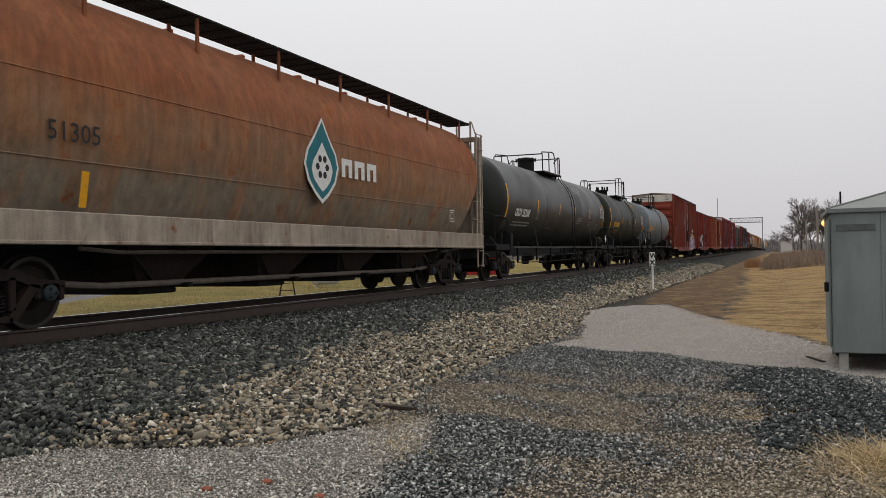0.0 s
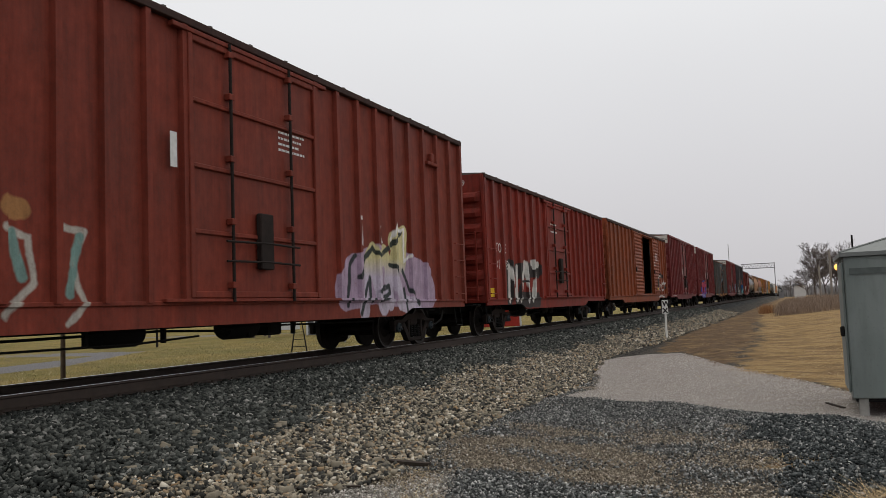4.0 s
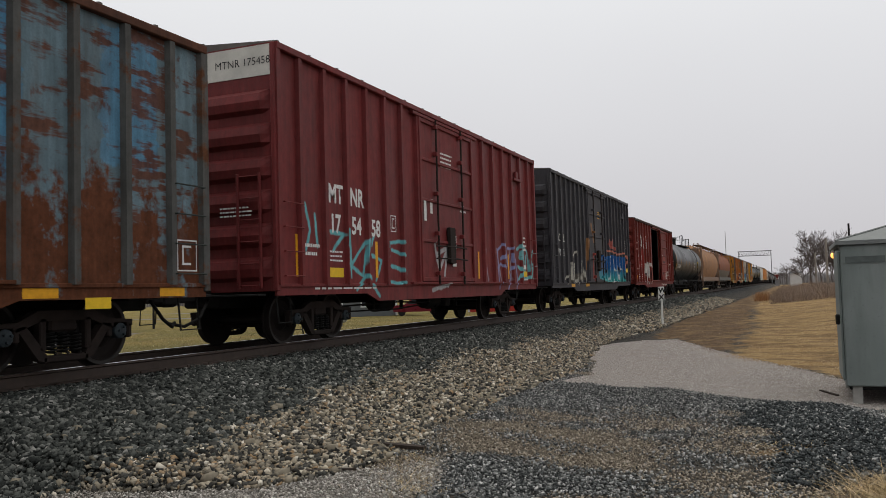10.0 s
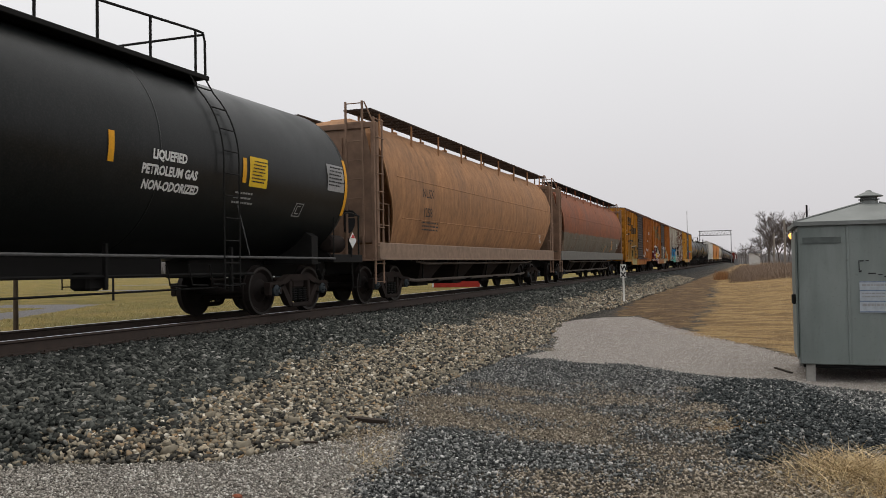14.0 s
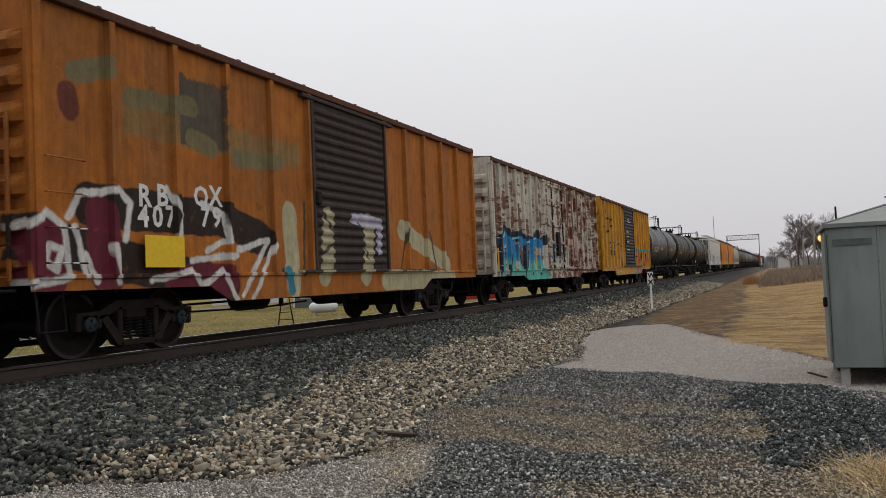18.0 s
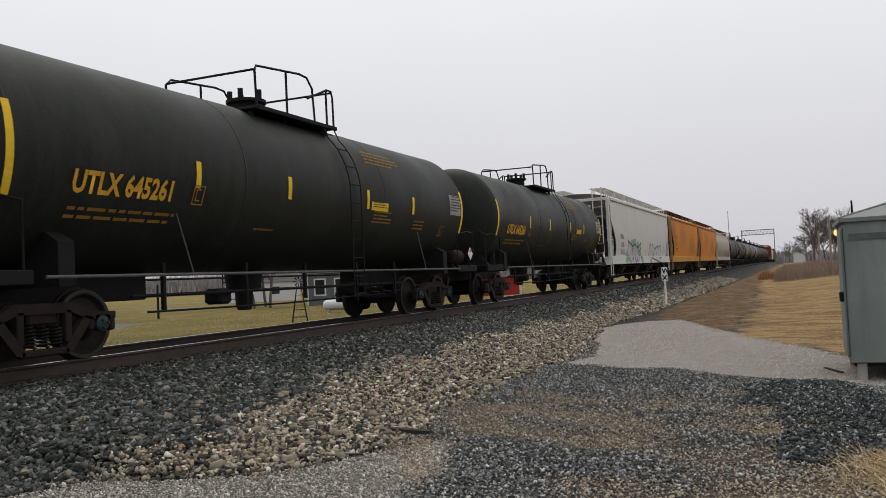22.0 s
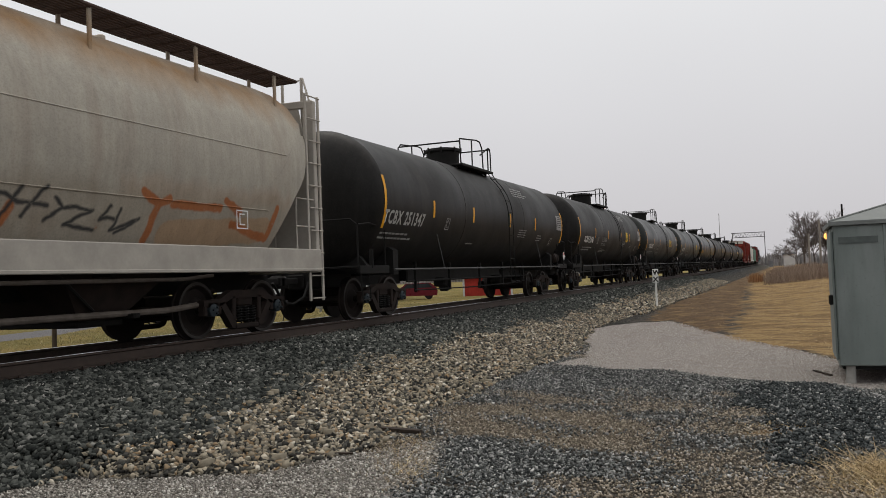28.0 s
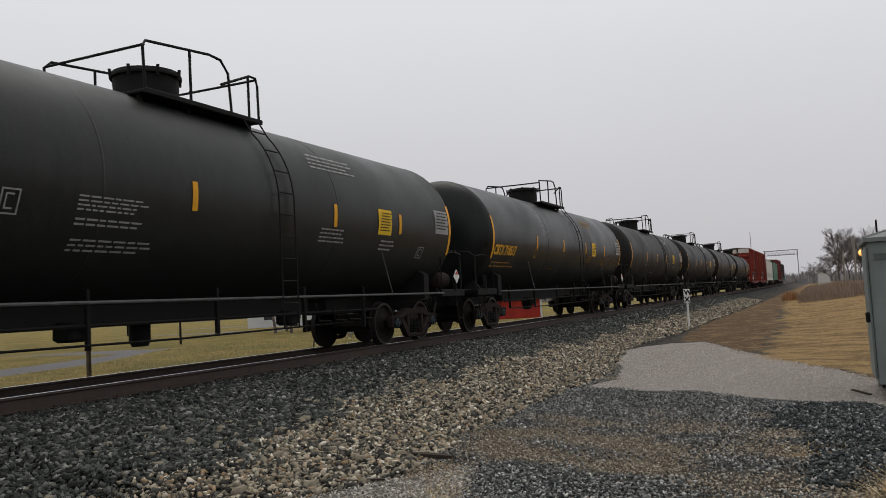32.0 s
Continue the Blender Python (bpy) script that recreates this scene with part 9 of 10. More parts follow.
tank_car("dull black tank car with bold yellow marks", 386.7, 401.7, tank_olive, "UTLX 645266", gold_ink, R=1.5, seed=23, sign_y=[2.6], sign_a=(-0.2, -0.08), sign_w=0.76, strip_ys=[-3.7, -1.3, 1.6, 3.8], mark_size=0.4, dome=False, strip_mat=sign_yellow)

# 24 to 27: hopper cars
grey_art = []
spray(grey_art, (0.17, 0.36, 0.23), 0.27, (-5.94, 1.09), (-5.49, 1.45))
spray(grey_art, (0.17, 0.36, 0.23), 0.27, (-4.23, 2.03), (-3.16, 2.11))
spray(grey_art, (0.17, 0.36, 0.23), 0.27, (-2.41, 1.99), (-2.25, 1.82))
spray(grey_art, (0.17, 0.36, 0.23), 0.27, (-1.59, 1.48), (-1.24, 1.21))
spray(grey_art, (0.17, 0.36, 0.23), 0.27, (-5.50, 1.09), (-4.86, 1.10))
spray(grey_art, (0.55, 0.22, 0.03), 0.06, (-5.35, 1.82), (-5.41, 1.38))
spray(grey_art, (0.55, 0.22, 0.03), 0.06, (-2.65, 1.80), (-2.72, 1.41))
spray(grey_art, (0.55, 0.22, 0.03), 0.06, (0.05, 1.78), (-0.04, 1.37))
spray(grey_art, (0.55, 0.22, 0.03), 0.06, (8.23, 2.27), (7.97, 1.37))
spray(grey_art, (0.4, 0.4, 0.43), 0.16, (-5.20, 2.10), (-4.11, 1.84))
spray(grey_art, (0.4, 0.4, 0.43), 0.16, (-4.60, 1.85), (-4.85, 1.32))
spray(grey_art, (0.4, 0.4, 0.43), 0.16, (-4.24, 1.72), (-4.38, 1.33))
spray(grey_art, (0.4, 0.4, 0.43), 0.16, (-3.86, 1.82), (-3.89, 1.18))
spray(grey_art, (0.4, 0.4, 0.43), 0.16, (-3.31, 1.93), (-3.41, 1.18))
spray(grey_art, (0.4, 0.4, 0.43), 0.16, (-3.05, 1.27), (-2.95, 1.78))
spray(grey_art, (0.4, 0.4, 0.43), 0.16, (-2.58, 1.63), (-2.60, 1.19))
spray(grey_art, (0.4, 0.4, 0.43), 0.16, (-1.57, 1.95), (-2.28, 1.28))
spray(grey_art, (0.02, 0.02, 0.025), 0.04, (-5.30, 2.24), (-4.04, 1.97), (-4.14, 1.18))
spray(grey_art, (0.02, 0.02, 0.025), 0.04, (-5.30, 2.24), (-5.22, 1.53), (-5.01, 1.39))
spray(grey_art, (0.02, 0.02, 0.025), 0.04, (-4.04, 1.97), (-3.65, 1.99), (-3.48, 1.27))
spray(grey_art, (0.02, 0.02, 0.025), 0.04, (-3.51, 2.08), (-2.94, 2.04), (-2.90, 1.27), (-3.49, 1.02))
spray(grey_art, (0.02, 0.02, 0.025), 0.04, (-2.87, 1.96), (-2.25, 1.91), (-1.47, 2.19), (-1.48, 1.86), (-2.10, 1.65), (-1.60, 1.39))
spray(grey_art, (0.02, 0.02, 0.025), 0.04, (-4.32, 1.29), (-4.27, 1.02))
spray(grey_art, (0.02, 0.02, 0.025), 0.04, (-2.90, 1.27), (-2.76, 1.02))
spray(grey_art, (0.55, 0.58, 0.55), 0.03, (-5.98, 1.16), (-5.80, 1.02), (-5.49, 1.20), (-5.19, 1.02), (-4.86, 1.10))
spray(grey_art, (0.4, 0.4, 0.43), 0.1, (1.60, 1.57), (1.89, 2.03), (2.12, 1.47))
spray(grey_art, (0.4, 0.4, 0.43), 0.1, (2.71, 2.07), (2.67, 1.48), (3.11, 1.49))
spray(grey_art, (0.4, 0.4, 0.43), 0.1, (3.76, 2.00), (3.70, 1.25))
spray(grey_art, (0.4, 0.4, 0.43), 0.1, (5.27, 1.93), (5.23, 1.40))
spray(grey_art, (0.02, 0.02, 0.025), 0.035, (1.22, 1.45), (1.50, 2.01), (2.03, 2.21), (2.26, 1.47), (1.57, 1.01), (1.22, 1.45))
spray(grey_art, (0.02, 0.02, 0.025), 0.035, (2.43, 2.06), (2.86, 2.14), (2.97, 1.60), (3.41, 1.50), (3.45, 2.05))
spray(grey_art, (0.02, 0.02, 0.025), 0.035, (3.44, 1.86), (4.75, 2.11), (4.02, 1.26))
spray(grey_art, (0.02, 0.02, 0.025), 0.035, (5.10, 2.06), (5.84, 2.09), (5.90, 1.41), (5.04, 1.27), (4.90, 1.79), (5.10, 2.06))
spray(grey_art, (0.02, 0.02, 0.025), 0.035, (1.85, 1.35), (5.94, 1.00))
white_hop = paint("clean_white_hopper_paint", (0.56, 0.55, 0.52), 0.02, (0.3, 0.2, 0.12), 0.22, (0.36, 0.33, 0.29), 0.55, fade=0.06, uneven=0.05,
                  art=grey_art)
pale_sill = plain("white_sill_paint", (0.58, 0.58, 0.56), 0.6, 0, 0.08, 3)
hopper_car("clean white covered hopper car with grey-green graffiti", 403.1, 422.23, white_hop, "flat", "MBLX|53507", black_ink, plain("brown_bay", (0.06, 0.04, 0.035), 0.85), pale_sill, paint("sprayed_white_sill", (0.60, 0.59, 0.56), 0.01, (0.3, 0.2, 0.12), 0.15, (0.4, 0.37, 0.33), 0.6, fade=0.05, uneven=0.05, art=grey_art), bays=3, end_mat=pale_sill, seed=24, mark_at=0.117, mark_z=2.28, mark_step=0.4)
or_hop = paint("sun_baked_orange_hopper_paint", (0.57, 0.205, 0.018), 0.16, (0.32, 0.085, 0.016), 0.4, (0.36, 0.115, 0.016), 0.65, fade=0.16, uneven=0.11,
               patches=[(-8.6, -6.4, 2.2, 4.0, (0.36, 0.115, 0.012), 0.5), (-3.6, -0.4, 2.5, 3.6, (0.40, 0.14, 0.014), 0.5), (2.0, 5.6, 1.7, 3.0, (0.40, 0.14, 0.014), 0.5)])
or_end = plain("faded_ochre_paint", (0.30, 0.19, 0.085), 0.75, 0, 0.25, 3)
or_sill = paint("orange_sill_paint", (0.48, 0.21, 0.03), 0.1, (0.25, 0.1, 0.04), 0.5, (0.2, 0.11, 0.05), 0.7)
ochre_bay = plain("ochre_bay", (0.24, 0.185, 0.135), 0.85)
hopper_car("sun-baked orange grain hopper car with black lettering", 423.91, 440.87, or_hop, "flat", "SSPX|2126", black_ink, ochre_bay, plain("brown_grating", (0.07, 0.045, 0.04), 0.8), or_sill, bays=3, bay_ys=[-3.8, -0.6, 2.65], end_mat=or_end, seed=25, mark_at=0.115)
hopper_car("sun-baked orange grain hopper car coupled behind its twin", 442.01, 458.74, or_hop, "flat", None, black_ink, ochre_bay, plain("dark_grating", (0.06, 0.045, 0.04), 0.8), or_sill, bays=3, bay_ys=[-3.8, -0.6, 2.65], end_mat=or_end, seed=26, mark_at=0.114)
rust_art = []
spray(rust_art, (0.36, 0.25, 0.16), 0.2, (5.49, 1.59), (7.77, 1.75))
spray(rust_art, (0.34, 0.12, 0.045), 0.06, (2.69, 1.55), (2.83, 1.84))
spray(rust_art, (0.34, 0.12, 0.045), 0.06, (4.90, 2.16), (5.20, 2.00), (5.08, 1.50))
spray(rust_art, (0.34, 0.12, 0.045), 0.06, (5.20, 2.00), (5.41, 2.09))
spray(rust_art, (0.34, 0.12, 0.045), 0.06, (5.51, 2.03), (6.56, 2.02))
spray(rust_art, (0.34, 0.12, 0.045), 0.06, (6.69, 2.15), (7.07, 1.97))
spray(rust_art, (0.34, 0.12, 0.045), 0.06, (6.93, 1.80), (7.91, 1.59), (8.07, 2.12))
spray(rust_art, (0.04, 0.04, 0.04), 0.022, (2.60, 1.99), (2.87, 1.90), (3.36, 1.85))
spray(rust_art, (0.04, 0.04, 0.04), 0.022, (2.94, 2.05), (2.66, 1.60))
spray(rust_art, (0.04, 0.04, 0.04), 0.022, (3.29, 2.08), (3.00, 1.74))
spray(rust_art, (0.04, 0.04, 0.04), 0.022, (3.44, 1.97), (3.59, 1.86), (3.36, 1.70))
spray(rust_art, (0.04, 0.04, 0.04), 0.022, (3.59, 1.86), (4.07, 1.86), (3.66, 1.65), (4.15, 1.61))
spray(rust_art, (0.04, 0.04, 0.04), 0.022, (4.34, 1.91), (4.20, 1.74), (4.42, 1.75))
spray(rust_art, (0.04, 0.04, 0.04), 0.022, (4.52, 1.89), (4.42, 1.62), (4.89, 1.78), (4.51, 1.59))
grey_hop = paint("stained_light_grey_hopper_paint", (0.40, 0.37, 0.315), 0.05, (0.30, 0.12, 0.05), 0.5, (0.26, 0.20, 0.15), 0.65, fade=0.08, uneven=0.1,
                 patches=[(-9, 9, 3.9, 4.3, (0.33, 0.20, 0.10), 0.3), (4.6, 8.3, 1.3, 2.15, (0.36, 0.21, 0.115), 0.3), (-9, 9, 0.9, 2.2, (0.33, 0.295, 0.24), 0.12)],
                 art=rust_art)
grey_end = plain("light_grey_paint", (0.42, 0.39, 0.345), 0.7, 0, 0.15, 3)
hopper_car("light grey grain hopper car with scribbles and rust runs", 460.0, 478.86, grey_hop, "round", None, black_ink, gear_brown, plain("brown_roof_grating", (0.075, 0.05, 0.042), 0.8), grey_end, end_mat=grey_end, seed=27, mark_at=0.115)

# 28 to 36: a block of black tank cars
tank_car("worn black tank car with a manway dome and grey marks", 480.95, 497.3, tank_dusty, "TCBX 251347", grey_ink, seed=28, mark_from=-7.6, mark_size=0.42, mark_space=1.15, strip_ys=[-4.9, -2.1, 1.2, 4.0])
tank_car("worn brown-black tank car with a yellow decal", 499.3, 515.8, tank_dusty, "XCRX 211046", white_paint, text_block=True, seed=29, sign_y=[3.0], strip_ys=[-4.6, -1.7, 1.65, 4.2])
tank_car("black tank car with a yellow decal behind a red placard", 517.45, 533.75, tank_black, "XCRX 210932", white_paint, text_block=True, seed=30, sign_y=[3.1], strip_ys=[-4.6, -1.6, 1.7, 4.25])
tank_car("black tank car with many white stencils", 535.55, 552.1, tank_black, "XCRX 210713", white_paint, text_block=True, seed=31, sign_y=[4.25], strip_ys=[-4.6, -1.09, 2.64, 5.19])
tank_car("glossy blue-black tank car with orange marks", 553.9, 570.5, tank_gloss, "CBTX 718517", gold_ink, mark_from=-7.6, seed=32, sign=0.35, small_ink=gold_ink)
f = 572.0
for k in range(4):
    tank_car("weathered brown-black tank car in a block of tank cars", f, f + 16.4, tank_dusty, None, grey_ink, seed=33 + k, sign=0.5)
    f += 18.25
for label, ln, kind in (("tall red boxcar far down the train", 15.4, "red"), ("second tall red boxcar far down the train", 15.4, "red"), ("white grain hopper car far down the train", 18.2, "white"),
                        ("green grain hopper car far down the train", 17.8, "green"), ("maroon boxcar far down the train", 15.4, "maroon"), ("dark grey boxcar far down the train", 15.4, "dark")):
    f0, f = f + 0.2, f + ln + 1.9
    if kind == "white":
        hopper_car(label, f0, f0 + ln, white_hop, "flat", None, black_ink, ochre_bay, pale_sill, pale_sill, end_mat=pale_sill)
    elif kind == "green":
        hopper_car(label, f0, f0 + ln, paint("green_hopper_paint", (0.03, 0.14, 0.09), 0.1), "flat", None, black_ink, ochre_bay)
    else:
        boxcar(label, f0, f0 + ln, 5.2 if kind != "dark" else 4.6, red_mat if kind == "red" else maroon_mat("far_maroon_paint") if kind == "maroon" else dark_mat, cap=cream_cap if kind == "red" else None)

# ---- beside the line: equipment hut, posts, gantry ----
hut_grey = Net("weathered_grey_green_sheet", 0.55, 0.25)
_big = hut_grey.noise(1.2, 5)
_run = hut_grey.noise(3.0, 5, hut_grey.scaled((1, 1, 0.12)))
_c = hut_grey.mix(hut_grey.span(_big, 0.3, 0.7), (0.155, 0.185, 0.175), (0.205, 0.235, 0.225))
_c = hut_grey.mix(hut_grey.calc("MULTIPLY", hut_grey.span(_run, 0.45, 0.75), 0.5), _c, (0.27, 0.29, 0.28))
_c = hut_grey.mix(hut_grey.calc("MULTIPLY", hut_grey.span(hut_grey.noise(0.9, 6, hut_grey.scaled((3.0, 3.0, 0.5)), 0.65), 0.45, 0.7), 0.55), _c, (0.115, 0.135, 0.128))
_c = hut_grey.mix(hut_grey.calc("MULTIPLY", hut_grey.span(hut_grey.noise(22, 4), 0.6, 0.75), 0.4), _c, (0.10, 0.115, 0.11))
hut_grey.bump(_run, 0.1, 0.004)
hut_grey = hut_grey.done(_c)
hut_roof = plain("weathered_roof_sheet", (0.20, 0.212, 0.205), 0.6, 0.2, 0.2, 2.5, 0.1)
concrete = plain("pale_concrete", (0.30, 0.29, 0.27), 0.9, 0, 0.2, 6, 0.4)
hut = thing("equipment_hut", "grey-green sheet metal signal hut with a vented hip roof", "equipment hut")
HX0, HX1, HY0, HY1, HZ0, HZ1 = 0.60, 2.62, 12.45, 14.40, 0.22, 2.12
bm = B()
soft_box(bm, HX0, HX1, HY0, HY1, HZ0, HZ1, 0.012)
shell = part("shell", bm, hut_grey, hut)
bm = B()
for x in (HX0 + 0.62, HX0 + 1.28):
    soft_box(bm, x - 0.02, x + 0.02, HY0 - 0.012, HY0 + 0.02, HZ0 + 0.01, HZ1 - 0.01, 0.006)
for y in (HY0 + 0.6, HY0 + 1.3):
    soft_box(bm, HX0 - 0.012, HX0 + 0.02, y - 0.02, y + 0.02, HZ0 + 0.01, HZ1 - 0.01, 0.006)
part_each("sheet_seam", bm, hut_grey, shell)
bm = B()
o = 0.05
cx, cy = (HX0 + HX1) / 2, (HY0 + HY1) / 2
base = [(HX0 - o, HY0 - o), (HX1 + o, HY0 - o), (HX1 + o, HY1 + o), (HX0 - o, HY1 + o)]
lo = [bm.verts.new((x, y, HZ1 - 0.005)) for x, y in base]
mid = [bm.verts.new((x, y, HZ1 + 0.05)) for x, y in base]
top = [bm.verts.new((cx + sx * 0.12, cy + sy * 0.12, HZ1 + 0.33)) for sx, sy in ((-1, -1), (1, -1), (1, 1), (-1, 1))]
for a, b in ((lo, mid), (mid, top)):
    for k in range(4):
        bm.faces.new((a[k], a[(k + 1) % 4], b[(k + 1) % 4], b[k]))
bm.faces.new(lo[::-1])
bm.faces.new(top)
for k in range(4):
    tube(bm, [mid[k].co + Vector((0, 0, 0.005)), top[k].co + Vector((0, 0, 0.008))], 0.014, 6)
roof = part("roof", bm, hut_roof, hut)
bm = B()
spin(bm, [(HZ1 + 0.30, 0.14), (HZ1 + 0.33, 0.12), (HZ1 + 0.38, 0.115), (HZ1 + 0.385, 0.14), (HZ1 + 0.395, 0.14), (HZ1 + 0.40, 0.11), (HZ1 + 0.425, 0.11), (HZ1 + 0.43, 0.19), (HZ1 + 0.44, 0.19), (HZ1 + 0.50, 0.05), (HZ1 + 0.52, 0.035), (HZ1 + 0.53, 0.0)], 18, "z", False)
shift(bm, (cx, cy, 0))
part("roof_vent", bm, hut_roof, roof)
for x in (HX0 + 0.13, HX1 - 0.13):
    for y in (HY0 + 0.1, HY1 - 0.1):
        bm = B()
        soft_box(bm, x - 0.06, x + 0.06, y - 0.06, y + 0.06, float(land(x, y)) - 0.03, HZ0 + 0.01, 0.01)
        part("leg", bm, concrete, hut)
bm = B()
soft_box(bm, HX0 + 0.04, HX1 - 0.04, HY0 + 0.05, HY1 - 0.05, HZ0 - 0.05, HZ0 + 0.001, 0.01)
part("base_frame", bm, steel_black, hut)
bm = B()
soft_box(bm, HX0 - 0.035, HX0 - 0.001, HY0 + 0.05, HY0 + 1.1, HZ0 + 0.08, HZ1 - 0.08, 0.01)
dr = part("door", bm, hut_grey, hut)
bm = B()
soft_box(bm, HX0 - 0.09, HX0 - 0.03, HY0 + 0.10, HY0 + 0.16, 1.04, 1.18, 0.015)
part("door_handle", bm, steel_black, dr)
bm = B()
quad(bm, 0, 0.42, 0, 0.42)
bm.transform(Matrix(((1, 0, 0, HX0 + 0.75), (0, 0, -1, HY0 - 0.016), (0, 1, 0, 0.93), (0, 0, 0, 1))))
notice = part("notice", bm, plain("faded_white_notice", (0.42, 0.46, 0.50), 0.6, 0, 0.12, 20), hut, "faded white notice")
rule_blue = plain("faded_blue_rule", (0.16, 0.21, 0.30), 0.7, 0, 0.15, 20)
bm = B()
for z in (0.935, 1.075, 1.22, 1.335):
    quad(bm, 0.0, 0.42, z, z + 0.012)
bm.transform(Matrix(((1, 0, 0, HX0 + 0.75), (0, 0, -1, HY0 - 0.019), (0, 1, 0, 0), (0, 0, 0, 1))))
part_each("notice_rule", bm, rule_blue, notice)
for z, tall, rows in ((0.965, 0.085, 1), (1.11, 0.085, 2), (1.25, 0.06, 1)):
    bars(notice, Matrix(((1, 0, 0, HX0 + 0.78), (0, 0, -1, HY0 - 0.021), (0, 1, 0, z), (0, 0, 0, 1))), 0.36, tall, rows, grey_panel, 5 + rows)
bm = B()
for x, z, w, h2 in ((0.745, 1.50, 0.012, 0.13), (0.76, 1.615, 0.05, 0.016), (0.83, 1.62, 0.04, 0.012), (0.86, 1.445, 0.09, 0.016), (0.98, 1.43, 0.05, 0.014), (1.05, 1.40, 0.05, 0.02), (0.75, 1.47, 0.03, 0.025), (1.09, 1.375, 0.03, 0.014)):
    quad(bm, x, x + w, z, z + h2)
bm.transform(Matrix(((1, 0, 0, HX0), (0, 0, -1, HY0 - 0.016), (0, 1, 0, 0), (0, 0, 0, 1))))
part("scraped_residue", bm, black_ink, hut)
bm = B()
quad(bm, 0.06, 0.54, 0, 0.085)
bm.transform(Matrix(((1, 0, 0, HX0), (0, 0, -1, HY0 - 0.014), (0, 1, 0, 1.87), (0, 0, 0, 1))))
part("old_strip", bm, plain("dull_dark_strip", (0.11, 0.125, 0.12), 0.7), hut)

# whistle post
wx, wy = -5.0, 35.0
wz = float(land(wx, wy))
post = thing("whistle_post", "white whistle post with black letters on a plate", "railway sign")
bm = B()
soft_box(bm, wx - 0.035, wx + 0.035, wy - 0.035, wy + 0.035, wz - 0.2, wz + 1.45, 0.008)
part("pole", bm, white_paint, post)
bm = B()
soft_box(bm, wx - 0.12, wx + 0.12, wy - 0.06, wy - 0.036, wz + 1.02, wz + 1.58, 0.008)
pl = part("sign_plate", bm, white_paint, post)
for ch, z in (("W", 1.34), ("X", 1.06)):
    letters(ch, 0.28, black_ink, pl, Matrix(((1, 0, 0, wx - 0.095), (0, 0, -1, wy - 0.063), (0, 1, 0, wz + z), (0, 0, 0, 1))), "letter", bold=0.012)

# signal gantry over the line
gal = plain("galvanised_truss", (0.20, 0.20, 0.21), 0.6, 0.3, 0.2, 1.0)
gy0 = 265.0
gz0 = float(rise(gy0)) + 0.1
gan = thing("signal_gantry", "galvanised lattice signal gantry spanning the line", "gantry")
GX0, GX1, GT = -14.65, -5.65, 11.9
for x in (GX0, GX1):
    bm = B()
    for dy in (-0.35, 0.35):
        soft_box(bm, x - 0.1, x + 0.1, gy0 + dy - 0.07, gy0 + dy + 0.07, gz0 - 0.5, GT, 0.01)
    for k in range(9):
        z = gz0 + 0.4 + k * 1.15
        tube(bm, [(x, gy0 - 0.35, z), (x, gy0 + 0.35, z + 0.9)], 0.04, 5)
    part("leg", bm, gal, gan)
bm = B()
for dy in (-0.4, 0.4):
    for z in (GT - 1.35, GT):
        soft_box(bm, GX0 - 0.3, GX1 + 0.2, gy0 + dy - 0.06, gy0 + dy + 0.06, z - 0.09, z + 0.09, 0.01)
    n = 9
    for k in range(n):
        xa, xb = GX0 + (GX1 - GX0) * k / n, GX0 + (GX1 - GX0) * (k + 1) / n
        tube(bm, [(xa, gy0 + dy, GT - 1.35), ((xa + xb) / 2, gy0 + dy, GT), (xb, gy0 + dy, GT - 1.35)], 0.055, 5)
part("truss", bm, gal, gan)
bm = B()
soft_box(bm, -4.9, -3.6, gy0 - 3.5, gy0 - 2.3, gz0 - 0.2, gz0 + 1.7, 0.03)
cab = new("signal_cabinet", mesh_of("signal_cabinet", bm, gal))
tagged(cab, "small grey signal cabinet at the gantry foot", "cabinet")

# ---- beyond: trees, brush, poles, sheds ----
bark = plain("grey_brown_bark", (0.12, 0.10, 0.09), 0.9, 0, 0.3, 2)
twig_mat = plain("dull_twigs", (0.115, 0.098, 0.092), 0.9, 0, 0.3, 1)


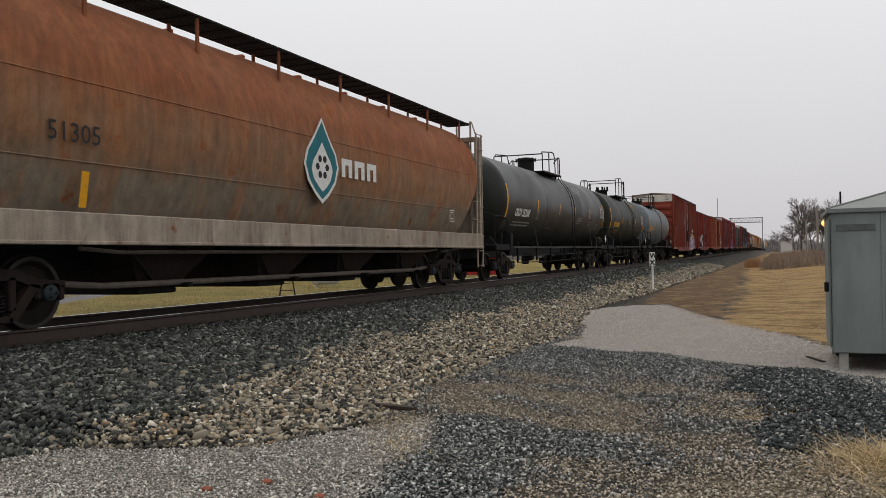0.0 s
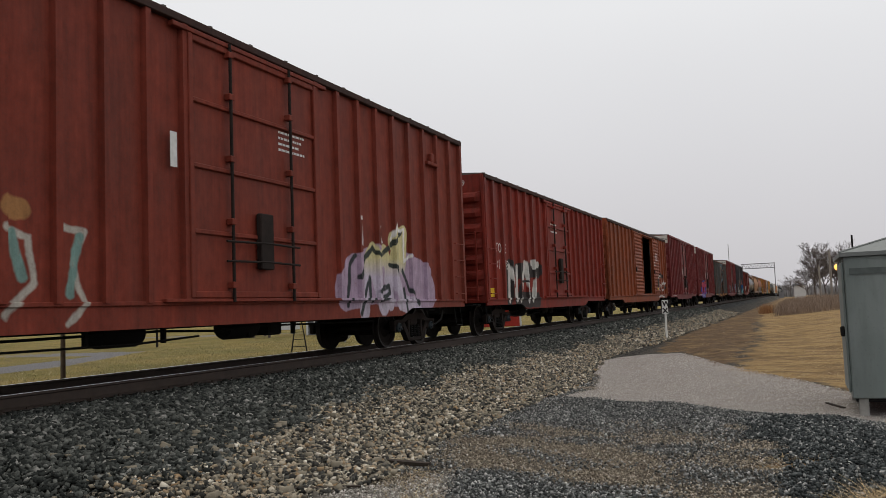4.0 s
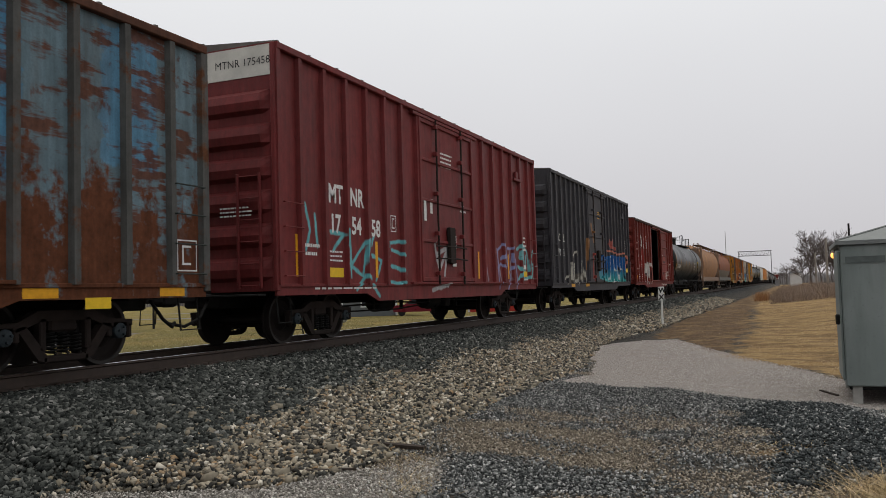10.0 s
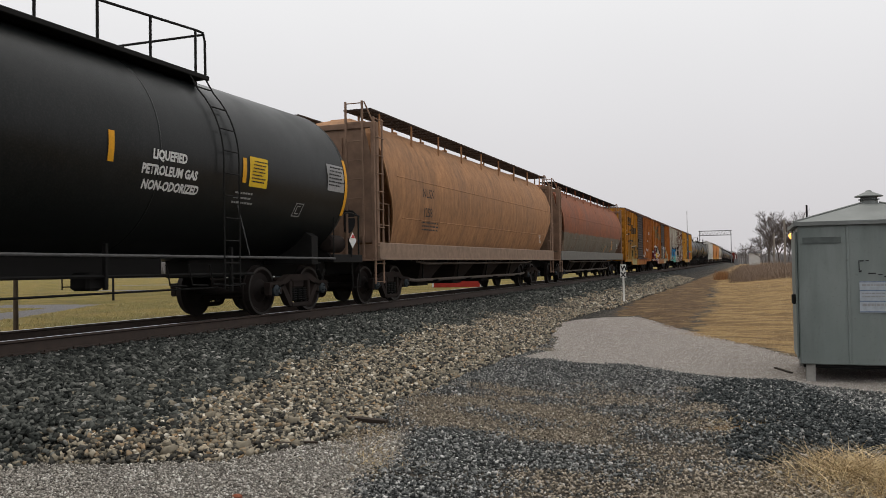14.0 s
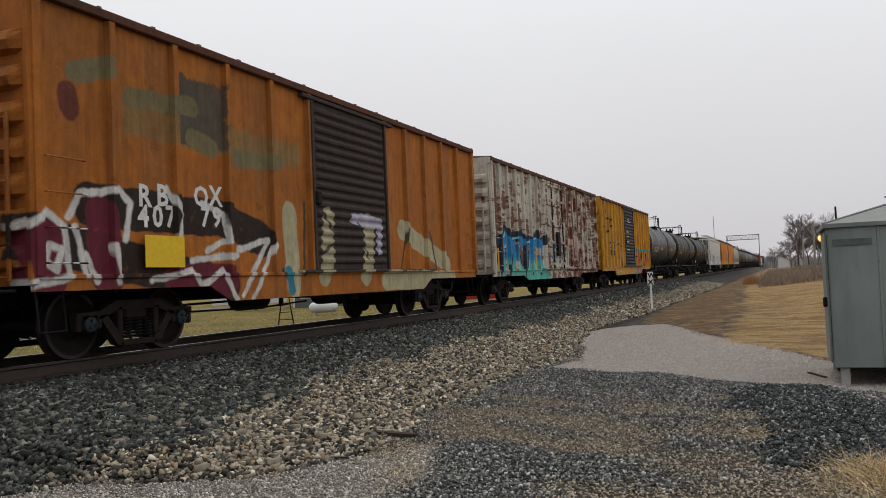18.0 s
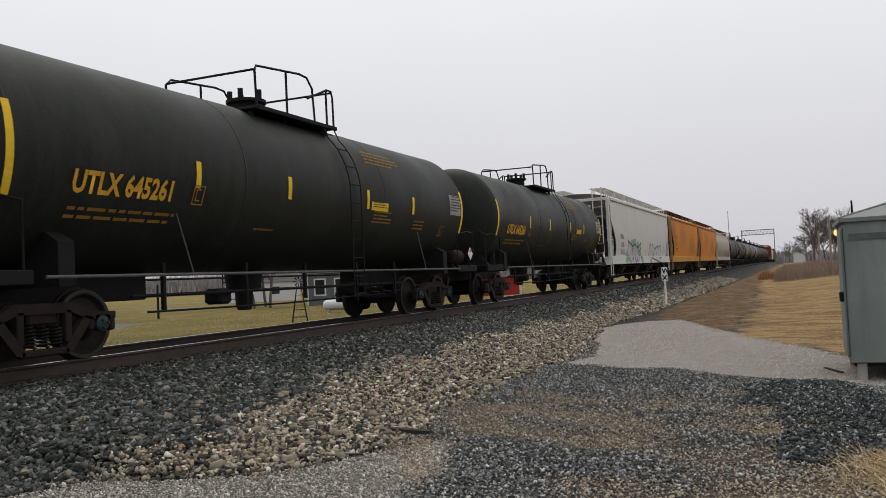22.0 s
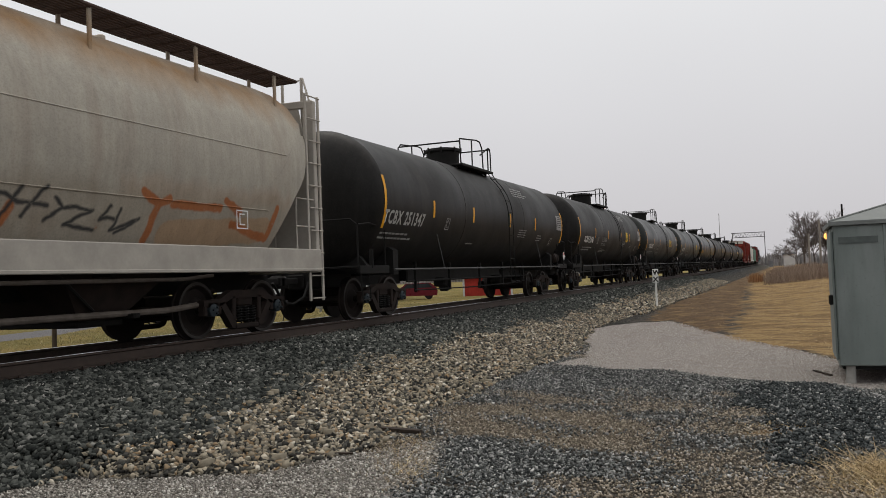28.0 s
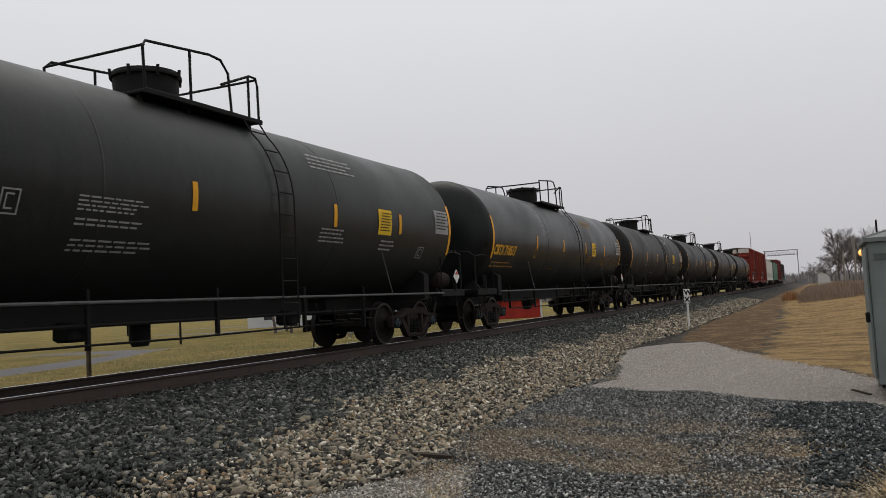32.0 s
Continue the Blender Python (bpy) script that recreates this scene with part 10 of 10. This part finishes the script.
def bare_tree(label, x, y, height, spread_w, seed, name="bare_tree"):
    """A leafless tree: tapered trunk and limbs in one part, fine twigs in another."""
    rnd = random.Random(seed)
    z = float(land(x, y)) - 0.2
    t = thing(name, label, "tree", "bare trees beyond the brush")
    wood, fine = B(), B()

    def branch(p, d, ln, r, depth):
        """One limb that bends upward and carries side twigs along its length."""
        n = 5 if depth < 2 else 3
        pts, ds = [p], []
        for k in range(n):
            d = (d + Vector((rnd.uniform(-1, 1), rnd.uniform(-1, 1), rnd.uniform(-0.1, 0.6))) * (0.10 if depth == 0 else 0.17)).normalized()
            pts.append(pts[-1] + d * ln / n)
            ds.append(d)
        tube(wood if depth < 2 else fine, pts, r, 6 if depth < 2 else 3, max(r * 0.4, 0.008))
        if depth >= 4:
            return
        for k in range((10, 7, 6, 3)[depth]):
            q = rnd.uniform(0.3 if depth == 0 else 0.12, 1.0) * n
            i = min(int(q), n - 1)
            o = pts[i].lerp(pts[i + 1], q - i)
            a = rnd.uniform(0, 6.283)
            tilt = rnd.uniform(0.4, 1.05) * spread_w
            side = Vector((math.cos(a), math.sin(a), 0.12))
            nd = (ds[i] * math.cos(tilt) + side * math.sin(tilt)).normalized()
            branch(o, nd, ln * (rnd.uniform(0.45, 0.72) if depth else rnd.uniform(0.5, 0.85)) * (1.15 - 0.5 * q / n), max(r * rnd.uniform(0.35, 0.55), 0.016), depth + 1)

    branch(Vector((x, y, z)), Vector((rnd.uniform(-0.06, 0.06), 0, 1)), height * 0.72, height * 0.016, 0)
    part("trunk", wood, bark, t)
    part("crown", fine, twig_mat, t)
    return t


bare_tree("tall bare winter tree with a wide fan of twigs", 3.1, 168, 9.8, 0.95, 3)
bare_tree("bare winter tree leaning over the brush", 5.0, 172, 9.3, 0.9, 9)
bare_tree("slim bare winter tree among its neighbours", 7.6, 175, 9.8, 0.8, 12)
bare_tree("narrow bare winter tree behind the poles", 9.8, 168, 8.8, 0.8, 15)
bare_tree("low bare tree at the edge of the brush", 2.0, 180, 6.0, 1.0, 21)
bare_tree("low dense bare tree under its tall neighbours", 4.0, 164, 6.2, 1.0, 22)
bare_tree("low bare sapling thicket beneath the trees", 6.2, 166, 6.2, 1.0, 25)
bare_tree("bare sapling with crowded twigs beneath the trees", 8.4, 165, 6.0, 1.0, 26)
bare_tree("small bare tree in the distant haze", -2.5, 330, 8.0, 1.2, 23)
bare_tree("small bare tree by the distant line", 0.5, 345, 8.5, 1.2, 24)
for k, (x, y, hh) in enumerate(((-46, 63.8, 9), (-47, 67, 9), (-43.8, 63, 8.5))):
    bare_tree("bare garden tree with a stout trunk beside the lane", x, y, hh, 1.0, 31 + k)


def blades(name, pts, hmin, hmax, width, mat, seed, lean=0.35):
    """Many thin upright blades as one mesh."""
    r = np.random.default_rng(seed)
    n = len(pts)
    h = r.uniform(hmin, hmax, n)
    a = r.uniform(0, 6.283, n)
    w = width * r.uniform(0.6, 1.4, n)
    dx, dy = np.cos(a) * w / 2, np.sin(a) * w / 2
    lx, ly = r.normal(0, lean, n) * h, r.normal(0, lean, n) * h
    z = land(pts[:, 0], pts[:, 1]) - 0.02
    co = np.stack([np.stack([pts[:, 0] - dx, pts[:, 1] - dy, z], -1), np.stack([pts[:, 0] + dx, pts[:, 1] + dy, z], -1),
                   np.stack([pts[:, 0] + lx * 0.45 + dx * 0.7, pts[:, 1] + ly * 0.45 + dy * 0.7, z + h * 0.6], -1), np.stack([pts[:, 0] + lx * 0.45 - dx * 0.7, pts[:, 1] + ly * 0.45 - dy * 0.7, z + h * 0.6], -1),
                   np.stack([pts[:, 0] + lx, pts[:, 1] + ly, z + h], -1)], 1)
    b = 5 * np.arange(n)[:, None]
    tris = np.concatenate([b + [0, 1, 2], b + [0, 2, 3], b + [3, 2, 4]], 1).reshape(-1, 3)
    return tri_mesh(name, co.reshape(-1, 3), tris, mat)


def blade_material(name, *stops):
    n = Net(name, 0.9)
    return n.done(n.ramp(n.per_island(), *stops))


straw_mat = blade_material("dead_straw", (0.0, (0.16, 0.105, 0.05)), (0.4, (0.33, 0.235, 0.12)), (0.8, (0.55, 0.42, 0.22)), (1.0, (0.68, 0.55, 0.34)))
brush_mat = blade_material("brown_weeds", (0.0, (0.10, 0.068, 0.052)), (0.5, (0.19, 0.135, 0.10)), (1.0, (0.31, 0.235, 0.175)))
rust_weed = blade_material("rusty_weeds", (0.0, (0.17, 0.075, 0.03)), (1.0, (0.33, 0.17, 0.07)))
field_mat = blade_material("winter_grass", (0.0, (0.12, 0.12, 0.045)), (0.45, (0.25, 0.215, 0.085)), (1.0, (0.46, 0.38, 0.20)))


def scatter(n, x0, x1, y0, y1, keep, power=1.0):
    p = spread(n, x0, x1, y0, y1, power)
    return p[keep(p[:, 0], p[:, 1])]


straw_poly = COVERS["straw"][0]
pts = scatter(52000, -4, 16, 15, 75, lambda x, y: poly_weight(straw_poly, x, y, 0.8) + 0.45 * np.sin(x * 2.1 + y) * np.sin(y * 0.9 + x) + 0.25 * np.sin(x * 5.2 - y * 1.1) > 0.62, 1.5)
tagged(new("straw_grass", blades("straw_grass", pts, 0.02, 0.07, 0.010, straw_mat, 1, 1.8)), "flattened dead straw grass on the bank", "grass", kind="stuff")
pts = scatter(70000, -1.9, 22, 64, 150, lambda x, y: x > -1.9 + 0.5 * np.sin(y * 0.3), 1.3)
tagged(new("weed_thicket", blades("weed_thicket", pts, 0.2, 1.15, 0.014, brush_mat, 3, 0.45)), "thicket of brown dead weeds below the trees", "brush", kind="stuff")
pts = scatter(600, -3.0, -1.9, 72, 82, lambda x, y: x < 10)
tagged(new("rusty_weeds", blades("rusty_weeds", pts, 0.2, 0.85, 0.03, rust_weed, 4, 0.2)), "clump of rust-coloured weeds by the line", "brush", kind="stuff")
# tufts in the foreground
for k, (x, y, r, n, h0, h1) in enumerate(((0.75, 7.0, 0.2, 1700, 0.03, 0.17), (1.1, 6.8, 0.28, 2000, 0.03, 0.17), (0.95, 6.35, 0.3, 1200, 0.02, 0.12), (1.6, 6.9, 0.4, 1000, 0.04, 0.16), (0.4, 6.7, 0.25, 600, 0.02, 0.07))):
    q = np.stack([rng.normal(x, r, n), rng.normal(y, r * 0.8, n)], -1)
    tagged(new("straw_tuft", blades("straw_tuft", q, h0, h1, 0.0065, straw_mat, 50 + k, 1.9)), "ragged tuft of dry straw on the gravel", "grass", "straw tufts", kind="stuff")
w = rng.uniform(0, 1, 900)
q = np.stack([-3.75 + 0.9 * w + rng.normal(0, 0.16, 900), 7.8 - 1.75 * w + rng.normal(0, 0.12, 900)], -1)
tagged(new("straw_wisps", blades("straw_wisps", q, 0.02, 0.075, 0.006, straw_mat, 61, 1.5)), "thin dry wisps along the edge of the road", "grass", kind="stuff")
q = np.stack([rng.normal(-0.2, 0.2, 160), rng.normal(8.75, 0.12, 160)], -1)
tagged(new("flat_straw", blades("flat_straw", q, 0.02, 0.07, 0.008, straw_mat, 60, 1.6)), "small flat patch of straw in the gravel", "grass", kind="stuff")
pts = scatter(34000, -40, -13.6, 6, 62, lambda x, y: (x < -13.6 - 0.4 * np.sin(y * 3)) & (poly_weight(COVERS["lane"][0], x, y, 0.4) < 0.4), 1.2)
tagged(new("field_grass", blades("field_grass", pts, 0.03, 0.14, 0.02, field_mat, 5, 0.9)), "yellow-green winter grass of the field behind the line", "grass", kind="stuff")

pole_wood = plain("grey_pole_wood", (0.24, 0.215, 0.19), 0.9, 0, 0.2, 2)


def pole(label, x, y, top, r, mat, name="utility_pole", arm=False):
    t = thing(name, label, "pole")
    bm = B()
    tube(bm, [(x, y, float(land(x, y)) - 0.3), (x, y, top)], r, 8, r * 0.8)
    part("shaft", bm, mat, t)
    if arm:
        bm = B()
        soft_box(bm, x - 0.9, x + 0.9, y - 0.06, y + 0.06, top - 0.5, top - 0.38, 0.01)
        part("crossarm", bm, mat, t)
    return t


pole("pale weathered utility pole before the trees", 3.5, 100, 6.5, 0.13, pole_wood)
pole("shorter pale wooden pole before the trees", 2.85, 120, 5.7, 0.13, pole_wood)
pole("dark slim steel pole rising behind the hut", 2.62, 45, 4.5, 0.055, steel_black, "steel_pole")
pole("brown wooden fence post beyond the rails", -14.0, 12.84, 1.85, 0.055, plain("brown_post_wood", (0.10, 0.075, 0.05), 0.9), "fence_post")
pole("dark wooden post in the field", -44.0, 49, 2.2, 0.09, steel_black, "fence_post")
# street lamp that is lit
lampt = thing("street_lamp", "lit amber street lamp on an arm", "street lamp")
bm = B()
tube(bm, [(3.35, 60, float(land(3.35, 60)) - 0.3), (3.35, 60, 3.75), (3.0, 60, 3.95), (2.6, 60, 3.85)], 0.06, 8)
part("pole", bm, light_steel, lampt)
bm = B()
spin(bm, [(3.62, 0.0), (3.6, 0.16), (3.72, 0.2), (3.86, 0.1), (3.9, 0.0)], 12, "z", False)
shift(bm, (2.56, 60, 0))
part("hood", bm, light_steel, lampt)
glow = Net("amber_lamp_glass", 0.4)
glow.b.inputs["Emission Color"].default_value = (1.0, 0.42, 0.07, 1)
glow.b.inputs["Emission Strength"].default_value = 1.8
glow = glow.done((0.9, 0.6, 0.25))
bm = B()
spin(bm, [(3.22, 0.0), (3.24, 0.1), (3.32, 0.18), (3.45, 0.21), (3.58, 0.17), (3.62, 0.05), (3.62, 0.0)], 14, "z", False)
shift(bm, (2.54, 59.9, 0))
part("globe", bm, glow, lampt)

# far sheds and houses
siding = plain("white_siding", (0.55, 0.56, 0.57), 0.7, 0, 0.08, 1)
grey_side = plain("grey_siding", (0.115, 0.125, 0.13), 0.75, 0, 0.15, 1.5)
roof_dark = plain("dark_shingles", (0.07, 0.068, 0.07), 0.9, 0, 0.25, 3)
glass_dark = Net("dark_window_glass", 0.08).done((0.02, 0.024, 0.028))
barn_red = plain("barn_red_boards", (0.34, 0.035, 0.025), 0.7, 0, 0.2, 2)


def house(label, x, y, w, d, hh, turn, wall, roofm, windows=(), trim=None, roof_h=1.6, name="house", boards=0):
    z = float(land(x, y))
    t = thing(name, label, "house" if name == "house" else "shed", m=pose(x, y, z, 0, 0, turn))
    bm = B()
    soft_box(bm, -w / 2, w / 2, -d / 2, d / 2, -0.3, hh, 0.02)
    wl = part("wall", bm, wall, t)
    bm = B()
    plate(bm, [(-w / 2 - 0.3, -d / 2 - 0.3, hh), (-w / 2 - 0.3, d / 2 + 0.3, hh), (-w / 2 - 0.3, 0, hh + roof_h)], (w + 0.6, 0, 0))
    part("roof", bm, roofm, t)
    for wx, wz, ww, wh in windows:
        bm = B()
        soft_box(bm, wx - ww / 2, wx + ww / 2, -d / 2 - 0.02, -d / 2 + 0.05, wz, wz + wh, 0.01)
        win = part("window", bm, glass_dark, t)
        bm = B()
        for a, b, c, e in ((-ww / 2 - 0.13, ww / 2 + 0.13, wz - 0.13, wz), (-ww / 2 - 0.13, ww / 2 + 0.13, wz + wh, wz + wh + 0.13), (-ww / 2 - 0.13, -ww / 2, wz, wz + wh), (ww / 2, ww / 2 + 0.13, wz, wz + wh), (-ww / 2, ww / 2, wz + wh / 2 - 0.03, wz + wh / 2 + 0.03)):
            soft_box(bm, wx + a, wx + b, -d / 2 - 0.06, -d / 2 - 0.015, c, e, 0.008)
        part("frame", bm, trim or siding, win)
    for k in range(boards):
        bm = B()
        bx_ = -w / 2 + w * (k + 0.5) / boards
        soft_box(bm, bx_ - 0.04, bx_ + 0.04, -d / 2 - 0.045, -d / 2 - 0.005, 0, hh, 0.01)
        part("batten", bm, wall, wl)
    if trim:
        bm = B()
        for s in (-1, 1):
            soft_box(bm, s * w / 2 - 0.09, s * w / 2 + 0.09, -d / 2 - 0.07, -d / 2 + 0.06, 0, hh, 0.01)
        part("corner_board", bm, trim, t)
    return t


house("small white metal shed beyond the weeds", 0.6, 200, 2.3, 2.0, 2.9, 0, siding, roof_dark, name="shed", roof_h=0.35)
house("grey clapboard house with white window trim", -39.3, 70.5, 8.5, 6, 2.9, 29, grey_side, roof_dark, [(-3.1, 0.95, 0.85, 1.35), (-1.25, 0.95, 0.85, 1.35), (1.5, 0.95, 0.85, 1.35)], siding, 0.5)
house("low red board shed with white corner trim", -27.3, 77.5, 4.6, 3.5, 1.75, 20, barn_red, roof_dark, (), siding, 0.12, "shed", 9)
house("long white house far across the field", -175, 200, 12, 8, 3.4, 40, siding, roof_dark, [(-4, 1, 1.2, 1.2), (2, 1, 1.2, 1.2)], None, 1.6)
house("white trailer home by the lane", -62, 88, 9, 3.5, 2.4, 33, siding, roof_dark, [(-2, 0.9, 1, 0.9), (1.5, 0.9, 1, 0.9)], None, 0.3)
house("brown shed beside the house", -44.0, 73, 3.0, 3, 2.0, 30, plain("brown_boards", (0.12, 0.08, 0.06), 0.85), roof_dark, (), None, 0.6, "shed")

# propane tank
prop = thing("propane_tank", "white propane tank on short legs in the grass", "gas tank", m=pose(-29.1, 49.8, float(land(-29.1, 49.8)), 0, 0, 28))
bm = B()
spin(bm, [(-1.0, 0.0), (-0.97, 0.16), (-0.85, 0.30), (-0.68, 0.36), (0.68, 0.36), (0.85, 0.30), (0.97, 0.16), (1.0, 0.0)], 20, "x", False)
shift(bm, (0, 0, 0.55))
part("tank", bm, siding, prop)
bm = B()
spin(bm, [(0.88, 0.12), (1.06, 0.12), (1.1, 0.06), (1.1, 0.0)], 12, "z", False)
part("valve_cover", bm, siding, prop)
for x in (-0.55, 0.55):
    bm = B()
    soft_box(bm, x - 0.06, x + 0.06, -0.25, 0.25, -0.05, 0.26, 0.01)
    part("leg", bm, concrete, prop)

# ornamental windmill tower
mill = thing("windmill_tower", "small dark lattice garden windmill tower", "tower", m=pose(-25.3, 39.2, float(land(-25.3, 39.2)), 0, 0, 30))
for sx, sy in ((-1, -1), (1, -1), (1, 1), (-1, 1)):
    bm = B()
    tube(bm, [(sx * 0.42, sy * 0.42, 0), (sx * 0.08, sy * 0.08, 2.2)], 0.022, 6)
    part("leg", bm, steel_black, mill)
bm = B()
for k in range(5):
    z = 0.3 + 0.4 * k
    q = 0.42 - 0.34 * z / 2.2
    tube(bm, [(-q, -q, z), (q, -q, z), (q, q, z), (-q, q, z), (-q, -q, z)], 0.012, 5)
part("brace", bm, steel_black, mill)
bm = B()
for k in range(8):
    a = k * 0.785
    plate(bm, [(0.05 * math.cos(a), -0.12, 2.25 + 0.05 * math.sin(a)), (0.3 * math.cos(a - 0.15), -0.12, 2.25 + 0.3 * math.sin(a - 0.15)), (0.3 * math.cos(a + 0.15), -0.12, 2.25 + 0.3 * math.sin(a + 0.15))], (0, 0.012, 0))
part("sail", bm, steel_black, mill)

# parked maroon car
suv_mat = plain("maroon_car_paint", (0.12, 0.012, 0.02), 0.3, 0.1, 0.1, 2)
suv = thing("parked_car", "parked maroon estate car beside the house", "car", m=pose(-31.6, 69.2, float(land(-31.6, 69.2)), 0, 0, 25))
bm = B()
side = [(-2.2, 0.35), (-2.25, 0.75), (-2.1, 0.95), (-1.2, 1.02), (-0.6, 1.48), (1.6, 1.52), (2.15, 1.05), (2.25, 0.8), (2.2, 0.35)]
plate(bm, [(x, -0.88, z) for x, z in side], (0, 1.76, 0))
part("body", bm, suv_mat, suv)
bm = B()
for y in (-0.89, 0.87):
    plate(bm, [(x, y, z) for x, z in ((-0.95, 1.05), (-0.5, 1.42), (1.45, 1.45), (1.8, 1.08))], (0, 0.02, 0))
part("side_window", bm, glass_dark, suv)
for x in (-1.45, 1.45):
    for y in (-0.86, 0.70):
        bm = B()
        spin(bm, [(y, 0.0), (y, 0.33), (y + 0.16, 0.33), (y + 0.16, 0.0)], 18, "y", False)
        shift(bm, (x, 0, 0.33))
        part("wheel", bm, steel_black, suv)

# far hedge line that closes the field, and a faint mast
# distance haze is put into the wood's colour as a paler grey
hedge = plain("haze_paled_wood", (0.26, 0.245, 0.24), 0.95, 0, 0.3, 0.3)
q = np.stack([rng.uniform(-420, -60, 46000), np.zeros(46000)], -1)
q[:, 1] = 190 + 0.25 * (q[:, 0] + 200) + rng.normal(0, 9, 46000)
tagged(new("far_wood", blades("far_wood", q, 1.5, 6.5, 0.35, hedge, 70, 0.25)), "leafless wood paled by painted haze along the far side of the field", "woods", kind="stuff")
q = np.stack([rng.uniform(-420, 420, 20000), rng.uniform(560, 640, 20000)], -1)
tagged(new("horizon_wood", blades("horizon_wood", q, 3.0, 9.0, 1.2, hedge, 71, 0.2)), "hazy grey wood on the horizon", "woods", kind="stuff")
mast = pole("faint lattice radio mast on the horizon", -62, 900, 58, 0.35, light_steel, "radio_mast")

# litter of the foreground: sleepers' splinters and wires
stick_mat = plain("dark_rotten_wood", (0.045, 0.035, 0.028), 0.95, 0, 0.3, 8)


def stick(label, x0, y0, x1, y1, r, name="broken_plank", mat=stick_mat):
    bm = B()
    za, zb = float(land(x0, y0)) + r * 0.7, float(land(x1, y1)) + r * 0.7
    d = Vector((x1 - x0, y1 - y0, 0)).normalized()
    nrm = Vector((-d.y, d.x, 0))
    a, b = Vector((x0, y0, za)), Vector((x1, y1, zb))
    w = nrm * r * 2.2
    pts = [a - w * 0.6, a * 0.5 + b * 0.5 - w, b - w * 0.8, b + w * 0.7, a * 0.45 + b * 0.55 + w * 0.9, a + w]
    plate(bm, pts, (0, 0, r * 1.6))
    tagged(new(name, mesh_of(name, bm, mat)), label, "plank")


stick("short dark rotten plank lying in the gravel", -4.02, 7.86, -3.55, 7.85, 0.022)
stick("thin dark splinter at the ballast foot", -4.30, 6.50, -3.90, 6.77, 0.012, "splinter")
stick("second thin splinter at the ballast foot", -4.2, 6.62, -3.8, 6.86, 0.010, "splinter")
stick("thin dark stick by the hut", 0.30, 13.9, 0.52, 13.3, 0.012, "splinter")
bm = B()
spin(bm, [(-0.04, 0.05), (0.0, 0.075), (0.05, 0.06), (0.10, 0.045), (0.13, 0.02), (0.135, 0.0)], 9, "z", False)
for v in bm.verts:
    v.co.x = v.co.x * (0.75 + 0.35 * math.sin(v.co.y * 55)) + 0.35 * v.co.z
shift(bm, (1.24, 8.55, float(land(1.24, 8.55))))
tagged(new("rock", mesh_of("rock", bm, plain("brown_rock", (0.14, 0.095, 0.06), 0.9, 0, 0.35, 9, 0.5))), "rough brown rock on the gravel near the hut", "rock")
brick_red = plain("broken_brick", (0.22, 0.075, 0.045), 0.9, 0, 0.25, 10)
for k, (x, y) in enumerate(((-3.75, 4.75), (-3.45, 5.05), (-3.0, 4.62), (-2.9, 4.85))):
    bm = B()
    soft_box(bm, x - 0.035, x + 0.035, y - 0.025, y + 0.025, float(land(x, y)) - 0.01, float(land(x, y)) + 0.03, 0.012)
    tagged(new("brick_fragment", mesh_of("brick_fragment", bm, brick_red)), "chip of red brick on the pale gravel", "brick", "brick chips on the road")


# ---- everything that moves: the train rolls by ----
def run_of(t):
    """How far the train has come after t seconds."""
    q = t / 32.0
    return 520.69 * q + 12.84 * q * q


def motions():
    for car, s0 in TRAIN:
        rows = []
        for t in (0, 0.1, 0.2, 0.4, 0.7, *range(1, 32), 31.3, 31.6, 31.8, 31.9, 32):
            y = s0 - run_of(t)
            up = float(rise(y))
            slope = math.degrees(math.atan2(float(rise(y + 5)) - float(rise(y - 5)), 10.0))
            rows.append((t, pose(TRACK_X, y, RAIL_Z + up, slope, 0, 0)))
        walk(car, rows)
    places = {car.name: s0 for car, s0 in TRAIN}
    for w, car, off in ROLLING:
        base = w.matrix_basis.translation.copy()
        s = places[car.name] + off
        near = [k for k in range(0, 961) if -14.0 < s - run_of(k / 30.0) < 42.0]
        if not near:
            continue
        rows = []
        for k in ([0] if near[0] > 0 else []) + near + ([960] if near[-1] < 960 else []):
            kk = min(max(k, near[0]), near[-1])
            a = math.degrees((run_of(kk / 30.0) - run_of(near[0] / 30.0)) / WHEEL_R)
            rows.append((k / 30.0, pose(base.x, base.y, base.z, a % 360.0, 0, 0)))
        walk(w, rows)


motions()
